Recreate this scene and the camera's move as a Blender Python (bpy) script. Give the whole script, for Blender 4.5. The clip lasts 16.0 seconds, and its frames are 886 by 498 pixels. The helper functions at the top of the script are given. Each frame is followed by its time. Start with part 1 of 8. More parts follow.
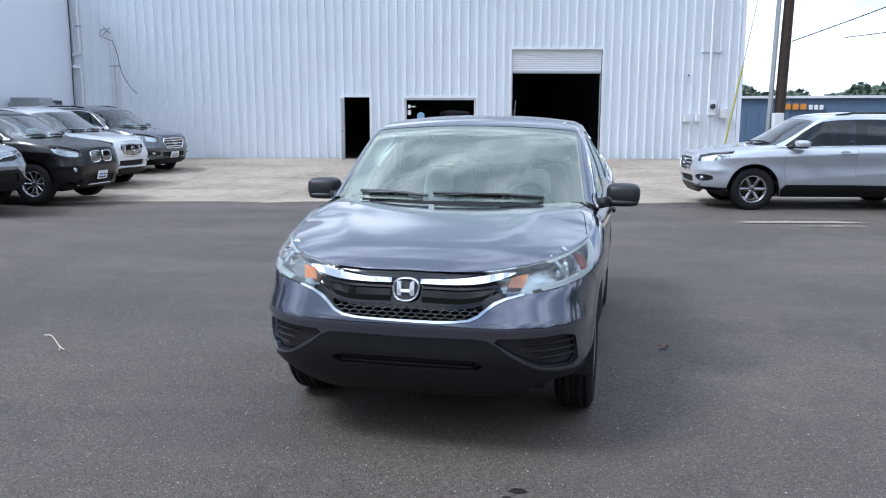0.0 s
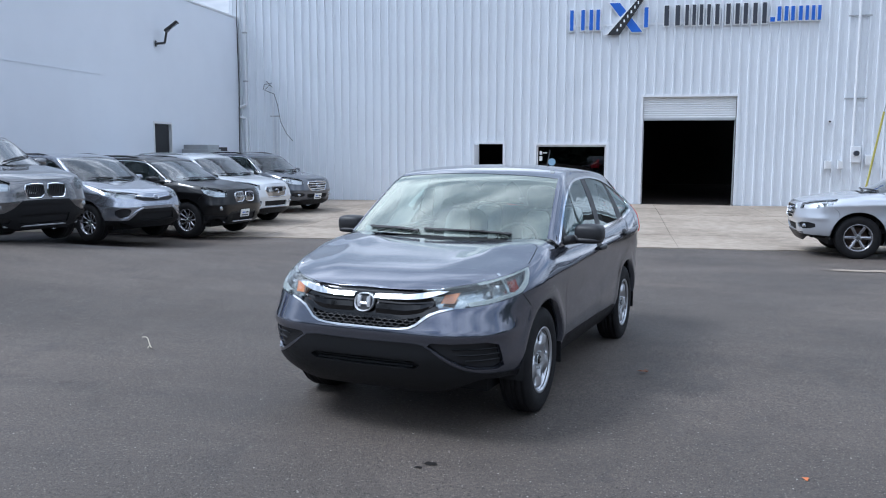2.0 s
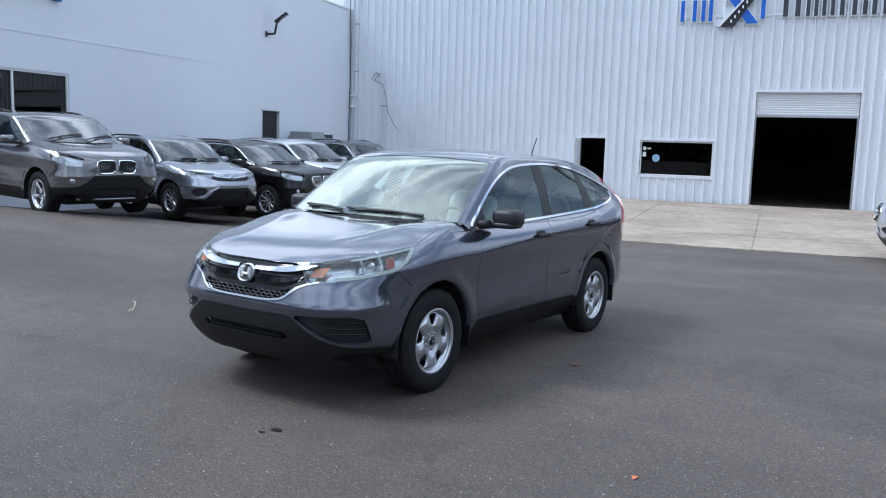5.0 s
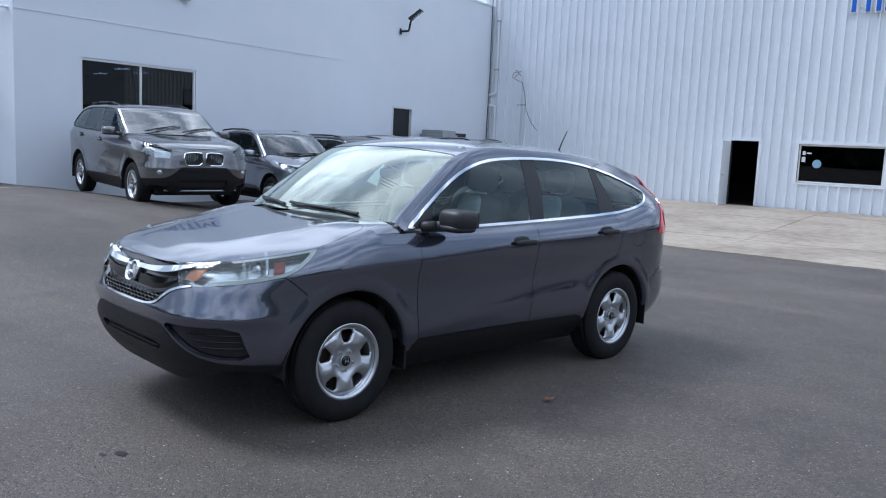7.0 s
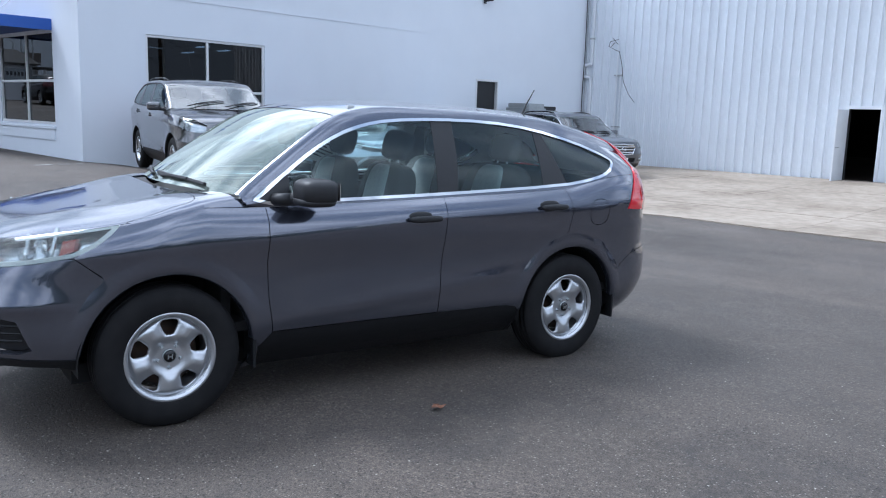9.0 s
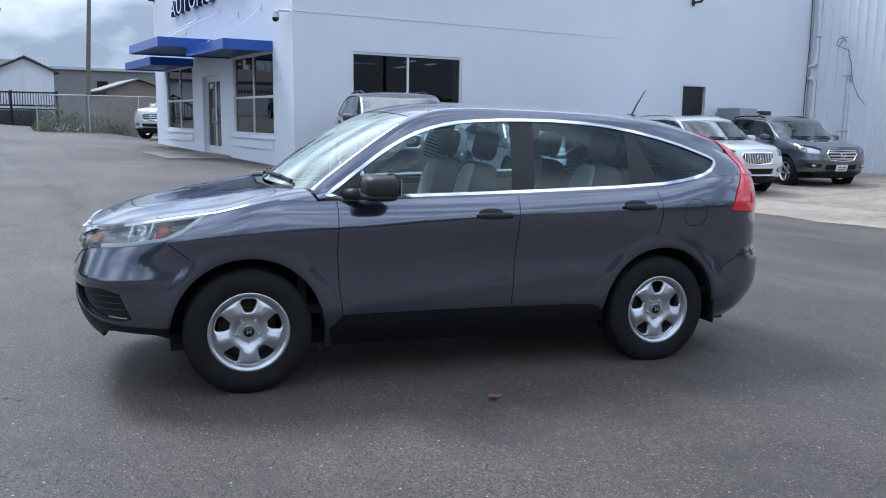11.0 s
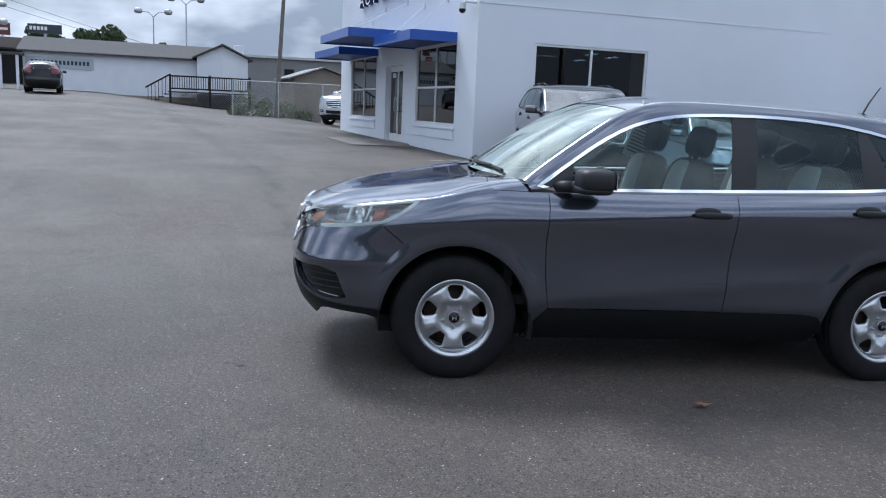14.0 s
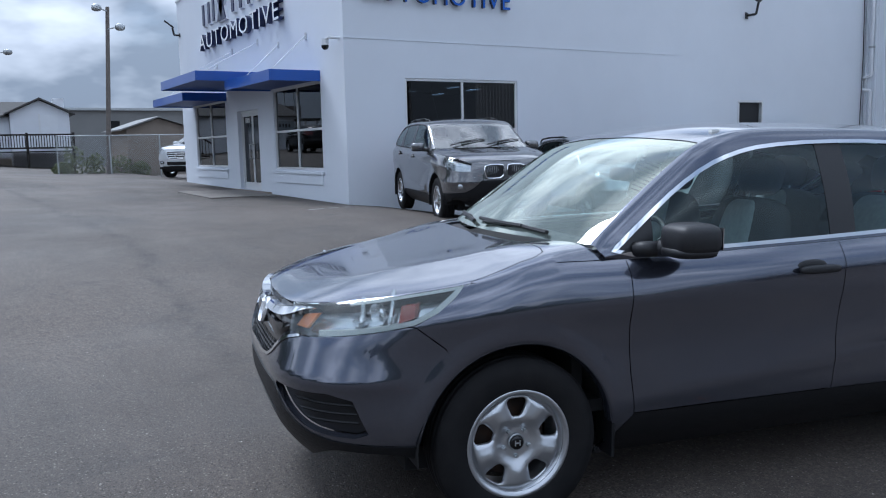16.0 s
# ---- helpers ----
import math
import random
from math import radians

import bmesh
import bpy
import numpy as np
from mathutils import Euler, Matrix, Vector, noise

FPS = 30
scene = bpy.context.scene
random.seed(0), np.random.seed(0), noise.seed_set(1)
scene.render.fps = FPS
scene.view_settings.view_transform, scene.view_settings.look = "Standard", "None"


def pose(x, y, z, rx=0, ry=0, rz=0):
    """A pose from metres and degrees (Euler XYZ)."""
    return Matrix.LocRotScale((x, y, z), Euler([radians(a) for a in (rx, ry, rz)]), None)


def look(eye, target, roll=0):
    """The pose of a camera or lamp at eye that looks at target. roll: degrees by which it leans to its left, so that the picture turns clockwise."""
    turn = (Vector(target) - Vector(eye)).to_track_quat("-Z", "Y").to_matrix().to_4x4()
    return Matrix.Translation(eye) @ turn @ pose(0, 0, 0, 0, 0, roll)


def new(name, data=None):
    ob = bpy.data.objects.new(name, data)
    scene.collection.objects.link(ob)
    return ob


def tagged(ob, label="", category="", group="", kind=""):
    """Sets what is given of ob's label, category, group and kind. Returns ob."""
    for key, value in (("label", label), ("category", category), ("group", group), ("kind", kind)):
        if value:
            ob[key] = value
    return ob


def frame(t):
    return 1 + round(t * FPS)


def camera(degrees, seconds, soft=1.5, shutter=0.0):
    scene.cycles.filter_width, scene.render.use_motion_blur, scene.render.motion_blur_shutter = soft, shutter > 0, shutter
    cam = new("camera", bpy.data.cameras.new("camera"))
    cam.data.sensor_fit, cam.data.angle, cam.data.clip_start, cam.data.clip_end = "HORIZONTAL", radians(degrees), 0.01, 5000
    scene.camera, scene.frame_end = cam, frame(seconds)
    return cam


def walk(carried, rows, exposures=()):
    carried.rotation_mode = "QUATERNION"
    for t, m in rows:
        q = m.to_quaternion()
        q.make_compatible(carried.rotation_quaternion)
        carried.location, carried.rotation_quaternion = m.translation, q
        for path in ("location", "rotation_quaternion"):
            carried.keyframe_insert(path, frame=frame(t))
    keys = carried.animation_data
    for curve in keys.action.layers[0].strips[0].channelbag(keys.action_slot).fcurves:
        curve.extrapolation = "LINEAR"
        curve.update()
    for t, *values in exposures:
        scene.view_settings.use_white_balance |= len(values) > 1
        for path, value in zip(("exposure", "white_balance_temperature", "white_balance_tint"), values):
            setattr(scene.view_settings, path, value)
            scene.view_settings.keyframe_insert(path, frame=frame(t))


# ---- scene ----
cam = camera(56.6, 16.0, 1.1)
PATH = [
    (0, (0.097, 0.15, 1.676), (0.083, 2.122, 1.342), 0.1),
    (0.5, (0.497, -0.003, 1.697), (0.28, 1.962, 1.399), 0.9),
    (1, (0.804, -0.294, 1.708), (0.446, 1.656, 1.447), 0.8),
    (1.5, (1.049, -0.539, 1.711), (0.663, 1.406, 1.454), 0.9),
    (2, (1.382, -0.742, 1.722), (0.974, 1.203, 1.493), 0.2),
    (2.5, (1.666, -1.01, 1.714), (1.231, 0.932, 1.513), 0.6),
    (3, (1.961, -1.052, 1.716), (1.475, 0.873, 1.482), 1.7),
    (3.2, (2.074, -1.024, 1.718), (1.564, 0.893, 1.465), 2.1),
    (5.3, (3.094, -0.056, 1.652), (2.319, 1.772, 1.412), 1.7),
    (5.5, (3.18, 0.146, 1.668), (2.376, 1.963, 1.436), 1.8),
    (6, (3.458, 0.497, 1.649), (2.54, 2.261, 1.431), 1.6),
    (6.5, (3.691, 0.821, 1.637), (2.64, 2.504, 1.393), 1.6),
    (7, (3.896, 1.182, 1.618), (2.792, 2.83, 1.36), 2.6),
    (7.5, (4.164, 1.532, 1.617), (2.97, 3.114, 1.351), 2.3),
    (8, (4.266, 1.946, 1.59), (2.98, 3.453, 1.316), 0.7),
    (8.5, (4.383, 2.319, 1.569), (3.074, 3.804, 1.287), 1.0),
    (9, (4.51, 2.747, 1.558), (3.17, 4.196, 1.236), 1.8),
    (9.5, (4.64, 3.11, 1.56), (3.221, 4.476, 1.215), 2.2),
    (10, (4.903, 3.317, 1.532), (3.313, 4.48, 1.188), 1.5),
    (10.2, (5.028, 3.357, 1.515), (3.383, 4.442, 1.177), 0.8),
    (12.3, (5.3, 3.206, 1.535), (3.601, 4.218, 1.234), 0.8),
    (12.5, (5.3, 3.211, 1.534), (3.606, 4.232, 1.238), 0.6),
    (13, (5.28, 3.216, 1.536), (3.588, 4.245, 1.257), 1.7),
    (13.5, (5.236, 3.15, 1.517), (3.474, 4.056, 1.25), 3.1),
    (14, (5.075, 3.086, 1.501), (3.224, 3.766, 1.164), 2.4),
    (14.5, (4.708, 3.115, 1.513), (2.819, 3.676, 1.171), 0.4),
    (15, (4.336, 3.022, 1.508), (2.46, 3.674, 1.272), 0.9),
    (15.5, (3.933, 2.91, 1.525), (2.145, 3.774, 1.288), 0.3),
    (16, (3.504, 2.808, 1.54), (1.804, 3.832, 1.295), -1.3),
]
walk(cam, [(t, look(eye, target, roll)) for t, eye, target, roll in PATH], [(0, 0.63, 5420, 10), (1, 0.54, 5380, 10), (2, 0.48, 5380, 10), (2.5, 0.21, 5350, 10), (3, 0.2, 5350, 10), (5.5, 0.57, 5380, 10), (6, 0.34, 5350, 10), (6.5, 0.38, 5350, 10), (7.5, 0.46, 5320, 10), (8.5, 0.7, 5380, 10), (9.5, 0.73, 5380, 10), (10, 0.57, 5350, 10), (12.5, 0.53, 5350, 10), (13, 0.46, 5340, 10), (13.5, 0.44, 5380, 10), (14, 0.36, 5480, 10), (14.5, 0.55, 5640, 10), (15, 0.3, 5570, 10), (15.5, 0.1, 5380, 10), (16, 0.22, 5350, 10)])

# ---- world, sun, exposure ----
world = bpy.data.worlds.new("overcast_sky")
scene.world = world
world.use_nodes = True
wn, wl = world.node_tree.nodes, world.node_tree.links
wn.clear()
w_out = wn.new("ShaderNodeOutputWorld")
w_bg = wn.new("ShaderNodeBackground")
w_bg.inputs["Strength"].default_value = 0.105
sky = wn.new("ShaderNodeTexSky")
sky.sky_type = 'NISHITA'
sky.sun_disc = False
SUN_ELEV, SUN_AZ = 54.0, 256.0          # degrees; azimuth clockwise from +y
sky.sun_elevation = radians(SUN_ELEV)
sky.sun_rotation = radians(SUN_AZ)
sky.air_density, sky.dust_density, sky.ozone_density = 1.0, 1.5, 1.0
w_tc = wn.new("ShaderNodeTexCoord")
w_map = wn.new("ShaderNodeMapping")
w_map.inputs["Scale"].default_value = (1.0, 1.0, 2.4)
w_n1 = wn.new("ShaderNodeTexNoise")
w_n1.inputs["Scale"].default_value = 2.3
w_n1.inputs["Detail"].default_value = 9.0
w_n1.inputs["Roughness"].default_value = 0.56
w_n1.inputs["Distortion"].default_value = 0.35
w_ramp = wn.new("ShaderNodeValToRGB")
w_ramp.color_ramp.elements[0].position = 0.26
w_ramp.color_ramp.elements[1].position = 0.48
w_n2 = wn.new("ShaderNodeTexNoise")
w_n2.inputs["Scale"].default_value = 3.2
w_n2.inputs["Detail"].default_value = 5.0
w_cr = wn.new("ShaderNodeValToRGB")
w_cr.color_ramp.elements[0].position = 0.42
w_cr.color_ramp.elements[0].color = (3.7, 4.1, 4.6, 1)
w_cr.color_ramp.elements[1].position = 0.60
w_cr.color_ramp.elements[1].color = (12.4, 12.4, 12.4, 1)
w_mix = wn.new("ShaderNodeMixRGB")
wl.new(w_tc.outputs["Generated"], w_map.inputs["Vector"])
wl.new(w_map.outputs["Vector"], w_n1.inputs["Vector"])
wl.new(w_map.outputs["Vector"], w_n2.inputs["Vector"])
wl.new(w_n1.outputs["Fac"], w_ramp.inputs["Fac"])
wl.new(w_n2.outputs["Fac"], w_cr.inputs["Fac"])
wl.new(w_ramp.outputs["Color"], w_mix.inputs["Fac"])
wl.new(sky.outputs["Color"], w_mix.inputs["Color1"])
wl.new(w_cr.outputs["Color"], w_mix.inputs["Color2"])
# an overcast sky is brighter overhead than at the horizon
w_sep = wn.new("ShaderNodeSeparateXYZ")
w_el = wn.new("ShaderNodeMapRange")
w_el.inputs["From Min"].default_value, w_el.inputs["From Max"].default_value = 0.0, 0.75
w_el.inputs["To Min"].default_value, w_el.inputs["To Max"].default_value = 0.66, 1.30
w_mul = wn.new("ShaderNodeMixRGB")
w_mul.blend_type = 'MULTIPLY'
w_mul.inputs["Fac"].default_value = 1.0
wl.new(w_tc.outputs["Generated"], w_sep.inputs["Vector"])
wl.new(w_sep.outputs["Z"], w_el.inputs["Value"])
wl.new(w_mix.outputs["Color"], w_mul.inputs["Color1"])
wl.new(w_el.outputs["Result"], w_mul.inputs["Color2"])
wl.new(w_mul.outputs["Color"], w_bg.inputs["Color"])
wl.new(w_bg.outputs["Background"], w_out.inputs["Surface"])

sun_data = bpy.data.lights.new("sun", 'SUN')
sun_data.energy = 2.1
sun_data.angle = radians(18)
sun_data.color = (1.0, 0.96, 0.9)
sun = new("sun", sun_data)
_az, _el = radians(SUN_AZ), radians(SUN_ELEV)
sun.matrix_world = look((40 * math.sin(_az) * math.cos(_el), 40 * math.cos(_az) * math.cos(_el), 40 * math.sin(_el)), (0, 0, 0))

# ---- small tools ----


def smooth(a, b, v):
    t = min(1.0, max(0.0, (v - a) / (b - a)))
    return t * t * (3 - 2 * t)


def pchip(keys):
    """A smooth monotone curve through (x, value) keys."""
    keys = sorted(keys)
    xs, ys = [k[0] for k in keys], [k[1] for k in keys]
    n = len(xs)
    h = [xs[i + 1] - xs[i] for i in range(n - 1)]
    d = [(ys[i + 1] - ys[i]) / h[i] for i in range(n - 1)]
    m = [d[0]] + [0.0] * (n - 2) + [d[-1]]
    for i in range(1, n - 1):
        if d[i - 1] * d[i] > 0:
            w1, w2 = 2 * h[i] + h[i - 1], h[i] + 2 * h[i - 1]
            m[i] = (w1 + w2) / (w1 / d[i - 1] + w2 / d[i])

    def f(x):
        if x <= xs[0]:
            return ys[0] + m[0] * (x - xs[0])
        if x >= xs[-1]:
            return ys[-1] + m[-1] * (x - xs[-1])
        i = 0
        while x > xs[i + 1]:
            i += 1
        t = (x - xs[i]) / h[i]
        return ((1 + 2 * t) * (1 - t) ** 2 * ys[i] + t * (1 - t) ** 2 * h[i] * m[i]
                + t * t * (3 - 2 * t) * ys[i + 1] + t * t * (t - 1) * h[i] * m[i + 1])
    return f


def part(name, bm, material, parent=None, label="", smooth_faces=False):
    """Links a bmesh as one mesh object under a thing or a part."""
    me = bpy.data.meshes.new(name)
    bm.to_mesh(me)
    bm.free()
    if smooth_faces:
        me.polygons.foreach_set("use_smooth", [True] * len(me.polygons))
    for m in (material if isinstance(material, (list, tuple)) else [material]):
        me.materials.append(m)
    ob = new(name, me)
    if parent is not None:
        ob.parent = parent
    if label:
        ob["label"] = label
    return ob


def share(name, me, parent, m):
    ob = new(name, me)
    ob.parent = parent
    ob.matrix_basis = m
    return ob


def thing(name, label, category, group="", kind=""):
    return tagged(new(name), label, category, group, kind)


def add_box(bm, x0, x1, y0, y1, z0, z1, bevel=0.0, m=None):
    vs = [bm.verts.new((x, y, z)) for x in (x0, x1) for y in (y0, y1) for z in (z0, z1)]
    fs = [bm.faces.new([vs[i] for i in q]) for q in
          ((0, 1, 3, 2), (4, 6, 7, 5), (0, 4, 5, 1), (2, 3, 7, 6), (0, 2, 6, 4), (1, 5, 7, 3))]
    out = vs
    if bevel > 0:
        es = list({e for f in fs for e in f.edges})
        r = bmesh.ops.bevel(bm, geom=es, offset=bevel, segments=2, affect='EDGES', profile=0.6)
        out = list({v for f in r["faces"] for v in f.verts} | {v for v in vs if v.is_valid})
    if m is not None:
        bmesh.ops.transform(bm, matrix=m, verts=out)
    return out


def box(x0, x1, y0, y1, z0, z1, bevel=0.0, m=None):
    bm = bmesh.new()
    add_box(bm, x0, x1, y0, y1, z0, z1, bevel, m)
    return bm


def add_tube(bm, a, b, r0, r1=None, seg=10, caps=True):
    a, b = Vector(a), Vector(b)
    r1 = r0 if r1 is None else r1
    q = (b - a).to_track_quat('Z', 'Y')
    rings = []
    for p, r in ((a, r0), (b, r1)):
        rings.append([bm.verts.new(p + q @ Vector((r * math.cos(2 * math.pi * i / seg), r * math.sin(2 * math.pi * i / seg), 0))) for i in range(seg)])
    for i in range(seg):
        j = (i + 1) % seg
        bm.faces.new((rings[0][i], rings[0][j], rings[1][j], rings[1][i]))
    if caps:
        bm.faces.new(rings[0][::-1])
        bm.faces.new(rings[1])


def tube(points, r, seg=8, r_end=None):
    bm = bmesh.new()
    n = len(points) - 1
    for i in range(n):
        ra = r if r_end is None else r + (r_end - r) * i / n
        rb = r if r_end is None else r + (r_end - r) * (i + 1) / n
        add_tube(bm, points[i], points[i + 1], ra, rb, seg)
    return bm


def cable(name, points, r, material, label, parent=None, category="cable"):
    cu = bpy.data.curves.new(name, 'CURVE')
    cu.dimensions = '3D'
    cu.bevel_depth = r
    cu.bevel_resolution = 1
    sp = cu.splines.new('POLY')
    sp.points.add(len(points) - 1)
    for p, q in zip(sp.points, points):
        p.co = (*q, 1)
    ob = new(name, cu)
    cu.materials.append(material)
    if parent is not None:
        ob.parent = parent
    else:
        tagged(ob, label, category)
    return ob


def lathe(profile, seg=48, axis='y'):
    """Revolves (radius, offset) pairs round the local y axis."""
    bm = bmesh.new()
    rings = []
    for r, o in profile:
        rings.append([bm.verts.new((r * math.cos(2 * math.pi * i / seg), o, r * math.sin(2 * math.pi * i / seg))) for i in range(seg)])
    for a, b in zip(rings, rings[1:]):
        for i in range(seg):
            j = (i + 1) % seg
            bm.faces.new((a[i], a[j], b[j], b[i]))
    return bm


def grid_mesh(rows, close=False):
    bm = bmesh.new()
    vs = [[bm.verts.new(p) for p in row] for row in rows]
    for a, b in zip(vs, vs[1:]):
        for i in range(len(a) - 1):
            bm.faces.new((a[i], a[i + 1], b[i + 1], b[i]))
    return bm


# ---- materials ----


def mat(name, color, rough=0.6, metal=0.0, spec=0.5, coat=0.0, vary=0.0, scale=8.0, bump=0.0, bump_scale=60.0, color2=None, big=0.0, big_scale=0.6, coords="Object"):
    """A plain surface with variation at two scales and fine relief."""
    m = bpy.data.materials.new(name)
    m.use_nodes = True
    nt = m.node_tree
    b = nt.nodes["Principled BSDF"]
    b.inputs["Base Color"].default_value = (*color, 1)
    b.inputs["Roughness"].default_value = rough
    b.inputs["Metallic"].default_value = metal
    b.inputs["Specular IOR Level"].default_value = spec
    b.inputs["Coat Weight"].default_value = coat
    b.inputs["Coat Roughness"].default_value = 0.03
    tc = nt.nodes.new("ShaderNodeTexCoord")
    if vary or big:
        c2 = color2 or tuple(c * 0.6 for c in color)
        mix = nt.nodes.new("ShaderNodeMixRGB")
        mix.inputs["Color1"].default_value = (*color, 1)
        mix.inputs["Color2"].default_value = (*c2, 1)
        n1 = nt.nodes.new("ShaderNodeTexNoise")
        n1.inputs["Scale"].default_value = scale
        n1.inputs["Detail"].default_value = 6
        n2 = nt.nodes.new("ShaderNodeTexNoise")
        n2.inputs["Scale"].default_value = big_scale
        n2.inputs["Detail"].default_value = 4
        nt.links.new(tc.outputs[coords], n1.inputs["Vector"])
        nt.links.new(tc.outputs[coords], n2.inputs["Vector"])
        r1 = nt.nodes.new("ShaderNodeMapRange")
        r1.inputs["From Min"].default_value, r1.inputs["From Max"].default_value = 0.35, 0.7
        r1.inputs["To Max"].default_value = vary
        r2 = nt.nodes.new("ShaderNodeMapRange")
        r2.inputs["From Min"].default_value, r2.inputs["From Max"].default_value = 0.42, 0.72
        r2.inputs["To Max"].default_value = big
        nt.links.new(n1.outputs["Fac"], r1.inputs["Value"])
        nt.links.new(n2.outputs["Fac"], r2.inputs["Value"])
        ad = nt.nodes.new("ShaderNodeMath")
        ad.operation = 'ADD'
        ad.use_clamp = True
        nt.links.new(r1.outputs["Result"], ad.inputs[0])
        nt.links.new(r2.outputs["Result"], ad.inputs[1])
        nt.links.new(ad.outputs["Value"], mix.inputs["Fac"])
        nt.links.new(mix.outputs["Color"], b.inputs["Base Color"])
    if bump:
        nb = nt.nodes.new("ShaderNodeTexNoise")
        nb.inputs["Scale"].default_value = bump_scale
        nb.inputs["Detail"].default_value = 5
        nt.links.new(tc.outputs[coords], nb.inputs["Vector"])
        bp = nt.nodes.new("ShaderNodeBump")
        bp.inputs["Strength"].default_value = bump
        bp.inputs["Distance"].default_value = 0.01
        nt.links.new(nb.outputs["Fac"], bp.inputs["Height"])
        nt.links.new(bp.outputs["Normal"], b.inputs["Normal"])
    return m


def car_paint(name, color, flake=0.5, rough=0.32, coat=1.0, spec=0.5):
    m = mat(name, color, rough, flake, spec, coat, vary=0.08, scale=3.0, color2=tuple(c * 0.8 for c in color))
    nt = m.node_tree
    b = nt.nodes["Principled BSDF"]
    b.inputs["Coat IOR"].default_value = 1.5 if coat < 1 else 1.7
    tc = nt.nodes.new("ShaderNodeTexCoord")
    n = nt.nodes.new("ShaderNodeTexNoise")
    n.inputs["Scale"].default_value = 2.2
    n.inputs["Detail"].default_value = 3
    r = nt.nodes.new("ShaderNodeMapRange")
    r.inputs["To Min"].default_value, r.inputs["To Max"].default_value = 0.015, 0.07
    nt.links.new(tc.outputs["Object"], n.inputs["Vector"])
    nt.links.new(n.outputs["Fac"], r.inputs["Value"])
    nt.links.new(r.outputs["Result"], b.inputs["Coat Roughness"])
    return m


def glass(name, tint, ior=1.5, rough=0.0, boost=1.0, sheen=(1, 1, 1)):
    """A pane: clear and tinted, with gloss by angle."""
    m = bpy.data.materials.new(name)
    m.use_nodes = True
    nt = m.node_tree
    nt.nodes.clear()
    out = nt.nodes.new("ShaderNodeOutputMaterial")
    mix = nt.nodes.new("ShaderNodeMixShader")
    tr = nt.nodes.new("ShaderNodeBsdfTransparent")
    tr.inputs["Color"].default_value = (*tint, 1)
    gl = nt.nodes.new("ShaderNodeBsdfGlossy")
    gl.inputs["Roughness"].default_value = rough
    gl.inputs["Color"].default_value = (*sheen, 1)
    fr = nt.nodes.new("ShaderNodeFresnel")
    fr.inputs["IOR"].default_value = ior
    mu = nt.nodes.new("ShaderNodeMath")
    mu.operation = 'MULTIPLY'
    mu.use_clamp = True
    mu.inputs[1].default_value = boost
    nt.links.new(fr.outputs["Fac"], mu.inputs[0])
    nt.links.new(mu.outputs["Value"], mix.inputs["Fac"])
    nt.links.new(tr.outputs["BSDF"], mix.inputs[1])
    nt.links.new(gl.outputs["BSDF"], mix.inputs[2])
    nt.links.new(mix.outputs["Shader"], out.inputs["Surface"])
    return m


M_BLACK = mat("black_plastic", (0.012, 0.012, 0.014), 0.5, vary=0.3, scale=30, bump=0.1, bump_scale=300)
M_TRIM = mat("grained_black_trim", (0.010, 0.0105, 0.012), 0.45, spec=0.25, vary=0.3, scale=20, bump=0.25, bump_scale=400)
M_GLOSSBLACK = mat("gloss_black", (0.005, 0.005, 0.006), 0.12, 0.0, 0.4, 0.25)
M_DARK = mat("dark_liner", (0.008, 0.008, 0.009), 0.9, vary=0.4, scale=10)
M_CHROME = mat("chrome", (0.82, 0.83, 0.85), 0.06, 1.0)
M_EMBLEM = mat("polished_emblem", (0.82, 0.83, 0.85), 0.22, 0.55, 0.6)
M_SILVER = mat("silver_wheel_paint", (0.54, 0.555, 0.58), 0.30, 0.85, 0.5, 0.3, vary=0.18, scale=14, color2=(0.42, 0.42, 0.43))
M_RUBBER = mat("tyre_rubber", (0.008, 0.008, 0.009), 0.75, spec=0.22, vary=0.5, scale=12, color2=(0.018, 0.017, 0.017), bump=0.2, bump_scale=200)
M_STEEL = mat("galvanised_steel", (0.45, 0.47, 0.48), 0.45, 0.7, vary=0.3, scale=6)
M_LENS = glass("clear_lens", (0.93, 0.95, 0.96), 1.45)


def haze(m, color, amount):
    """Adds a thin milky haze to a clear material."""
    nt = m.node_tree
    out = [n for n in nt.nodes if n.type == 'OUTPUT_MATERIAL'][0]
    old = out.inputs["Surface"].links[0].from_socket
    df = nt.nodes.new("ShaderNodeBsdfDiffuse")
    df.inputs["Color"].default_value = (*color, 1)
    mx = nt.nodes.new("ShaderNodeMixShader")
    mx.inputs["Fac"].default_value = amount
    nt.links.new(old, mx.inputs[1])
    nt.links.new(df.outputs["BSDF"], mx.inputs[2])
    nt.links.new(mx.outputs["Shader"], out.inputs["Surface"])
    return m


M_LENS_OLD = haze(glass("hazed_lens", (0.90, 0.93, 0.93), 1.45), (0.80, 0.86, 0.85), 0.045)
M_GLASS = haze(glass("car_glass", (0.74, 0.88, 0.88), 1.52, boost=1.0, sheen=(0.90, 1.0, 1.0)), (0.45, 0.58, 0.60), 0.012)
M_GLASS_DARK = glass("tinted_glass", (0.22, 0.25, 0.26), 1.52, boost=1.25)
# milky haze and raised gloss put a pale sky reflection into the screen
M_SCREEN = haze(glass("windscreen_glass", (0.66, 0.76, 0.71), 1.6, boost=2.35, sheen=(0.96, 1.0, 0.89)), (0.62, 0.74, 0.68), 0.07)
M_SCREEN_PLAIN = glass("plain_windscreen_glass", (0.66, 0.72, 0.70), 1.52, boost=1.9)
M_REFLECTOR = mat("lamp_reflector", (0.47, 0.50, 0.52), 0.18, 0.8, vary=0.3, scale=30)
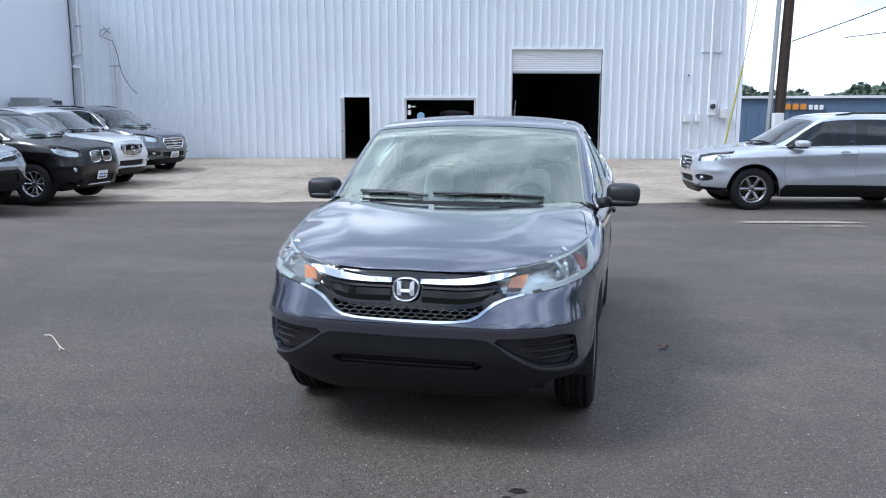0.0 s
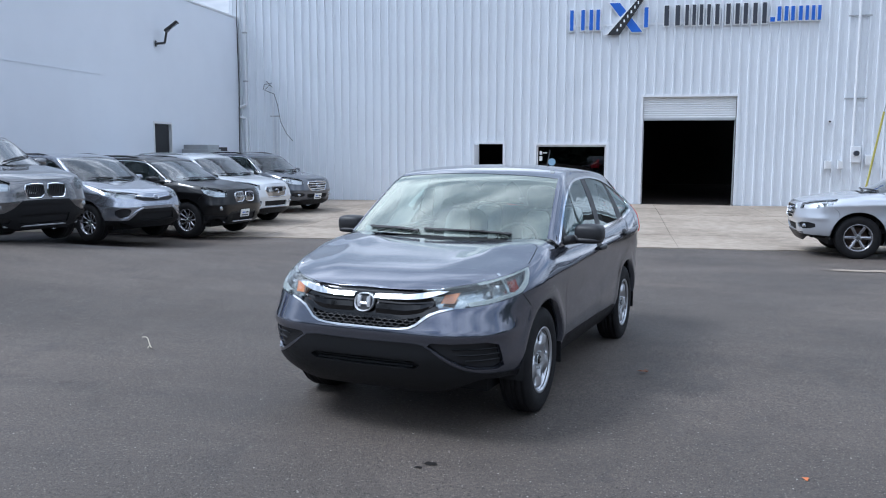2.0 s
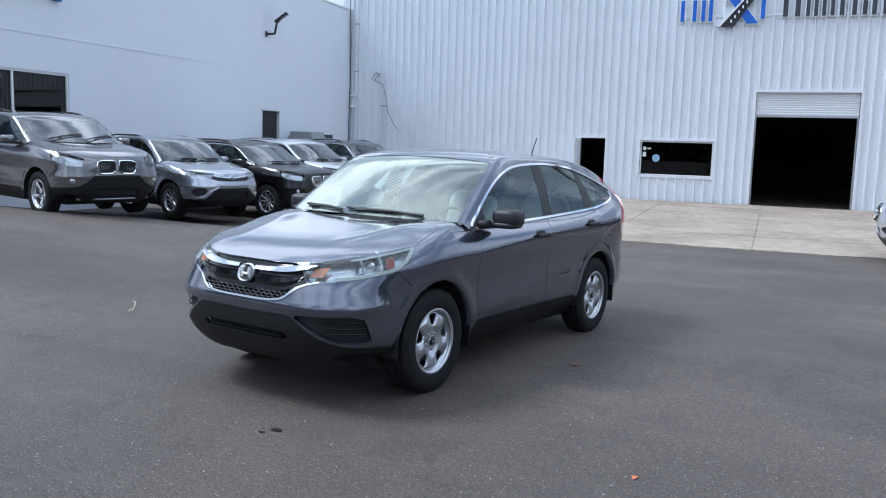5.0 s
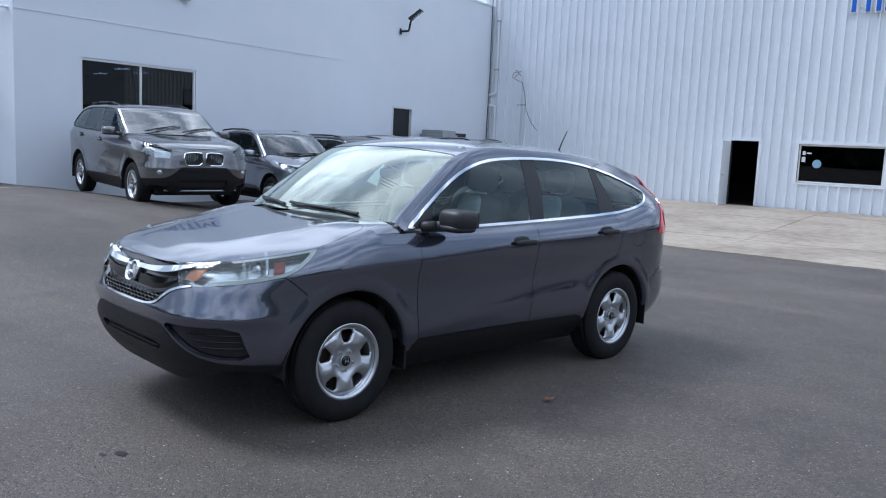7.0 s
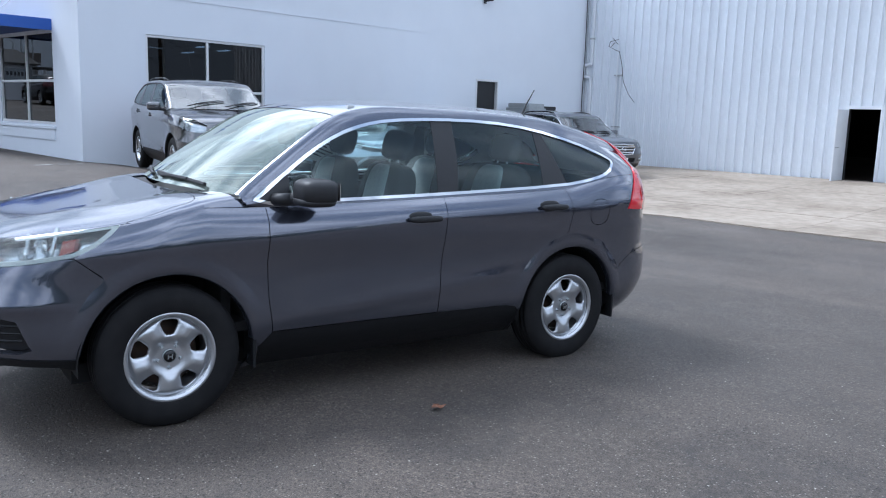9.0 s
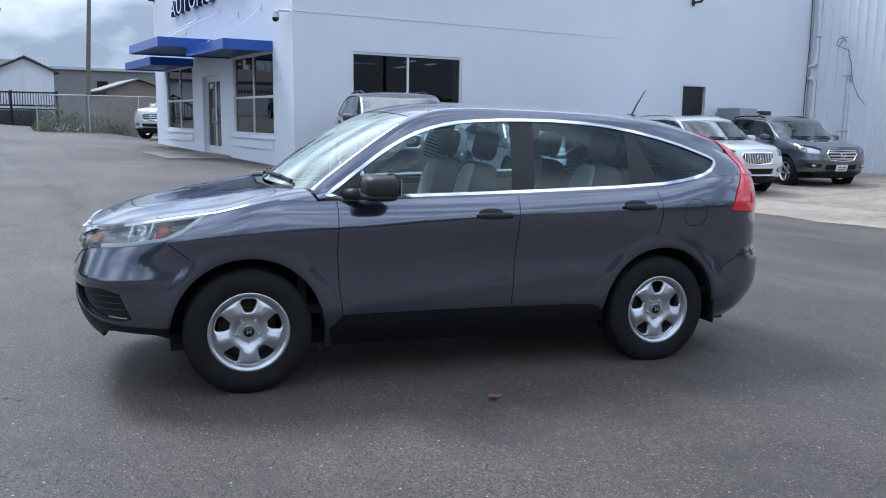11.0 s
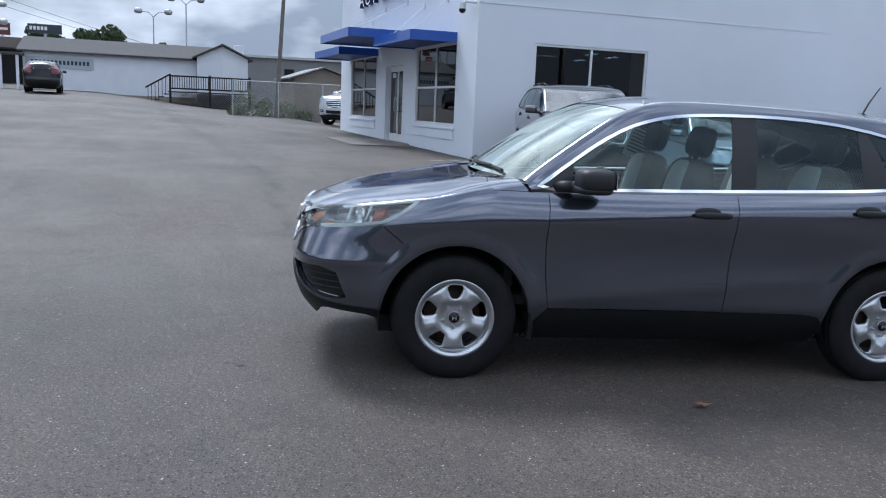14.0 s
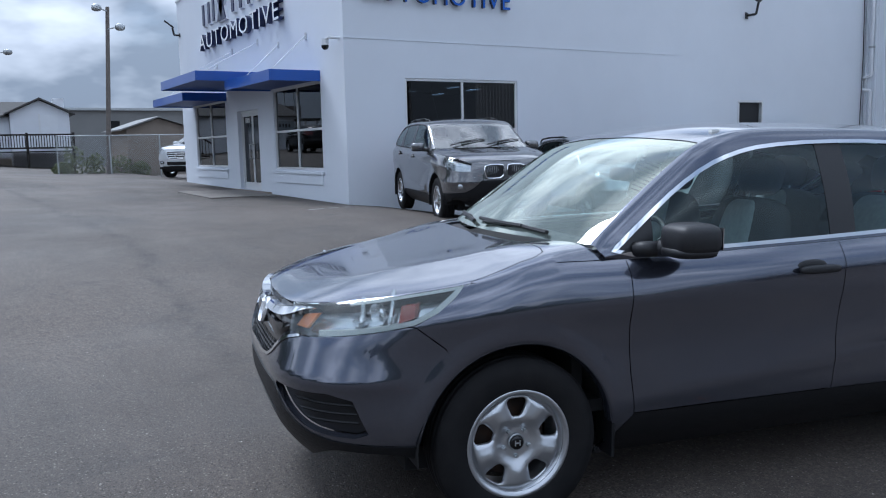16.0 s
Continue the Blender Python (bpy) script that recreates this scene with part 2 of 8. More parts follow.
M_REFLECTOR_PALE = mat("pale_lamp_reflector", (0.72, 0.74, 0.77), 0.4, 0.5, vary=0.3, scale=30)
M_RUST = mat("rusted_iron", (0.055, 0.042, 0.037), 0.7, 0.3, vary=0.6, scale=20, color2=(0.11, 0.055, 0.03))
M_FROST = mat("frosted_lamp_edge", (0.38, 0.42, 0.42), 0.5, 0.0, 0.4, 0.1, vary=0.15, scale=30)
M_AMBER = mat("amber_lens", (0.19, 0.020, 0.010), 0.25, 0, 0.3)
M_TURN = mat("pale_amber_lamp", (0.58, 0.20, 0.06), 0.2, 0, 0.5, 0.5)
M_REDLENS = mat("red_lens", (0.72, 0.018, 0.03), 0.12, 0, 0.5, 1.0, vary=0.25, scale=20)
M_REDDARK = mat("dark_red_lens", (0.14, 0.008, 0.012), 0.15, 0, 0.5, 1.0, vary=0.25, scale=20)
M_FABRIC = mat("grey_seat_fabric", (0.42, 0.44, 0.44), 0.9, vary=0.4, scale=40, bump=0.3, bump_scale=500)
M_FABRIC_D = mat("dark_seat_fabric", (0.06, 0.06, 0.065), 0.9, vary=0.4, scale=40, bump=0.3, bump_scale=500)
M_WHITE = mat("white_paint", (0.78, 0.78, 0.78), 0.5, vary=0.15, scale=3)
M_PAPER = mat("white_paper", (0.75, 0.76, 0.74), 0.8, vary=0.1, scale=8)
M_INK = mat("ink", (0.06, 0.07, 0.10), 0.8)
M_BLUE = mat("blue_sign_face", (0.012, 0.11, 0.52), 0.35, vary=0.15, scale=2)
M_SIGNDARK = mat("dark_sign_face", (0.03, 0.035, 0.05), 0.4)
M_ALU = mat("white_aluminium_frame", (0.72, 0.73, 0.74), 0.4, 0.2, vary=0.1, scale=3)

# ---- ground ----


def ground(x, y):
    """Height of the lot: level round the car, rising to the office and the far street."""
    rise = 0.44 * smooth(3.0, 8.2, -x) * (1 - smooth(9.6, 14.5, y))
    dip = -(0.032 * smooth(4.7, 8.0, y) + 0.118 * smooth(8.5, 15.0, y)) * (1 - smooth(18.0, 27.0, y))
    d = max(0.0, -13.0 - x)
    far = min(d, 60.0) * (0.012 + 0.019 * (1 - smooth(-1.0, 9.0, y)))
    fall = -0.5 * smooth(30.0, 55.0, y) * smooth(9.0, 16.0, x)
    return rise + dip + far + fall


def graded(lo, hi, step, far):
    v, out = lo, []
    while v <= hi + 1e-6:
        out.append(round(v, 3))
        v += step
    s, a, b = step, lo, hi
    pre, post = [], []
    while b < far:
        s *= 1.35
        a -= s
        b += s
        pre.append(a)
        post.append(b)
    return pre[::-1] + out + post


def asphalt_material():
    m = bpy.data.materials.new("asphalt")
    m.use_nodes = True
    nt = m.node_tree
    L = nt.links.new
    b = nt.nodes["Principled BSDF"]
    tc = nt.nodes.new("ShaderNodeTexCoord")

    def noise_node(scale, detail=5, rough=0.6, vec=None, dist=0.0):
        n = nt.nodes.new("ShaderNodeTexNoise")
        n.inputs["Scale"].default_value = scale
        n.inputs["Detail"].default_value = detail
        n.inputs["Roughness"].default_value = rough
        n.inputs["Distortion"].default_value = dist
        L(vec or tc.outputs["Object"], n.inputs["Vector"])
        return n.outputs["Fac"]

    def rng(v, a, b_, c=0.0, d=1.0):
        r = nt.nodes.new("ShaderNodeMapRange")
        r.inputs["From Min"].default_value, r.inputs["From Max"].default_value = a, b_
        r.inputs["To Min"].default_value, r.inputs["To Max"].default_value = c, d
        L(v, r.inputs["Value"])
        return r.outputs["Result"]

    def mixc(fac, c1, c2, mode='MIX'):
        x = nt.nodes.new("ShaderNodeMixRGB")
        x.blend_type = mode
        for i, c in (("Color1", c1), ("Color2", c2)):
            if isinstance(c, tuple):
                x.inputs[i].default_value = (*c, 1)
            else:
                L(c, x.inputs[i])
        if isinstance(fac, float):
            x.inputs["Fac"].default_value = fac
        else:
            L(fac, x.inputs["Fac"])
        return x.outputs["Color"]

    # broad worn patches and streaks drawn out along the traffic
    st = nt.nodes.new("ShaderNodeMapping")
    st.inputs["Scale"].default_value = (0.16, 0.75, 1.0)
    st.inputs["Rotation"].default_value = (0, 0, radians(12))
    L(tc.outputs["Object"], st.inputs["Vector"])
    col = mixc(rng(noise_node(0.22, 4), 0.36, 0.64), (0.060, 0.050, 0.042), (0.104, 0.086, 0.072))
    col = mixc(rng(noise_node(1.0, 5, vec=st.outputs["Vector"]), 0.48, 0.66, 0, 0.7), col, (0.124, 0.102, 0.086))
    col = mixc(rng(noise_node(0.9, 6, 0.65, dist=1.2), 0.56, 0.74, 0, 0.6), col, (0.043, 0.037, 0.033))
    col = mixc(rng(noise_node(2.6, 6, 0.7, dist=0.6), 0.52, 0.72, 0, 0.4), col, (0.046, 0.039, 0.034))
    # the rough old joint between two pours, running from the car's nose to the office
    xyz = nt.nodes.new("ShaderNodeSeparateXYZ")
    L(tc.outputs["Object"], xyz.inputs["Vector"])

    def calc(op, a, b_=None, clamp=False):
        n = nt.nodes.new("ShaderNodeMath")
        n.operation = op
        n.use_clamp = clamp
        for k, v in enumerate((a, b_)):
            if v is None:
                continue
            if isinstance(v, float):
                n.inputs[k].default_value = v
            else:
                L(v, n.inputs[k])
        return n.outputs["Value"]
    joint = calc('ADD', rng(xyz.outputs["X"], -1.5, -7.0, 4.5, 4.77), rng(xyz.outputs["X"], -12.0, -31.0, 0.0, -0.8))
    wob = calc('MULTIPLY', calc('SUBTRACT', noise_node(1.6, 4, 0.6), 0.5), 0.5)
    dist = calc('ABSOLUTE', calc('ADD', calc('SUBTRACT', xyz.outputs["Y"], joint), wob))
    band = calc('MULTIPLY', rng(dist, 0.0, 0.16, 1.0, 0.0), rng(xyz.outputs["X"], -0.4, -1.2, 0.0, 1.0))
    band = calc('MULTIPLY', band, rng(noise_node(2.2, 6, 0.75, dist=0.8), 0.40, 0.58))
    col = mixc(calc('MULTIPLY', band, 0.75), col, (0.036, 0.031, 0.028))
    # grain of the tar and stone
    col = mixc(rng(noise_node(120.0, 2, 0.7), 0.36, 0.62, 0, 0.9), col, (0.30, 0.29, 0.28), 'MULTIPLY')
    col = mixc(rng(noise_node(38.0, 5, 0.8), 0.44, 0.62, 0, 0.9), col, (1.95, 1.90, 1.86), 'MULTIPLY')
    # pale stone chips in the tar
    vo = nt.nodes.new("ShaderNodeTexVoronoi")
    vo.inputs["Scale"].default_value = 66.0
    L(tc.outputs["Object"], vo.inputs["Vector"])
    chips = rng(vo.outputs["Distance"], 0.16, 0.36, 1.0, 0.0)
    sep = nt.nodes.new("ShaderNodeSeparateColor")
    L(vo.outputs["Color"], sep.inputs["Color"])
    pick = rng(sep.outputs["Red"], 0.76, 0.90)
    mu = nt.nodes.new("ShaderNodeMath")
    mu.operation = 'MULTIPLY'
    L(chips, mu.inputs[0])
    L(pick, mu.inputs[1])
    col = mixc(mu.outputs["Value"], col, (0.27, 0.245, 0.22))
    # open pits between the stones
    vp = nt.nodes.new("ShaderNodeTexVoronoi")
    vp.inputs["Scale"].default_value = 52.0
    L(tc.outputs["Object"], vp.inputs["Vector"])
    sp = nt.nodes.new("ShaderNodeSeparateColor")
    L(vp.outputs["Color"], sp.inputs["Color"])
    pit = calc('MULTIPLY', rng(vp.outputs["Distance"], 0.18, 0.42, 1.0, 0.0), rng(sp.outputs["Blue"], 0.62, 0.80))
    col = mixc(calc('MULTIPLY', pit, 0.75), col, (0.014, 0.012, 0.011))
    # bright specks of grit, far apart
    vg = nt.nodes.new("ShaderNodeTexVoronoi")
    vg.inputs["Scale"].default_value = 15.0
    L(tc.outputs["Object"], vg.inputs["Vector"])
    sg = nt.nodes.new("ShaderNodeSeparateColor")
    L(vg.outputs["Color"], sg.inputs["Color"])
    mg = nt.nodes.new("ShaderNodeMath")
    mg.operation = 'MULTIPLY'
    L(rng(vg.outputs["Distance"], 0.05, 0.10, 1.0, 0.0), mg.inputs[0])
    L(rng(sg.outputs["Green"], 0.66, 0.80), mg.inputs[1])
    col = mixc(mg.outputs["Value"], col, (0.50, 0.47, 0.43))
    # hairline cracks and old seams
    def seam(scale, width, fac, col):
        n = noise_node(scale, 6, 0.62)
        s_ = nt.nodes.new("ShaderNodeMath")
        s_.operation = 'SUBTRACT'
        L(n, s_.inputs[0])
        s_.inputs[1].default_value = 0.5
        a_ = nt.nodes.new("ShaderNodeMath")
        a_.operation = 'ABSOLUTE'
        L(s_.outputs["Value"], a_.inputs[0])
        m_ = nt.nodes.new("ShaderNodeMath")
        m_.operation = 'MULTIPLY'
        L(rng(a_.outputs["Value"], 0.0, width, fac, 0.0), m_.inputs[0])
        L(rng(noise_node(scale * 1.7, 2), 0.47, 0.56), m_.inputs[1])
        return mixc(m_.outputs["Value"], col, (0.028, 0.026, 0.026))
    col = seam(0.17, 0.003, 0.45, col)
    col = seam(0.11, 0.010, 0.35, col)
    L(col, b.inputs["Base Color"])
    L(rng(noise_node(0.5, 4), 0.3, 0.7, 0.60, 0.76), b.inputs["Roughness"])
    b.inputs["Specular IOR Level"].default_value = 0.5
    bp = nt.nodes.new("ShaderNodeBump")
    bp.inputs["Strength"].default_value = 0.8
    bp.inputs["Distance"].default_value = 0.006
    ad = nt.nodes.new("ShaderNodeMath")
    ad.operation = 'ADD'
    L(noise_node(160.0, 3, 0.7), ad.inputs[0])
    L(calc('SUBTRACT', mu.outputs["Value"], calc('ADD', pit, calc('MULTIPLY', band, 2.0))), ad.inputs[1])
    L(ad.outputs["Value"], bp.inputs["Height"])
    L(bp.outputs["Normal"], b.inputs["Normal"])
    return m


M_ASPHALT = asphalt_material()
M_CONCRETE = mat("weathered_concrete", (0.35, 0.295, 0.235), 0.85, vary=0.5, scale=5.0, color2=(0.17, 0.135, 0.10), big=0.6, big_scale=0.45, bump=0.3, bump_scale=50)
M_STUCCO = mat("white_stucco", (0.71, 0.745, 0.80), 0.75, vary=0.14, scale=1.2, color2=(0.57, 0.60, 0.655), big=0.12, big_scale=0.25, bump=0.12, bump_scale=90)
M_METALWALL = mat("white_ribbed_metal", (0.715, 0.75, 0.795), 0.42, 0.0, 0.5, vary=0.2, scale=0.9, color2=(0.60, 0.625, 0.66), big=0.18, big_scale=0.3)
M_DOORWHITE = mat("white_door_paint", (0.74, 0.76, 0.79), 0.5, vary=0.12, scale=3)
M_SHUTTER = mat("white_shutter_slats", (0.70, 0.72, 0.74), 0.45, vary=0.1, scale=3)
# near-black on purpose: shade of the unlit rooms is in these colours
M_ROOMDARK = mat("room_wall_dark_for_shade", (0.035, 0.035, 0.037), 0.9, vary=0.4, scale=2)
M_ROOMFLOOR = mat("room_floor_dark_for_shade", (0.05, 0.047, 0.043), 0.8, vary=0.4, scale=2)
M_PANE = glass("building_pane", (0.10, 0.12, 0.14), 1.5, boost=0.85)
M_BLUEAWN = mat("blue_awning_metal", (0.015, 0.085, 0.40), 0.35, vary=0.12, scale=2, coat=0.2)
M_ROD = mat("painted_steel_rod", (0.6, 0.62, 0.65), 0.5, 0.3)

xs = graded(-62.0, 32.0, 1.0, 2500.0)
ys = graded(-22.0, 62.0, 1.0, 2500.0)
gb = grid_mesh([[(x, y, ground(x, y)) for x in xs] for y in ys])
tagged(part("ground", gb, M_ASPHALT, smooth_faces=True), "worn dark grey asphalt lot with pale chips and stains", "asphalt", kind="structure")

# concrete apron before the warehouse: poured slabs with open joints
apron = tagged(new("pavement"), "weathered tan concrete apron before the warehouse", "concrete", kind="structure")
ap_rng = random.Random(4)
ap_x = [-12.6 + 3.05 * i for i in range(13)]
ap_y = [16.35, 19.0, 21.6, 24.2, 26.5, 28.70]
for i in range(len(ap_x) - 1):
    for j in range(len(ap_y) - 1):
        bm = bmesh.new()
        x0, x1, y0, y1 = ap_x[i] + 0.005, ap_x[i + 1] - 0.005, ap_y[j] + 0.005, ap_y[j + 1] - 0.005
        lift = 0.014 + ap_rng.uniform(0, 0.01)
        n = 4
        top = []
        for b in range(n + 1):
            row = []
            for a in range(n + 1):
                x, y = x0 + (x1 - x0) * a / n, y0 + (y1 - y0) * b / n
                if j == 0 and b == 0:
                    y += ap_rng.uniform(-0.12, 0.12)
                row.append(bm.verts.new((x, y, ground(x, y) + lift)))
            top.append(row)
        for b in range(n):
            for a in range(n):
                bm.faces.new((top[b][a], top[b][a + 1], top[b + 1][a + 1], top[b + 1][a]))
        es = [e for e in bm.edges if e.is_boundary]
        r = bmesh.ops.extrude_edge_only(bm, edges=es)
        for v in r["geom"]:
            if isinstance(v, bmesh.types.BMVert):
                v.co.z -= 0.06
        part("slab", bm, M_CONCRETE, apron)

# ---- walls with openings ----


def wall(name, axis, at, back, lo, hi, z0, z1, holes, material, label, parent=None):
    """A thick wall in the plane axis = at, reaching to back; holes are (a, b, bottom, top) and go right through."""
    us = sorted({lo, hi, *[h[0] for h in holes], *[h[1] for h in holes]})
    zs = sorted({z0, z1, *[h[2] for h in holes], *[h[3] for h in holes]})
    solid = [[not any(h[0] <= (us[i] + us[i + 1]) / 2 <= h[1] and h[2] <= (zs[k] + zs[k + 1]) / 2 <= h[3] for h in holes)
              for k in range(len(zs) - 1)] for i in range(len(us) - 1)]
    bm = bmesh.new()

    def p(u, d, z):
        return bm.verts.new((d, u, z) if axis == "x" else (u, d, z))

    def ok(i, k):
        return 0 <= i < len(us) - 1 and 0 <= k < len(zs) - 1 and solid[i][k]
    for i in range(len(us) - 1):
        for k in range(len(zs) - 1):
            if not solid[i][k]:
                continue
            u0, u1, a, b = us[i], us[i + 1], zs[k], zs[k + 1]
            for d in (at, back):
                bm.faces.new([p(u0, d, a), p(u1, d, a), p(u1, d, b), p(u0, d, b)])
            for di, dk, q in ((-1, 0, (u0, u0, a, b)), (1, 0, (u1, u1, a, b)), (0, -1, (u0, u1, a, a)), (0, 1, (u0, u1, b, b))):
                if not ok(i + di, k + dk):
                    if di:
                        bm.faces.new([p(q[0], at, a), p(q[0], back, a), p(q[0], back, b), p(q[0], at, b)])
                    else:
                        bm.faces.new([p(u0, at, q[2]), p(u1, at, q[2]), p(u1, back, q[2]), p(u0, back, q[2])])
    bmesh.ops.remove_doubles(bm, verts=bm.verts, dist=1e-4)
    bmesh.ops.recalc_face_normals(bm, faces=bm.faces)
    return tagged(part(name, bm, material, parent), label, "wall", kind="structure")


OX, OY, WY, OTOP = -12.73, 10.25, 28.79, 6.74
HOLE_SIDEWIN = (11.70, 14.77, 1.02, 3.08)
HOLE_SIDEDOOR = (22.67, 23.77, 0.40, 2.71)
wall("wall_office_side", "x", OX, OX - 0.3, OY, WY - 0.06, -0.5, OTOP, [HOLE_SIDEWIN, HOLE_SIDEDOOR], M_STUCCO, "white painted stucco office wall with a hairline crack")
HOLE_W1, HOLE_DOOR, HOLE_W2 = (-24.85, -21.40, 1.08, 3.10), (-20.25, -18.42, 0.45, 2.70), (-17.18, -14.05, 1.08, 3.10)
wall("wall_office_front", "y", OY, OY + 0.3, -26.5, OX - 0.301, -0.3, OTOP, [HOLE_W1, HOLE_DOOR, HOLE_W2], M_STUCCO, "white painted stucco office front")
wall("wall_office_far", "x", -26.5, -26.2, OY + 0.301, WY + 4, -0.3, OTOP, [], M_STUCCO, "white painted stucco office wall")
wall("wall_office_back", "y", WY + 4.3, WY + 4.0, -26.5, OX - 0.301, -0.3, OTOP, [], M_STUCCO, "white painted stucco office wall")
tagged(part("roof", box(-26.15, OX - 0.31, OY + 0.31, WY + 3.9, OTOP - 0.55, OTOP - 0.35), M_ROOMDARK), "flat dark office roof", "roof", kind="structure")
cap = box(OX - 0.33, OX + 0.03, OY - 0.03, WY - 0.062, OTOP + 0.002, OTOP + 0.07, 0.008)
tagged(part("trim", cap, M_ALU), "white metal parapet cap", "trim", kind="structure")
cap = box(-26.53, OX - 0.332, OY - 0.03, OY + 0.33, OTOP + 0.002, OTOP + 0.07, 0.008)
tagged(part("trim", cap, M_ALU), "white metal parapet cap", "trim", kind="structure")
# the thin drip line along the side and the front
part("trim", box(OX, OX + 0.012, OY + 0.0, 20.2, 3.885, 3.90), M_STUCCO)["kind"] = "structure"
# office rooms, their shade put into the near-black surfaces
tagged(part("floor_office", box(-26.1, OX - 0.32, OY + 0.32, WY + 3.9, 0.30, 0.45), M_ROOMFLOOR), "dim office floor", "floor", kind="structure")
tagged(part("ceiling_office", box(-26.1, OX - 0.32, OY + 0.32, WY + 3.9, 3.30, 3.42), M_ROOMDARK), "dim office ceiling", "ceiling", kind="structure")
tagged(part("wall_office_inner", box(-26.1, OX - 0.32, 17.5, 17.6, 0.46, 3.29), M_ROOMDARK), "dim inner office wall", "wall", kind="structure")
M_TUBE = bpy.data.materials.new("lit_tube")
M_TUBE.use_nodes = True
M_TUBE.node_tree.nodes["Principled BSDF"].inputs["Emission Color"].default_value = (1, 0.97, 0.9, 1)
M_TUBE.node_tree.nodes["Principled BSDF"].inputs["Emission Strength"].default_value = 1.6
for x, y in ((-15.0, 12.2), (-15.0, 14.6), (-18.5, 12.2), (-18.5, 14.6), (-22.0, 13.0)):
    lt = thing("ceiling_light", "lit fluorescent strip under the office ceiling", "light", "office strip lights")
    part("housing", box(x - 0.08, x + 0.08, y - 0.62, y + 0.62, 3.24, 3.298), M_ALU, lt)
    part("tube", box(x - 0.05, x + 0.05, y - 0.6, y + 0.6, 3.215, 3.237), M_TUBE, lt)


def window(name, axis, at, inward, a, b, z0, z1, us, zs, label, bar=0.055):
    """A framed window: outer frame, mullions at us and zs, and a pane in each field. inward: +1 or -1 into the building."""
    w = tagged(new(name), label, "window", kind="structure")

    def bx(u0, u1, d0, d1, k0, k1, bev=0.004):
        lo, hi = sorted((at + inward * d0, at + inward * d1))
        return box(lo, hi, u0, u1, k0, k1, bev) if axis == "x" else box(u0, u1, lo, hi, k0, k1, bev)
    g = 0.004
    for nm, q in (("window_frame", (a + g, b - g, z1 - bar, z1 - g)), ("window_frame", (a + g, b - g, z0 + g, z0 + bar)),
                  ("window_frame", (a + g, a + bar, z0 + bar, z1 - bar)), ("window_frame", (b - bar, b - g, z0 + bar, z1 - bar))):
        part(nm, bx(q[0], q[1], 0.02, 0.11, q[2], q[3]), M_ALU, w)
    cu = [a + bar] + list(us) + [b - bar]
    cz = [z0 + bar] + list(zs) + [z1 - bar]
    for u in us:
        part("mullion", bx(u - bar / 2, u + bar / 2, 0.025, 0.105, z0 + bar, z1 - bar), M_ALU, w)
    for i in range(len(cu) - 1):
        u0 = cu[i] + (bar / 2 if i else 0)
        u1 = cu[i + 1] - (bar / 2 if i < len(cu) - 2 else 0)
        for z in zs:
            part("transom", bx(u0, u1, 0.027, 0.103, z - bar / 2, z + bar / 2), M_ALU, w)
        for k in range(len(cz) - 1):
            k0 = cz[k] + (bar / 2 if k else 0)
            k1 = cz[k + 1] - (bar / 2 if k < len(cz) - 2 else 0)
            part("pane", bx(u0 + 0.002, u1 - 0.002, 0.060, 0.066, k0 + 0.002, k1 - 0.002, 0), M_PANE, w).visible_shadow = False
    return w


window("window_1", "x", OX, -1, *HOLE_SIDEWIN, [13.22], [1.93], "dark tinted two-bay window in a white frame")
window("window_2", "y", OY, 1, *HOLE_W1, [-23.1], [2.03], "dark tinted four-pane shop window in a white frame")
window("window_3", "y", OY, 1, *HOLE_W2, [-15.6], [2.03], "dark tinted four-pane shop window in a white frame")
for a, b in ((HOLE_W1[0], HOLE_W1[1]), (HOLE_W2[0], HOLE_W2[1])):
    tagged(part("trim", box(a - 0.05, b + 0.05, OY - 0.06, OY - 0.002, 0.98, 1.05, 0.01), M_STUCCO), "white painted ledge under the shop window", "trim", kind="structure")
    tagged(part("trim", box(a, b, OY - 0.03, OY - 0.002, 0.74, 0.975, 0.008), M_STUCCO), "white painted panel under the shop window", "trim", kind="structure")
# side door, dark
sd = tagged(new("door_1"), "dark closed side door in a white frame", "door", kind="structure")
part("door_leaf", box(OX - 0.14, OX - 0.09, HOLE_SIDEDOOR[0] + 0.06, HOLE_SIDEDOOR[1] - 0.06, 0.42, 2.64), mat("dark_door", (0.012, 0.013, 0.015), 0.5, vary=0.2, scale=4), sd)
for q in ((HOLE_SIDEDOOR[0] + 0.004, HOLE_SIDEDOOR[0] + 0.055, 0.42, 2.705), (HOLE_SIDEDOOR[1] - 0.055, HOLE_SIDEDOOR[1] - 0.004, 0.42, 2.705), (HOLE_SIDEDOOR[0] + 0.057, HOLE_SIDEDOOR[1] - 0.057, 2.645, 2.705)):
    part("door_frame", box(OX - 0.16, OX + 0.015, *q), M_ALU, sd)
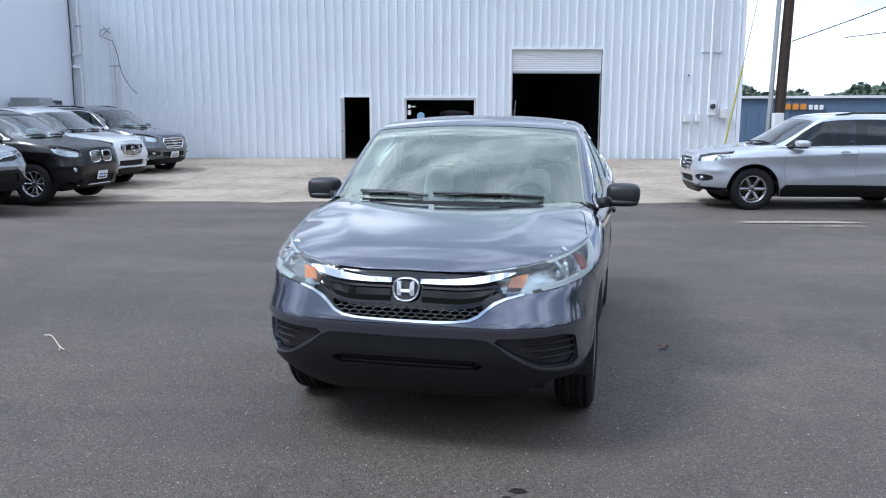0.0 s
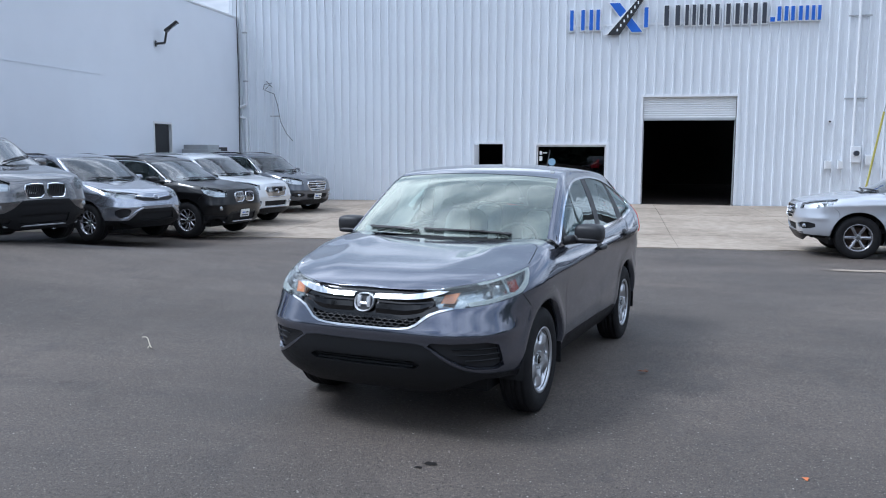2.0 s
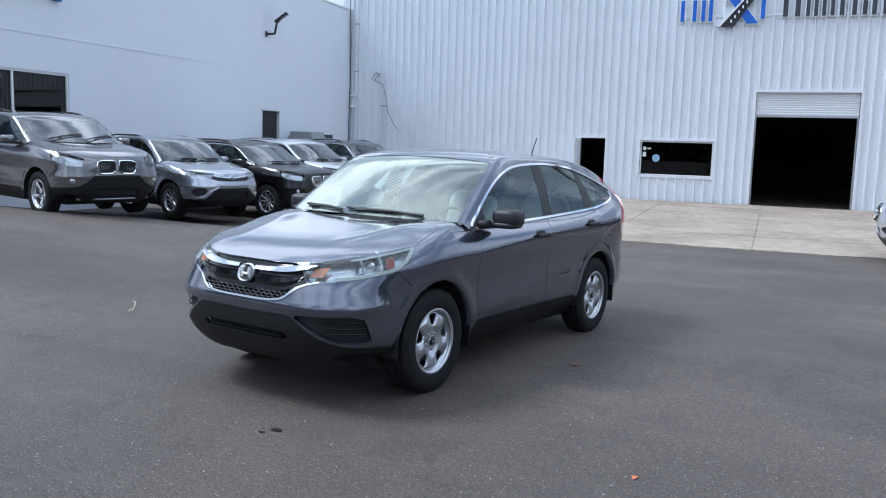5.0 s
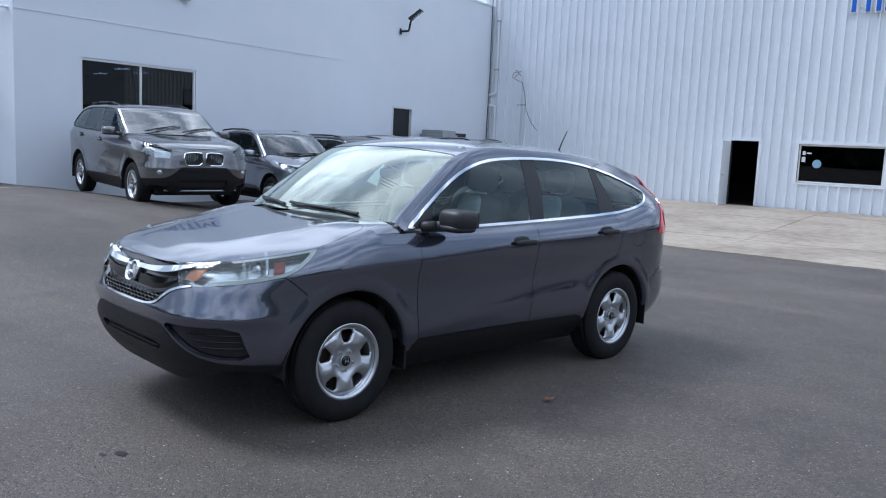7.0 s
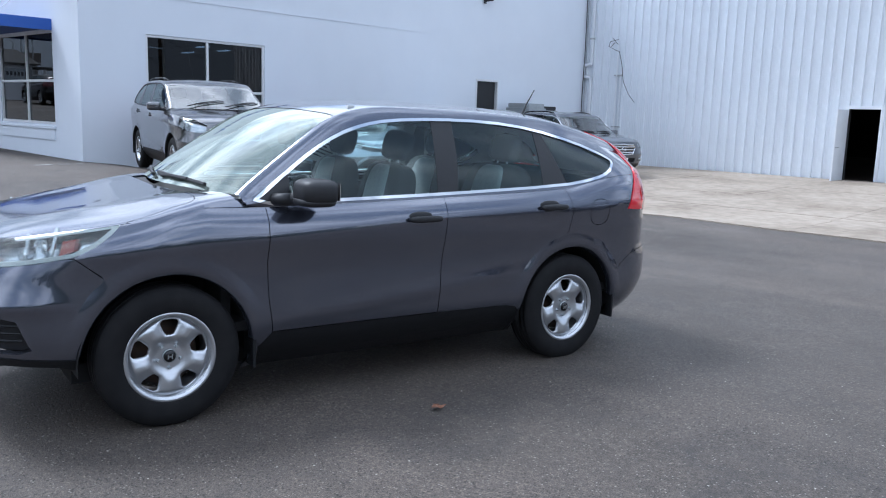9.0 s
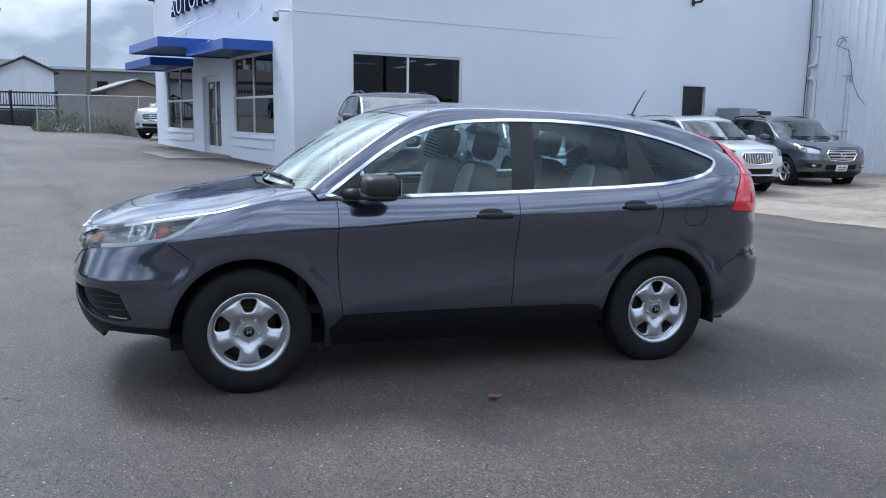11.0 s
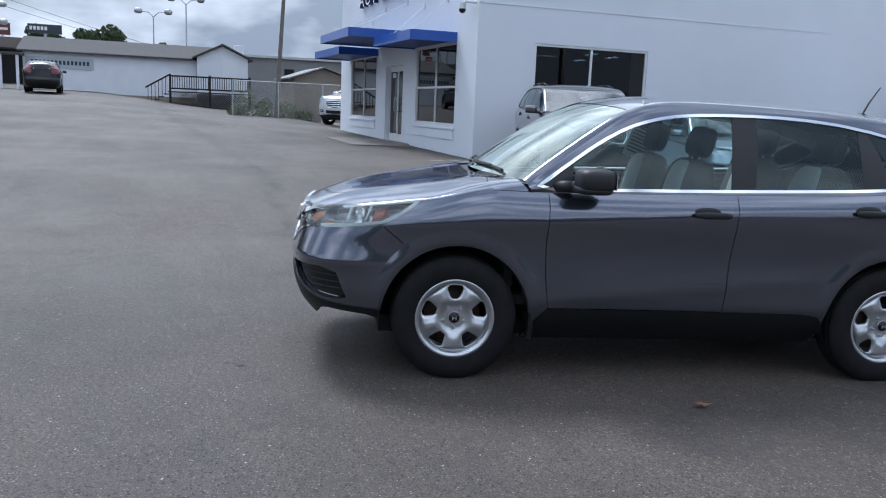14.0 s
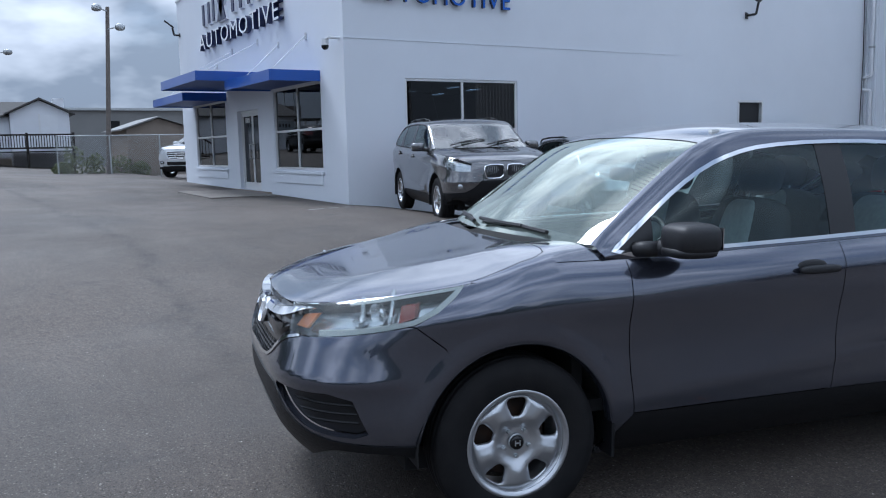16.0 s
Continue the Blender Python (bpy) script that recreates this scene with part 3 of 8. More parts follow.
# glazed double front door
fd = tagged(new("door_2"), "glazed double entrance door in a white frame", "door", kind="structure")
a, b, z0, z1 = HOLE_DOOR
mid = (a + b) / 2
for q in ((a + 0.004, a + 0.06, z0 + 0.004, z1 - 0.004), (b - 0.06, b - 0.004, z0 + 0.004, z1 - 0.004), (a + 0.062, b - 0.062, z1 - 0.06, z1 - 0.004)):
    part("door_frame", box(q[0], q[1], OY + 0.10, OY + 0.2, q[2], q[3]), M_ALU, fd)
for u0, u1 in ((a + 0.065, mid - 0.003), (mid + 0.003, b - 0.065)):
    leaf = part("door_leaf", box(u0, u0 + 0.05, OY + 0.13, OY + 0.175, z0 + 0.01, z1 - 0.065, 0.004), M_ALU, fd)
    part("stile", box(u1 - 0.05, u1, OY + 0.13, OY + 0.175, z0 + 0.01, z1 - 0.065, 0.004), M_ALU, leaf)
    part("rail", box(u0 + 0.052, u1 - 0.052, OY + 0.13, OY + 0.175, z0 + 0.01, z0 + 0.22, 0.004), M_ALU, leaf)
    part("rail", box(u0 + 0.052, u1 - 0.052, OY + 0.13, OY + 0.175, z1 - 0.16, z1 - 0.065, 0.004), M_ALU, leaf)
    part("pane", box(u0 + 0.054, u1 - 0.054, OY + 0.15, OY + 0.156, z0 + 0.222, z1 - 0.162), M_PANE, leaf).visible_shadow = False
for u in (mid - 0.12, mid + 0.12):
    part("pull_handle", tube([(u, OY + 0.128, 1.35), (u, OY + 0.06, 1.35), (u, OY + 0.06, 1.75), (u, OY + 0.128, 1.75)], 0.013), M_STEEL, fd)
for k in range(3):
    part("number_bar", box(mid - 0.62 + 0.13 * k, mid - 0.53 + 0.13 * k, OY + 0.142, OY + 0.147, 2.36, 2.50), M_WHITE, fd)
tagged(part("doorstep", box(-21.3, -17.6, 8.6, OY - 0.004, 0.30, 0.462, 0.01), M_CONCRETE), "pale concrete doorstep before the entrance", "step", kind="structure")

# awnings over the front
for i, (x0, x1, y0, zt) in enumerate(((-17.35, -14.03, 9.05, 3.32), (-21.15, -17.40, 8.35, 3.57), (-25.1, -21.2, 8.95, 3.30))):
    aw = thing("awning", "flat blue metal awning hung from rods over the shop front", "awning", "shop awnings")
    part("front_fascia", box(x0, x1, y0, y0 + 0.03, zt - 0.24, zt, 0.004), M_BLUEAWN, aw)
    for x in (x0, x1 - 0.03):
        part("side_fascia", box(x, x + 0.03, y0 + 0.032, OY - 0.003, zt - 0.24, zt, 0.004), M_BLUEAWN, aw)
    part("deck", box(x0 + 0.032, x1 - 0.032, y0 + 0.032, OY - 0.003, zt - 0.20, zt - 0.10), mat("awning_underside", (0.02, 0.06, 0.25), 0.5, vary=0.1, scale=2), aw)
    for x in (x0 + 0.75, x1 - 0.75):
        part("rod", tube([(x, OY - 0.02, zt + 0.85), (x, y0 + 0.18, zt - 0.06)], 0.008), M_ROD, aw)
        part("rod_plate", box(x - 0.05, x + 0.05, OY - 0.022, OY - 0.002, zt + 0.77, zt + 0.93, 0.004), M_ROD, aw)

# ---- warehouse ----
HX0, HX1, HTOP = OX - 0.28, 10.02, 9.4
WDOOR, WOFF, WROLL = (-3.50, -2.63, -0.02, 2.09), (-1.42, 1.0, 0.86, 2.05), (2.22, 5.29, 0.0, 3.69)


def rib(x):
    """Depth of the ribbed sheet: a trapezoid rib each foot."""
    t = (x - 0.10) % 0.3048
    if t < 0.012:
        return 0.058 * t / 0.012
    if t < 0.058:
        return 0.058
    if t < 0.07:
        return 0.058 * (0.07 - t) / 0.012
    u = (t - 0.07) % 0.078
    return 0.004 if 0.028 < u < 0.048 else 0.0


ww = tagged(new("wall_warehouse"), "tall white ribbed metal warehouse wall", "wall", kind="structure")
hx = OX - 0.28
while hx < HX1 - 0.01:
    x1 = min(hx + 0.9144, HX1)
    st = {round(hx, 4), round(x1, 4)}
    k0 = math.floor((hx - 0.10) / 0.3048)
    for k in range(k0, k0 + 5):
        r0 = 0.10 + k * 0.3048
        for o in (0, 0.012, 0.058, 0.07, 0.097, 0.099, 0.117, 0.119, 0.175, 0.177, 0.195, 0.197, 0.253, 0.255, 0.273, 0.275):
            if hx < r0 + o < x1:
                st.add(round(r0 + o, 4))
    holes = [h for h in (WDOOR, WOFF, WROLL) if h[0] < x1 and h[1] > hx]
    for h in holes:
        for e in h[:2]:
            if hx < e < x1:
                st.add(e)
    st = sorted(st)
    zs = sorted({-0.25, HTOP, *[z for h in holes for z in h[2:] if z > -0.25]})
    bm = bmesh.new()
    cols = [[bm.verts.new((x, WY - rib(x + 1e-5), z)) for z in zs] for x in st]
    for i in range(len(st) - 1):
        xm = (st[i] + st[i + 1]) / 2
        for k in range(len(zs) - 1):
            zm = (zs[k] + zs[k + 1]) / 2
            if any(h[0] < xm < h[1] and h[2] < zm < h[3] for h in holes):
                continue
            bm.faces.new((cols[i][k], cols[i + 1][k], cols[i + 1][k + 1], cols[i][k + 1]))
    part("panel", bm, M_METALWALL, ww)
    hx = x1
# backing in the shade-dark room colour, so the openings read unlit
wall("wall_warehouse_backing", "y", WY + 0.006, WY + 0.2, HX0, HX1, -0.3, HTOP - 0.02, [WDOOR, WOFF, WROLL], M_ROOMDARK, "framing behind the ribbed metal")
sidew = grid_mesh([[(HX1 + 0.002 + rib(y), y, z) for y in [WY + 0.05 * i for i in range(420)]] for z in (-0.8, HTOP)])
tagged(part("wall_warehouse_side", sidew, M_METALWALL), "white ribbed metal warehouse side wall", "wall", kind="structure")
tagged(part("trim", box(HX1 - 0.09, HX1 + 0.05, WY - 0.05, WY + 0.04, -0.3, HTOP, 0.006), M_METALWALL), "white metal corner flashing", "trim", kind="structure")
tagged(part("roof", box(HX0, HX1 + 0.3, WY - 0.25, WY + 22, HTOP + 0.01, HTOP + 0.2), M_METALWALL), "white metal warehouse roof", "roof", kind="structure")
# inside surfaces carry the warehouse's shade in their colour
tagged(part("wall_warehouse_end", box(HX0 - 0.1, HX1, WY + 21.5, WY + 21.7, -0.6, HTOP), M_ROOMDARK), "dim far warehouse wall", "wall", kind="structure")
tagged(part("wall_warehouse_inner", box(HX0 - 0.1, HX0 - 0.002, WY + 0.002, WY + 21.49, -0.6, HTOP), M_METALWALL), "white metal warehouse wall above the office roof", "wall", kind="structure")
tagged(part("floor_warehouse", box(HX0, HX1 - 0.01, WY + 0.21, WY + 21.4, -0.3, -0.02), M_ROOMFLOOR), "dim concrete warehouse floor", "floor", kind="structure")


def opening_trim(h, sill=True):
    a, b, z0, z1 = h
    parts = [(a - 0.09, a - 0.002, z0, z1 + 0.09), (b + 0.002, b + 0.09, z0, z1 + 0.09), (a - 0.001, b + 0.001, z1 + 0.002, z1 + 0.09)]
    if sill:
        parts.append((a - 0.09, b + 0.09, z0 - 0.06, z0 - 0.002))
    for q in parts:
        tagged(part("trim", box(q[0], q[1], WY - 0.055, WY + 0.004, q[2], q[3], 0.005), M_DOORWHITE), "white metal opening trim", "trim", kind="structure")


opening_trim(WDOOR, False)
opening_trim(WOFF)
opening_trim(WROLL, False)
# roller shutter, rolled most of the way up
rs = tagged(new("door_3"), "white roller shutter raised above a dark warehouse opening", "door", kind="structure")
z = 2.97
while z < 3.68:
    bm = bmesh.new()
    rows = []
    for x in (WROLL[0] + 0.01, WROLL[1] - 0.01):
        rows.append([(x, WY + 0.07 - 0.014 * math.sin(math.pi * t), z + 0.074 * t) for t in (0, 0.2, 0.4, 0.6, 0.8, 1.0)])
    part("slat", grid_mesh(rows), M_SHUTTER, rs)
    z += 0.0755
part("bottom_bar", box(WROLL[0] + 0.01, WROLL[1] - 0.01, WY + 0.04, WY + 0.085, 2.90, 2.972, 0.006), M_STEEL, rs)
for x in (WROLL[0] + 0.003, WROLL[1] - 0.045):
    part("guide_rail", box(x, x + 0.042, WY + 0.092, WY + 0.15, 0.0, 3.68), M_STEEL, rs)
# open personnel door, hung outwards
pd = tagged(new("door_4"), "white personnel door standing open beside a dark opening", "door", kind="structure")
pm = pose(WDOOR[0] - 0.01, WY - 0.07, 0.0, 0, 0, -92)
part("door_leaf", box(0.0, 0.85, -0.022, 0.022, 0.0, 2.06, 0.004, pm), M_DOORWHITE, pd)
part("door_handle", tube([pm @ Vector(p) for p in ((0.78, 0.02, 0.98), (0.78, 0.07, 0.98), (0.66, 0.07, 0.98))], 0.012), M_STEEL, pd)
# office window of the warehouse with a notice
ow = window("window_4", "y", WY, 1, *WOFF, [], [], "dark warehouse office window with small notices", 0.05)
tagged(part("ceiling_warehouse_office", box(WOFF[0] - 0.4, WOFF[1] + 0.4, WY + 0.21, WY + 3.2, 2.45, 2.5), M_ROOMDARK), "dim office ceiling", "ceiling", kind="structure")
bm = bmesh.new()
add_tube(bm, (-0.88, WY + 0.056, 1.46), (-0.88, WY + 0.059, 1.46), 0.13, seg=20)
tagged(part("round_notice", bm, mat("pale_blue_sticker", (0.25, 0.4, 0.55), 0.6)), "round pale blue sticker on the dark office window", "sticker")
for q in ((-1.33, -1.22, 1.50, 1.66), (-1.32, -1.23, 1.72, 1.84), (-1.20, -1.06, 1.76, 1.80)):
    tagged(part("notice", box(q[0], q[1], WY + 0.056, WY + 0.059, q[2], q[3]), M_PAPER), "small white notice stuck on the office window", "notice")
# boxes and pipes on the warehouse wall
for x, z, w, hgt in ((8.22, 1.28, 0.2, 0.27), (8.60, 1.28, 0.16, 0.27), (9.47, 1.40, 0.26, 0.34)):
    eb = thing("junction_box", "small white electrical box on the ribbed wall", "electrical box", "wall boxes")
    part("case", box(x - w / 2, x + w / 2, WY - 0.16, WY - 0.036, z, z + hgt, 0.01), M_DOORWHITE, eb)
    part("lid", box(x - w / 2 + 0.02, x + w / 2 - 0.02, WY - 0.168, WY - 0.162, z + 0.02, z + hgt - 0.02, 0.003), M_ALU, eb)
em = thing("electricity_meter", "round electricity meter with a white conduit rising from it", "meter")
part("case", box(8.90, 9.20, WY - 0.16, WY - 0.036, 1.50, 2.02, 0.012), M_DOORWHITE, em)
bm = bmesh.new()
add_tube(bm, (9.05, WY - 0.28, 1.80), (9.05, WY - 0.162, 1.80), 0.085, seg=18)
part("dial", bm, M_SIGNDARK, em)
part("conduit", tube([(8.95, WY - 0.08, 2.02), (8.95, WY - 0.08, HTOP - 0.3)], 0.045), M_DOORWHITE, em)
for z in (3.55, 6.2, 8.4):
    part("bracket", box(8.62, 9.32, WY - 0.06, WY - 0.036, z, z + 0.05), M_STEEL, em)
cb = thing("wall_camera", "small dark wall camera", "camera")
part("mount", box(8.17, 8.25, WY - 0.07, WY - 0.036, 2.78, 2.90, 0.005), M_DOORWHITE, cb)
part("lens", tube([(8.21, WY - 0.07, 2.84), (8.21, WY - 0.13, 2.83)], 0.03), M_BLACK, cb)
# downpipe and loose cable by the inner corner
dp = thing("drainpipe", "white downpipe with brackets in the corner of the two walls", "pipe")
part("pipe", tube([(-12.44, WY - 0.1, 0.1), (-12.44, WY - 0.1, 3.05), (-12.76, WY - 0.12, 3.10), (-12.76, WY - 0.12, 3.45), (-12.44, WY - 0.1, 3.55), (-12.44, WY - 0.1, 8.9)], 0.05), M_DOORWHITE, dp)
for z in (1.2, 4.4, 6.2):
    part("bracket", box(-12.52, -12.36, WY - 0.16, WY - 0.036, z, z + 0.06), M_STEEL, dp)
cable("cable", [(OX + 0.03, WY - 0.2, 0.1), (OX + 0.03, WY - 0.2, 2.4), (OX + 0.06, WY - 0.2, 4.2), (OX + 0.03, WY - 0.2, 6.7), (OX + 0.04, WY - 0.2, 8.8)], 0.015, M_BLACK, "black cable running up the corner")
cp = thing("conduit", "grey conduit stub with a loose black cable", "pipe")
part("pipe", tube([(-11.37, WY - 0.08, 0.1), (-11.37, WY - 0.08, 4.35)], 0.028), M_DOORWHITE, cp)
part("pipe", tube([(-11.22, WY - 0.08, 0.1), (-11.22, WY - 0.08, 3.2)], 0.022), M_DOORWHITE, cp)
for z in (1.3, 3.1):
    part("bracket", box(-11.47, -11.12, WY - 0.10, WY - 0.036, z, z + 0.05), M_STEEL, cp)
cable("loose_wire", [(-11.37, WY - 0.1, 4.36), (-11.67, WY - 0.14, 4.30), (-11.72, WY - 0.15, 4.12), (-11.44, WY - 0.14, 4.00), (-11.28, WY - 0.15, 3.95), (-11.14, WY - 0.16, 3.5), (-11.04, WY - 0.16, 2.9), (-10.80, WY - 0.15, 2.45), (-10.57, WY - 0.14, 2.2)], 0.011, M_BLACK, "loose black wire hanging on the ribbed wall")
cable("loose_wire", [(-11.64, WY - 0.12, 4.12), (-11.47, WY - 0.14, 4.28), (-11.35, WY - 0.12, 4.18), (-11.58, WY - 0.14, 4.42)], 0.012, M_BLACK, "loose black wire looped at a conduit")


def wall_lamp(m):
    wlp = thing("wall_lamp", "black floodlight on a bent arm on the white wall", "lamp")
    part("arm", tube([m @ Vector(p) for p in ((0, 0, 0), (0, 0.28, 0.02), (0, 0.34, 0.34))], 0.035), M_BLACK, wlp)
    part("plate", box(-0.09, 0.09, 0.0, 0.03, -0.09, 0.09, 0.01, m), M_BLACK, wlp)
    hm = m @ pose(0, 0.36, 0.42, 38, 0, 0)
    part("head", box(-0.16, 0.16, -0.08, 0.42, -0.04, 0.04, 0.02, hm), M_BLACK, wlp)
    part("lens", box(-0.13, 0.13, 0.05, 0.39, -0.047, -0.042, 0.0, hm), M_LENS, wlp)


wall_lamp(pose(OX + 0.002, 22.95, 5.1, 0, 0, -70))
wall_lamp(pose(-26.2, OY - 0.002, 5.6, 0, 0, 160) @ Matrix.Scale(0.72, 4))
dc = thing("dome_camera", "white dome camera on a bracket at the building corner", "camera")
part("bracket", tube([(-12.92, OY - 0.002, 3.90), (-12.92, OY - 0.24, 3.90), (-13.10, OY - 0.25, 3.88)], 0.03), M_DOORWHITE, dc)
part("housing", tube([(-13.12, OY - 0.25, 3.89), (-13.12, OY - 0.25, 3.76)], 0.085, 16), M_DOORWHITE, dc)
bm = bmesh.new()
bmesh.ops.create_uvsphere(bm, u_segments=16, v_segments=10, radius=0.08, matrix=pose(-13.12, OY - 0.25, 3.74))
part("dome", bm, M_GLOSSBLACK, dc, smooth_faces=True)
# unit seen over the parked cars
ac = thing("air_conditioner", "grey air-conditioning unit behind the parked cars", "air conditioner")
part("case", box(-12.55, -11.6, 24.0, 24.9, ground(-12, 24.5), 1.86, 0.02), M_STEEL, ac)
part("top_grille", box(-12.5, -11.65, 24.05, 24.85, 1.862, 2.0, 0.01), M_STEEL, ac)
part("case", box(-12.5, -11.7, 24.92, 25.7, ground(-12, 25.5), 1.80, 0.02), M_STEEL, ac)
part("top_grille", box(-12.45, -11.75, 24.97, 25.65, 1.802, 1.93, 0.01), M_BLACK, ac)

# ---- signs ----


def text_mesh(word, size, depth, bevel=0.0):
    cu = bpy.data.curves.new("lettering", 'FONT')
    cu.body = word
    cu.size = size
    cu.extrude = depth / 2
    cu.bevel_depth = bevel
    cu.resolution_u = 3
    ob = bpy.data.objects.new("lettering", cu)
    me = bpy.data.meshes.new_from_object(ob)
    bpy.data.objects.remove(ob)
    return me


def letter_row(name, word, m, length, height, face, side, label, depth=0.10):
    """Channel letters along local x, standing off the wall; each letter is a part."""
    sg = thing(name, label, "sign")
    mes = [text_mesh(c, 1.0, depth / height * 0.9) for c in word]
    ws = []
    for me in mes:
        v = [p.co.x for p in me.vertices]
        h = [p.co.y for p in me.vertices]
        ws.append((min(v), max(v), min(h), max(h)))
    gap = 0.16
    total = sum(b - a for a, b, _, _ in ws) + gap * (len(ws) - 1)
    sx, x = length / total, 0.0
    for me, (a, b, lo, hi) in zip(mes, ws):
        me.materials.clear()
        me.materials.append(face)
        me.materials.append(side)
        for p in me.polygons:
            p.material_index = 0 if p.normal.z > 0.5 else 1
        sy = height / (hi - lo)
        ob = new("letter", me)
        ob.parent = sg
        ob.matrix_basis = m @ Matrix.Translation((x * sx, 0, 0)) @ Matrix.Diagonal((sx, sy, height, 1)) @ Matrix.Translation((-a, -lo, 0))
        x += b - a + gap
    return sg


M_LETTERWHITE = mat("white_letter_face", (0.78, 0.8, 0.82), 0.4)
M_LETTERNAVY = mat("navy_letter_side", (0.012, 0.02, 0.07), 0.4)
side_m = Matrix(((0, 0, 1, OX + 0.085), (1, 0, 0, 10.72), (0, 1, 0, 4.70), (0, 0, 0, 1)))
letter_row("sign_automotive", "AUTOMOTIVE", side_m, 3.78, 0.40, M_BLUE, M_LETTERNAVY, "blue channel letters AUTOMOTIVE on the white side wall")
front_m = Matrix(((1, 0, 0, -23.3), (0, 0, -1, OY - 0.085), (0, 1, 0, 4.74), (0, 0, 0, 1)))
letter_row("sign_automotive", "AUTOMOTIVE", front_m, 7.2, 0.47, M_LETTERWHITE, M_LETTERNAVY, "white-faced navy letters AUTOMOTIVE over the entrance", 0.16)


def block_sign(name, m, blocks, label):
    """A brand sign drawn as plain coloured blocks with pale edges."""
    sg = thing(name, label, "sign")
    for (a, b, z0, z1, lean, colour) in blocks:
        for grow, depth, mm in ((0.035, 0.06, M_LETTERWHITE), (0.0, 0.09, colour)):
            bm = bmesh.new()
            add_box(bm, a - grow, b + grow, z0 - grow, z1 + grow, 0.0, depth)
            for v in bm.verts:
                v.co.x += lean * (v.co.y - (z0 + z1) / 2)
            bmesh.ops.transform(bm, matrix=m, verts=bm.verts)
            part("block", bm, mm, sg)
    return sg


wm = Matrix(((1, 0, 0, 0), (0, 0, -1, WY - 0.05), (0, 1, 0, 0), (0, 0, 0, 1)))
B, D = M_BLUE, M_SIGNDARK
blocks = []
for a, b in ((-0.33, -0.21), (0.05, 0.17), (0.33, 0.45)):
    blocks.append((a, b, 5.98, 6.66, 0, B))
blocks += [(0.56, 0.68, 5.98, 6.66, 0, B), (1.38, 1.72, 5.88, 6.86, -0.78, B), (2.16, 2.29, 6.02, 6.68, 0, B)]
for a, b in ((2.82, 2.97), (3.18, 3.33), (3.50, 3.61), (3.73, 3.84), (3.96, 4.07), (4.20, 4.31), (4.46, 4.59), (4.81, 4.94), (5.1, 5.23), (5.36, 5.49), (5.66, 5.79), (5.95, 6.08)):
    blocks.append((a, b, 6.06, 6.72, 0, D))
blocks.append((6.2, 6.34, 6.1, 6.24, 0, B))
for a, b in ((6.42, 6.53), (6.64, 6.75), (6.84, 6.95), (7.08, 7.19), (7.28, 7.38), (7.47, 7.57), (7.66, 7.76)):
    blocks.append((a, b, 6.12, 6.58, 0, B))
ws = block_sign("wall_sign", wm, blocks, "blue and dark block sign with pale edges on the ribbed wall")
# the road-shaped stroke over the sign
for (w, d, mm, nm) in ((0.46, 0.10, M_LETTERWHITE, "stroke_edge"), (0.38, 0.115, M_GLOSSBLACK, "stroke")):
    bm = bmesh.new()
    ps = [(1.46 - w * 1.35, 5.80), (1.46 - w * 0.25, 5.80), (2.12 + w * 0.12, 6.98), (2.12 - w * 0.45, 6.98)]
    lo = [bm.verts.new((x, z, 0.0)) for x, z in ps]
    hi = [bm.verts.new((x, z, d)) for x, z in ps]
    bm.faces.new(hi)
    for i in range(4):
        bm.faces.new((lo[i], lo[(i + 1) % 4], hi[(i + 1) % 4], hi[i]))
    bmesh.ops.transform(bm, matrix=wm, verts=bm.verts)
    part(nm, bm, mm, ws)
for k in range(7):
    t = 0.08 + k * 0.13
    x, z = 1.20 + (2.07 - 1.20) * t, 5.82 + 1.14 * t
    part("dash", box(x - 0.02, x + 0.025, WY - 0.05 - 0.12, WY - 0.05 - 0.116, z, z + 0.09), M_LETTERWHITE, ws)
part("rail", box(-0.2, 7.6, WY - 0.049, WY - 0.036, 6.12, 6.18), M_DOORWHITE, ws)
fb = []
for a, b in ((-23.0, -22.8), (-22.4, -22.2), (-21.9, -21.7), (-20.0, -19.8), (-19.3, -19.1), (-18.6, -18.4), (-17.9, -17.7), (-17.2, -17.0)):
    fb.append((a, b, 5.48, 6.1, 0, M_LETTERNAVY))
fb += [(-21.2, -20.8, 5.4, 6.2, 0.5, M_LETTERNAVY), (-21.2, -20.8, 5.4, 6.2, -0.5, M_LETTERNAVY)]
fm = Matrix(((1, 0, 0, 0), (0, 0, -1, OY - 0.004), (0, 1, 0, 0), (0, 0, 0, 1)))
block_sign("front_sign", fm, fb, "navy block sign with white edges over the entrance")

# worn concrete patch showing through the asphalt
pt_rng = random.Random(9)
for (px, py, lx, ly) in ((5.75, 13.5, 1.05, 0.16), (6.1, 12.95, 0.55, 0.07)):
    bm = bmesh.new()
    ring = []
    for k in range(22):
        a_ = 2 * math.pi * k / 22
        r_ = 1 + pt_rng.uniform(-0.28, 0.28)
        x_, y_ = px + lx * math.cos(a_) * r_, py + ly * math.sin(a_) * r_
        ring.append(bm.verts.new((x_, y_, ground(x_, y_) + 0.012)))
    c_ = bm.verts.new((px, py, ground(px, py) + 0.016))
    for k in range(22):
        bm.faces.new((c_, ring[k], ring[(k + 1) % 22]))
    tagged(part("pavement_patch", bm, M_CONCRETE), "worn pale concrete patch in the asphalt", "concrete", kind="structure")

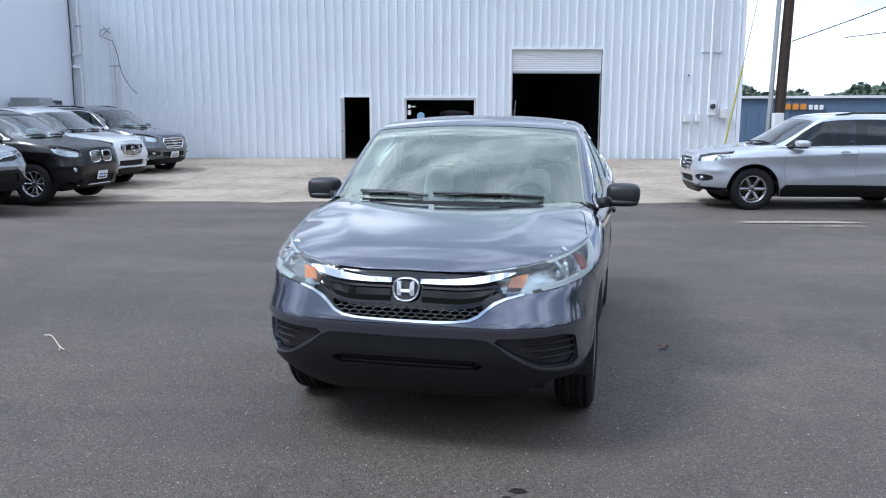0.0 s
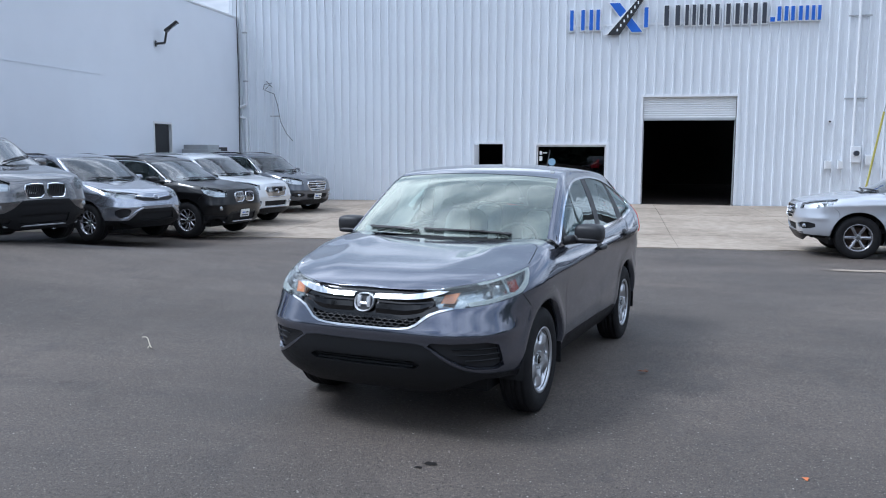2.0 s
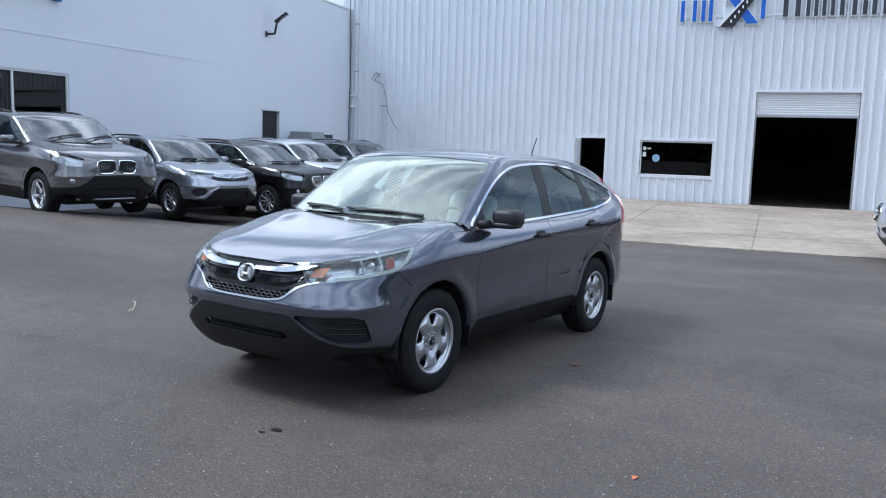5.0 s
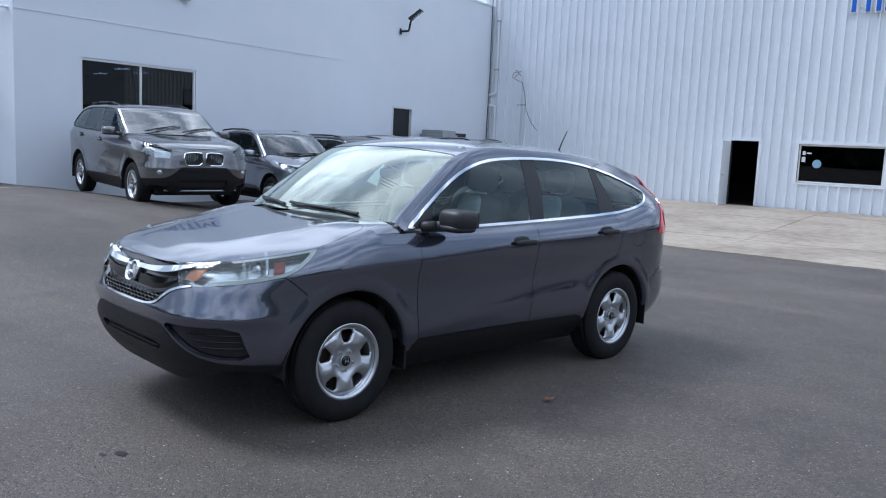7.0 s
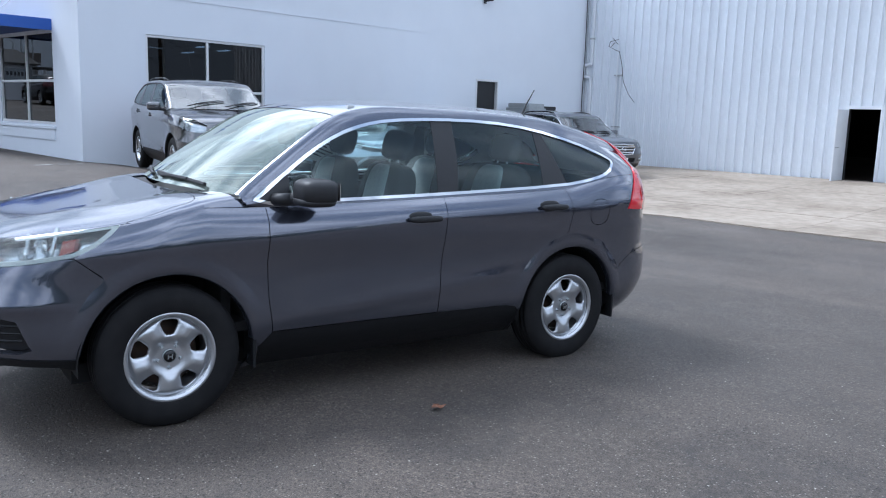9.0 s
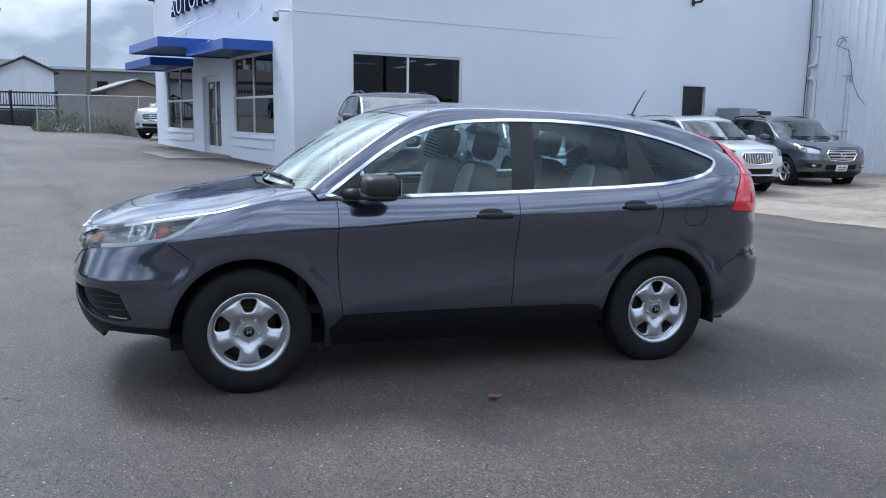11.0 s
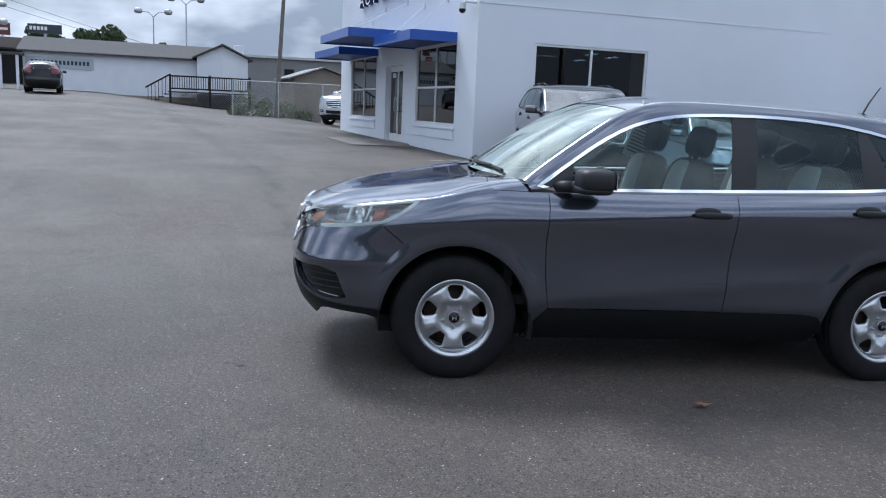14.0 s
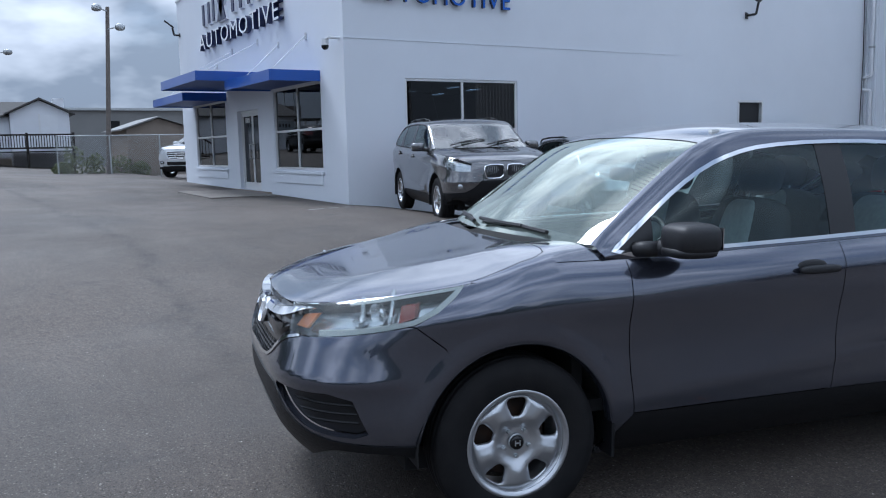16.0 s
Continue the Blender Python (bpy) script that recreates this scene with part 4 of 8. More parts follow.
# lit fluorescent fixtures under the office ceiling
M_FIXTURE = bpy.data.materials.new("lit_fixture")
M_FIXTURE.use_nodes = True
_e = M_FIXTURE.node_tree.nodes["Principled BSDF"]
_e.inputs["Emission Color"].default_value = (0.95, 1.0, 1.0, 1)
_e.inputs["Emission Strength"].default_value = 5.0
for (lx, ly) in ((-19.3, 16.5), (-17.3, 16.5), (-16.6, 15.4)):
    lt = thing("ceiling_light", "lit white fluorescent fixture under the office ceiling", "light", "office lights")
    part("housing", box(lx - 0.34, lx + 0.34, ly - 0.09, ly + 0.09, 3.235, 3.298, 0.01), M_ALU, lt)
    part("diffuser", box(lx - 0.30, lx + 0.30, ly - 0.05, ly + 0.05, 3.205, 3.233, 0.008), M_FIXTURE, lt)

def sheet_z(x, y):
    """Height of the ground sheet between its metre grid."""
    x0, y0 = math.floor(x), math.floor(y)
    u, v = x - x0, y - y0
    return (ground(x0, y0) * (1 - u) * (1 - v) + ground(x0 + 1, y0) * u * (1 - v) + ground(x0, y0 + 1) * (1 - u) * v + ground(x0 + 1, y0 + 1) * u * v)


# worn white line by the office corner and the slab before its door
M_LINE = mat("worn_line_paint", (0.42, 0.42, 0.41), 0.7, vary=0.9, scale=18, color2=(0.10, 0.09, 0.085))
for t0, t1 in ((0.0, 0.36), (0.48, 0.72), (0.82, 1.0)):
    bm = grid_mesh([[(-11.29 - 0.33 * t + o, 8.73 + 1.02 * t, sheet_z(-11.29 - 0.33 * t + o, 8.73 + 1.02 * t) + 0.007) for t in (t0, (t0 + t1) / 2, t1)] for o in (-0.05, 0.05)])
    tagged(part("painted_line", bm, M_LINE), "worn white painted line on the asphalt", "line", kind="structure")
rows = [[(x, y, sheet_z(x, y) + 0.03) for x in (-19.3, -18.5, -17.5, -16.5, -16.1)] for y in (8.2, 9.0, 9.9)]
bm = grid_mesh(rows)
r = bmesh.ops.extrude_face_region(bm, geom=list(bm.faces))
for v in r["geom"]:
    if isinstance(v, bmesh.types.BMVert):
        v.co.z -= 0.06
bmesh.ops.recalc_face_normals(bm, faces=bm.faces)
tagged(part("entrance_slab", bm, mat("grey_slab_concrete", (0.20, 0.18, 0.16), 0.85, vary=0.6, scale=3.0, bump=0.3, bump_scale=60)), "low concrete slab before the office door", "slab", kind="structure")

# ---- cars: one shaped shell, cut into panels ----
# x forward, y to the car's left, z up; origin on the ground midway between the axles
AX_F, AX_R, HUB_Z, ARCH_R = 1.31, -1.31, 0.345, 0.418
XFC, XRC, NF, NR = 1.15, -1.35, 3.0, 4.0
square = pchip([(0.2, 3.9), (0.62, 3.9), (0.78, 3.5), (0.90, 3.1), (1.1, 3.0)])   # squareness of the nose in plan
nose_x = pchip([(0.2, 2.00), (0.27, 2.10), (0.40, 2.195), (0.52, 2.225), (0.60, 2.225), (0.70, 2.21), (0.80, 2.185), (0.88, 2.15), (0.93, 2.10), (1.02, 1.98), (1.2, 1.85)])
tail_x = pchip([(0.2, -2.12), (0.35, -2.24), (0.55, -2.32), (0.66, -2.32), (0.74, -2.27), (0.95, -2.245), (1.15, -2.22), (1.3, -2.2)])
rim_z = pchip([(2.25, 0.875), (2.15, 0.885), (2.05, 0.915), (1.80, 0.965), (1.51, 1.012), (1.16, 1.072), (0.92, 1.070), (0.4, 1.080), (-0.28, 1.100), (-1.22, 1.140), (-1.5, 1.18), (-1.66, 1.215), (-1.9, 1.23), (-2.3, 1.20)])
shoulder = pchip([(0.0, -0.056), (0.03, -0.034), (0.07, -0.014), (0.12, -0.004), (0.18, 0.0), (2.0, 0.0)])
flank = pchip([(0.15, -0.22), (0.22, -0.16), (0.30, -0.085), (0.37, -0.042), (0.43, -0.024), (0.475, -0.018), (0.54, -0.0165), (0.60, -0.0175), (0.70, -0.019), (0.80, -0.012), (0.90, 0.0), (1.3, 0.0)])
crease_z = pchip([(2.0, 0.86), (0.82, 0.92), (-0.27, 1.0), (-1.05, 1.03), (-2.0, 1.05)])
mid_z = pchip([(1.12, 1.135), (0.90, 1.300), (0.70, 1.430), (0.50, 1.540), (0.39, 1.582), (0.29, 1.610), (0.10, 1.641), (-0.10, 1.652), (-0.40, 1.656), (-0.80, 1.652), (-1.20, 1.632), (-1.60, 1.580), (-1.90, 1.505), (-2.02, 1.44), (-2.12, 1.34), (-2.19, 1.25), (-2.215, 1.205)])
edge_drop = pchip([(1.12, 0.004), (0.72, 0.020), (0.1, 0.035), (-0.4, 0.045), (-1.2, 0.055), (-1.8, 0.075), (-2.1, 0.06), (-2.215, 0.0)])
edge_y = pchip([(1.12, 0.785), (0.72, 0.722), (0.40, 0.678), (0.10, 0.645), (-0.40, 0.622), (-1.20, 0.612), (-1.60, 0.60), (-1.90, 0.585), (-2.215, 0.56)])
hood_z = pchip([(2.25, 0.87), (2.15, 0.893), (2.05, 0.935), (1.90, 0.985), (1.70, 1.025), (1.5, 1.058), (1.2, 1.108), (1.05, 1.128), (0.8, 1.15)])


def side_w(x, z, top):
    """Half width of the flank."""
    w = 0.908 + shoulder(top - z) + flank(z)
    d = z - crease_z(x)
    w += 0.015 * math.exp(-abs(d) / 0.06) if d > 0 else 0.015 * math.exp(-abs(d) / 0.085)
    swage = 0.475 + 0.125 * (0.75 - x) / 1.5
    w += 0.010 * math.exp(-abs(z - swage) / (0.022 if z < swage else 0.075)) * smooth(-1.0, -0.70, x) * (1 - smooth(0.55, 0.95, x))
    for ax in (AX_F, AX_R):
        r = math.hypot(x - ax, z - HUB_Z)
        w += 0.008 * (1 - smooth(0.42, 0.56, r))
    return w


def lower_point(s, v):
    """s: ('f', angle), ('s', x) or ('r', angle); v from the sill (0) to the rim (1)."""
    kind, q = s
    if kind == 's':
        top = rim_z(q)
        z = 0.21 + (top - 0.21) * v
        return (q, side_w(q, z, top), z)
    c, sn = math.cos(q), math.sin(q)
    if kind == 'f':
        xr = XFC + (2.13 - XFC) * sn ** (2 / NF)
        top = rim_z(xr)
        bot = 0.21 + 0.05 * sn + 0.12 * smooth(0.15, 0.42, q) * (1 - smooth(0.75, 1.35, q))
        z = bot + (top - bot) * v
        ridge = (0.020 * math.exp(-abs(z - 0.632) / 0.030) if z < 0.632 else 0.020 * math.exp(-abs(z - 0.632) / 0.09)) * smooth(0.25, 0.55, q)
        nf = square(z)
        x = XFC + (nose_x(z) - XFC) * sn ** (2 / nf)
        n = Vector((sn, c))
        return (x + ridge * n.x, max(0.0, side_w(x, z, top) * max(c, 0.0) ** (2 / nf) + ridge * n.y * (1 if c > 1e-6 else 0)), z)
    xr = XRC + (-2.22 - XRC) * sn ** (2 / NR)
    top = rim_z(xr)
    z = 0.24 + (top - 0.24) * v
    x = XRC + (tail_x(z) - XRC) * sn ** (2 / NR)
    return (x, side_w(x, z, top) * max(c, 0.0) ** (2 / NR), z)


def surf_y(x, z):
    """Half width of the body at a place seen from the side."""
    w = side_w(x, z, rim_z(x))
    if x > XFC:
        t, n = (x - XFC) / (nose_x(z) - XFC), square(z)
    elif x < XRC:
        t, n = (x - XRC) / (tail_x(z) - XRC), NR
    else:
        return w
    return w * max(0.0, 1 - min(1.0, t) ** n) ** (1 / n)


COLS = [('f', radians(90) * (1 - i / 26)) for i in range(26)] + [('s', XFC - (XFC - XRC) * i / 62) for i in range(63)] + [('r', radians(90) * (i + 1) / 18) for i in range(18)]
ROWS_V = [0, 0.03, 0.06] + [0.06 + 0.80 * i / 22 for i in range(1, 23)] + [0.89, 0.92, 0.945, 0.965, 0.985, 1.0]


def rim_at(x):
    """Rim point of the body side at a given x."""
    if x < XRC:
        t = min(1.0, max(0.0, (XRC - x) / (XRC + 2.22)))
        sn = t ** (NR / 2)
        return Vector(lower_point(('r', math.asin(min(1, sn))), 1.0))
    return Vector(lower_point(('s', min(x, XFC)), 1.0))


def sweep_back(u):
    return 0.165 * smooth(-0.15, 0.95, u)


def green_row(u):
    """A section of the cabin from the belt to the middle of the roof."""
    zc = mid_z(u)
    ze = zc - edge_drop(u)
    ye = edge_y(u)
    k = sweep_back(u)
    rim = rim_at(u - k)
    lift = min(0.055, max(0.004, (ze - rim.z) * 0.5))
    yt, zt = ye + 0.055, ze - lift
    if u < -1.6:
        yt = min(yt, rim.y - 0.002)
        ye = min(ye, yt - 0.03)
    pts = []
    for i in range(15):
        a = i / 14
        pts.append((rim.y + (yt - rim.y) * a + 0.016 * math.sin(math.pi * a), rim.z + (zt - rim.z) * a))
    cy, cz = yt - 0.020, zt + lift * 0.92
    for i in range(1, 6):
        t = i / 6
        pts.append(((1 - t) ** 2 * yt + 2 * t * (1 - t) * cy + t * t * ye, (1 - t) ** 2 * zt + 2 * t * (1 - t) * cz + t * t * ze))
    for i in range(13):
        y = ye * (1 - i / 12)
        pts.append((y, zc - (zc - ze) * (y / ye) ** 2.3 if ye > 0 else zc))
    return [(u - k * min(1.2, (y / 0.80) ** 2), y, z) for y, z in pts]


def grid_normals(g, flip):
    """Unit normals of a grid of points by central differences."""
    a = np.gradient(g, axis=0)
    b = np.gradient(g, axis=1)
    n = np.cross(a, b) * flip
    l = np.linalg.norm(n, axis=2, keepdims=True)
    n = n / np.maximum(l, 1e-9)
    for i in range(1, n.shape[0]):
        bad = l[i, :, 0] < 1e-9
        n[i][bad] = n[i - 1][bad]
    return n


def inside(p, poly):
    x, y = p
    c = False
    j = len(poly) - 1
    for i in range(len(poly)):
        a, b = poly[i], poly[j]
        if (a[1] > y) != (b[1] > y) and x < (b[0] - a[0]) * (y - a[1]) / (b[1] - a[1]) + a[0]:
            c = not c
        j = i
    return c


def rounded(poly, times=2, closed=True):
    for _ in range(times):
        out = []
        n = len(poly)
        for i in range(n if closed else n - 1):
            a, b = poly[i], poly[(i + 1) % n]
            out += [(a[0] * 0.75 + b[0] * 0.25, a[1] * 0.75 + b[1] * 0.25), (a[0] * 0.25 + b[0] * 0.75, a[1] * 0.25 + b[1] * 0.75)]
        poly = out
    return poly


def inset(poly, d):
    """Moves a polygon's outline inwards by d."""
    area = sum(poly[i][0] * poly[(i + 1) % len(poly)][1] - poly[(i + 1) % len(poly)][0] * poly[i][1] for i in range(len(poly)))
    sg = 1 if area > 0 else -1
    out = []
    for i in range(len(poly)):
        a, b, c = poly[i - 1], poly[i], poly[(i + 1) % len(poly)]
        e1 = Vector((b[0] - a[0], b[1] - a[1]))
        e2 = Vector((c[0] - b[0], c[1] - b[1]))
        n1 = Vector((-e1.y, e1.x)) * sg
        n2 = Vector((-e2.y, e2.x)) * sg
        if n1.length > 1e-9:
            n1.normalize()
        if n2.length > 1e-9:
            n2.normalize()
        k = d / max(0.4, 1 + n1.dot(n2))
        out.append((b[0] + (n1.x + n2.x) * k, b[1] + (n1.y + n2.y) * k))
    return out


AXES = {"xz": (0, 2), "yz": (1, 2), "xy": (0, 1)}


def cut(bm, poly, axes, pick, label=None, closed=True, test=None):
    """Cuts the faces that pick accepts along a drawn outline, and labels the faces inside it."""
    i, j = AXES[axes]
    lay = bm.faces.layers.int["panel"]
    lo = [min(p[k] for p in poly) - 0.01 for k in (0, 1)]
    hi = [max(p[k] for p in poly) + 0.01 for k in (0, 1)]

    def over(f, a, b, c, d):
        ps = [v.co for v in f.verts]
        return min(p[i] for p in ps) <= b and max(p[i] for p in ps) >= a and min(p[j] for p in ps) <= d and max(p[j] for p in ps) >= c
    cand = [f for f in bm.faces if pick(f) and over(f, lo[0], hi[0], lo[1], hi[1])]
    n = len(poly)
    for k in range(n if closed else n - 1):
        p, q = poly[k], poly[(k + 1) % n]
        e = Vector((q[0] - p[0], q[1] - p[1]))
        if e.length < 1e-6:
            continue
        no, co = Vector((0, 0, 0)), Vector((0, 0, 0))
        no[i], no[j] = -e.y / e.length, e.x / e.length
        co[i], co[j] = p
        eps = 0.0005
        a, b = min(p[0], q[0]) - eps, max(p[0], q[0]) + eps
        c, d = min(p[1], q[1]) - eps, max(p[1], q[1]) + eps
        sel = []
        for f in cand:
            if f.is_valid and over(f, a, b, c, d):
                ds = [(v.co - co).dot(no) for v in f.verts]
                if min(ds) < -1e-5 and max(ds) > 1e-5:
                    sel.append(f)
        if not sel:
            continue
        geom = set(sel)
        for f in sel:
            geom.update(f.edges)
            geom.update(f.verts)
        r = bmesh.ops.bisect_plane(bm, geom=list(geom), dist=1e-5, plane_co=co, plane_no=no)
        known = set(f for f in cand if f.is_valid)
        cand = list(known | {g for g in r["geom"] if isinstance(g, bmesh.types.BMFace)})
    if label is not None:
        for f in cand:
            if f.is_valid:
                m = f.calc_center_median()
                if inside((m[i], m[j]), poly) and (test is None or test(f)):
                    f[lay] = label


# panel numbers
(P_NONE, P_BUMPER, P_FENDER, P_DOOR_F, P_DOOR_R, P_QUARTER, P_SILL, P_HOOD, P_COWL, P_SCREEN, P_ROOF, P_CHROME, P_GLASS_F, P_GLASS_R, P_GLASS_Q,
 P_PILLAR, P_SAIL, P_LAMP, P_TAIL, P_GONE, P_FUEL, P_TRIM, P_INTAKE, P_FOG, P_GRILLE, P_MESH, P_BAR, P_RBUMPER, P_LOWCHROME, P_TAILGATE, P_MAX) = range(31)

BELT = [(0.925, 1.076), (0.80, 1.172), (0.70, 1.246), (0.54, 1.360), (0.375, 1.452), (0.21, 1.506), (0.03, 1.538), (-0.3, 1.556), (-0.7, 1.555), (-1.06, 1.522), (-1.45, 1.440), (-1.70, 1.352), (-1.742, 1.325), (-1.735, 1.295), (-1.66, 1.236), (-1.52, 1.192), (-1.22, 1.150), (-0.28, 1.110), (0.40, 1.090)]
HEADER = [(0.36, 0.60), (0.385, 0.40), (0.40, 0.0), (0.40, -0.1)]     # top edge of the windscreen from above


def make_shell():
    bm = bmesh.new()
    lay = bm.faces.layers.int.new("panel")
    reg = bm.faces.layers.int.new("region")
    nl = bm.verts.layers.float_vector.new("base_normal")

    def add(g, n, region, flip=False):
        vs = [[bm.verts.new(g[i, j]) for j in range(g.shape[1])] for i in range(g.shape[0])]
        for i in range(g.shape[0]):
            for j in range(g.shape[1]):
                vs[i][j][nl] = Vector(n[i, j])
        for i in range(g.shape[0] - 1):
            for j in range(g.shape[1] - 1):
                q = [vs[i][j], vs[i + 1][j], vs[i + 1][j + 1], vs[i][j + 1]]
                q = [v for k, v in enumerate(q) if (v.co - q[k - 1].co).length > 1e-6]
                if len(q) < 3:
                    continue
                f = bm.faces.new(q if not flip else q[::-1])
                f[reg] = region
    low = np.array([[lower_point(s, v) for v in ROWS_V] for s in COLS])
    nlow = grid_normals(low, 1)
    front = [s for s in COLS if s[0] == 'f'] + [('s', XFC - 0.02 * i) for i in range(0, 13)]
    rimp = [lower_point(s, 1.0) for s in front]
    fr = [1 - (k / 16) ** 1.25 for k in range(17)][::1]
    hood = []
    for (x, y, z) in rimp:
        row = []
        for f in fr:
            zz = hood_z(x) + (z - hood_z(x)) * f ** (4 + 11 * (1 - smooth(1.04, 1.42, x)))
            ridge_y = 0.36 + 0.20 * smooth(1.15, 2.0, 3.2 - x)
            zz += 0.010 * math.exp(-((f * y - ridge_y) / 0.075) ** 2) * smooth(1.02, 1.3, x) * (1 - smooth(1.40, 2.0, x))
            row.append((x, y * f, zz))
        hood.append(row)
    hood = np.array(hood)
    nh = grid_normals(hood, 1)
    nh[nh[:, :, 2] < 0] *= -1
    # one soft shoulder where the wing meets the bonnet
    for i in range(len(rimp)):
        if i < 26 + 13:
            k = i if i < 26 else None
            s = nh[i, 0] + (nlow[k, -1] if k is not None else nh[i, 0])
            if k is not None:
                s = s / np.linalg.norm(s)
                nh[i, 0] = s
                nlow[k, -1] = s
    us = sorted({1.12 - 0.035 * i for i in range(40)} | {-0.28 - 0.05 * i for i in range(30)} | {-1.70 - 0.022 * i for i in range(24)} | {-2.215}, reverse=True)
    us = [u for u in us if u >= -2.215]
    green = np.array([green_row(u) for u in us])
    ng = grid_normals(green, 1)
    add(low, nlow, 0)
    add(hood, nh, 1)
    add(green, ng, 2)
    return bm


def is_reg(k):
    def f(face):
        return face[face_reg] == k
    return f


LAMP = [(2.112, 0.905), (2.05, 0.93), (1.95, 0.965), (1.75, 1.01), (1.60, 1.03), (1.507, 1.02), (1.57, 0.962), (1.65, 0.905), (1.74, 0.862), (1.85, 0.840), (1.97, 0.820), (2.05, 0.808), (2.118, 0.797), (2.153, 0.803), (2.136, 0.85)]
TAIL = [(-1.70, 1.56), (-1.80, 1.545), (-1.95, 1.47), (-2.30, 1.35), (-2.4, 0.98), (-2.12, 0.975), (-1.80, 1.00), (-1.86, 1.14), (-1.955, 1.27), (-1.93, 1.37), (-1.83, 1.465)]


def within(poly):
    return lambda f: inside((f.calc_center_median().x, f.calc_center_median().z), poly)


def cut_shell(belt, tail, lamp):
    """A shell by the present body curves, cut into its panels."""
    global face_reg, face_lay
    shell = make_shell()
    face_reg = shell.faces.layers.int["region"]
    face_lay = shell.faces.layers.int["panel"]
    ALL_LOW, HOODR, GREEN = is_reg(0), is_reg(1), is_reg(2)
    # default panels by region
    for f in shell.faces:
        c = f.calc_center_median()
        if f[face_reg] == 0:
            f[face_lay] = P_QUARTER if c.x < -1.2 else P_FENDER
        elif f[face_reg] == 1:
            f[face_lay] = P_FENDER
        else:
            f[face_lay] = P_ROOF
    # wings, doors and sills in side view
    cut(shell, [(2.4, 0.1), (2.4, 0.93), (2.08, 0.93), (1.80, 0.86), (1.735, 0.855), (1.62, 0.765), (1.60, 0.62), (1.66, 0.50), (1.72, 0.30), (1.72, 0.1)], "xz", ALL_LOW, P_BUMPER)
    cut(shell, [(0.832, 1.2), (0.822, 1.00), (0.828, 0.80), (0.815, 0.60), (0.79, 0.42), (0.30, 0.422), (-0.25, 0.42), (-0.258, 0.70), (-0.275, 1.0), (-0.285, 1.2)], "xz", ALL_LOW, P_DOOR_F)
    cut(shell, [(-0.285, 1.2), (-0.275, 1.0), (-0.258, 0.70), (-0.25, 0.42), (-0.84, 0.412), (-0.885, 0.46), (-0.94, 0.60), (-1.05, 0.73), (-1.18, 0.81), (-1.25, 0.87), (-1.272, 0.98), (-1.262, 1.06), (-1.215, 1.2)], "xz", ALL_LOW, P_DOOR_R)
    cut(shell, [(0.80, 0.1), (0.86, 0.34), (0.79, 0.42), (-0.25, 0.42), (-0.84, 0.412), (-0.9, 0.34), (-0.85, 0.1)], "xz", ALL_LOW, P_SILL)
    cut(shell, [(-1.62, 0.1), (-1.70, 0.48), (-1.78, 0.62), (-1.93, 0.70), (-2.4, 0.73), (-2.4, 0.1)], "xz", ALL_LOW, P_RBUMPER)
    cut(shell, rounded([(-1.43, 1.07), (-1.60, 1.075), (-1.605, 0.905), (-1.435, 0.90)], 2), "xz", ALL_LOW, P_FUEL)
    for ax in (AX_F, AX_R):
        ring = [(ax + ARCH_R * math.cos(2 * math.pi * i / 44), HUB_Z + ARCH_R * math.sin(2 * math.pi * i / 44)) for i in range(44)]
        cut(shell, ring, "xz", ALL_LOW, P_GONE)
    cut(shell, [(AX_R - 0.40, 0.0), (AX_R - 0.40, 0.345), (AX_R + 0.40, 0.345), (AX_R + 0.40, 0.0)], "xz", ALL_LOW, P_GONE)
    cut(shell, [(AX_F - 0.40, 0.0), (AX_F - 0.40, 0.345), (AX_F + 0.40, 0.345), (AX_F + 0.40, 0.0)], "xz", ALL_LOW, P_GONE)
    # bonnet and cowl from above
    cut(shell, [(2.4, -0.1), (2.4, 1.0), (1.50, 1.0), (1.493, 0.818), (1.32, 0.800), (1.20, 0.785), (1.155, 0.755), (1.14, 0.70), (1.13, 0.52), (1.135, 0.40), (1.155, 0.0), (1.155, -0.1)], "xy", HOODR, P_HOOD)
    base = [(1.115 - 0.165 * (0.1 * i / 0.80) ** 2, 0.1 * i) for i in range(0, 9)]
    cut(shell, base + [(0.3, 0.8), (0.3, -0.05), (1.115, -0.05)], "xy", HOODR, P_GONE)
    cut(shell, [(1.155, -0.05), (1.155, 0.0), (1.135, 0.40), (1.13, 0.52), (1.06, 0.53)] + base[5::-1] + [(1.115, -0.05)], "xy", HOODR, P_COWL)
    # cabin: screen, roof, windows
    belt_poly = rounded(belt, 1)
    top_edge = [(1.2, 0.775)] + [(u - sweep_back(u) * (edge_y(u) / 0.8) ** 2, edge_y(u) - 0.004) for u in [1.12 - 0.1 * i for i in range(8)]]
    cut(shell, top_edge + HEADER + [(1.3, -0.1)], "xy", GREEN, P_SCREEN)
    cut(shell, belt_poly, "xz", GREEN, P_CHROME)
    inner = inset(belt_poly, 0.017)
    cut(shell, inner, "xz", GREEN, P_PILLAR)
    cut(shell, [(0.70, 1.0), (0.66, 1.50), (-0.20, 1.6), (-0.275, 1.53), (-0.238, 1.0)], "xz", GREEN, P_GLASS_F, test=within(inner))
    cut(shell, rounded([(-0.375, 1.0), (-0.42, 1.35), (-0.435, 1.60), (-1.075, 1.62), (-1.075, 1.50), (-1.060, 1.0)], 0), "xz", GREEN, P_GLASS_R, test=within(inner))
    cut(shell, [(-1.13, 1.60), (-1.145, 1.48), (-1.30, 1.10), (-1.9, 1.1), (-1.9, 1.60)], "xz", GREEN, P_GLASS_Q, test=within(inner))
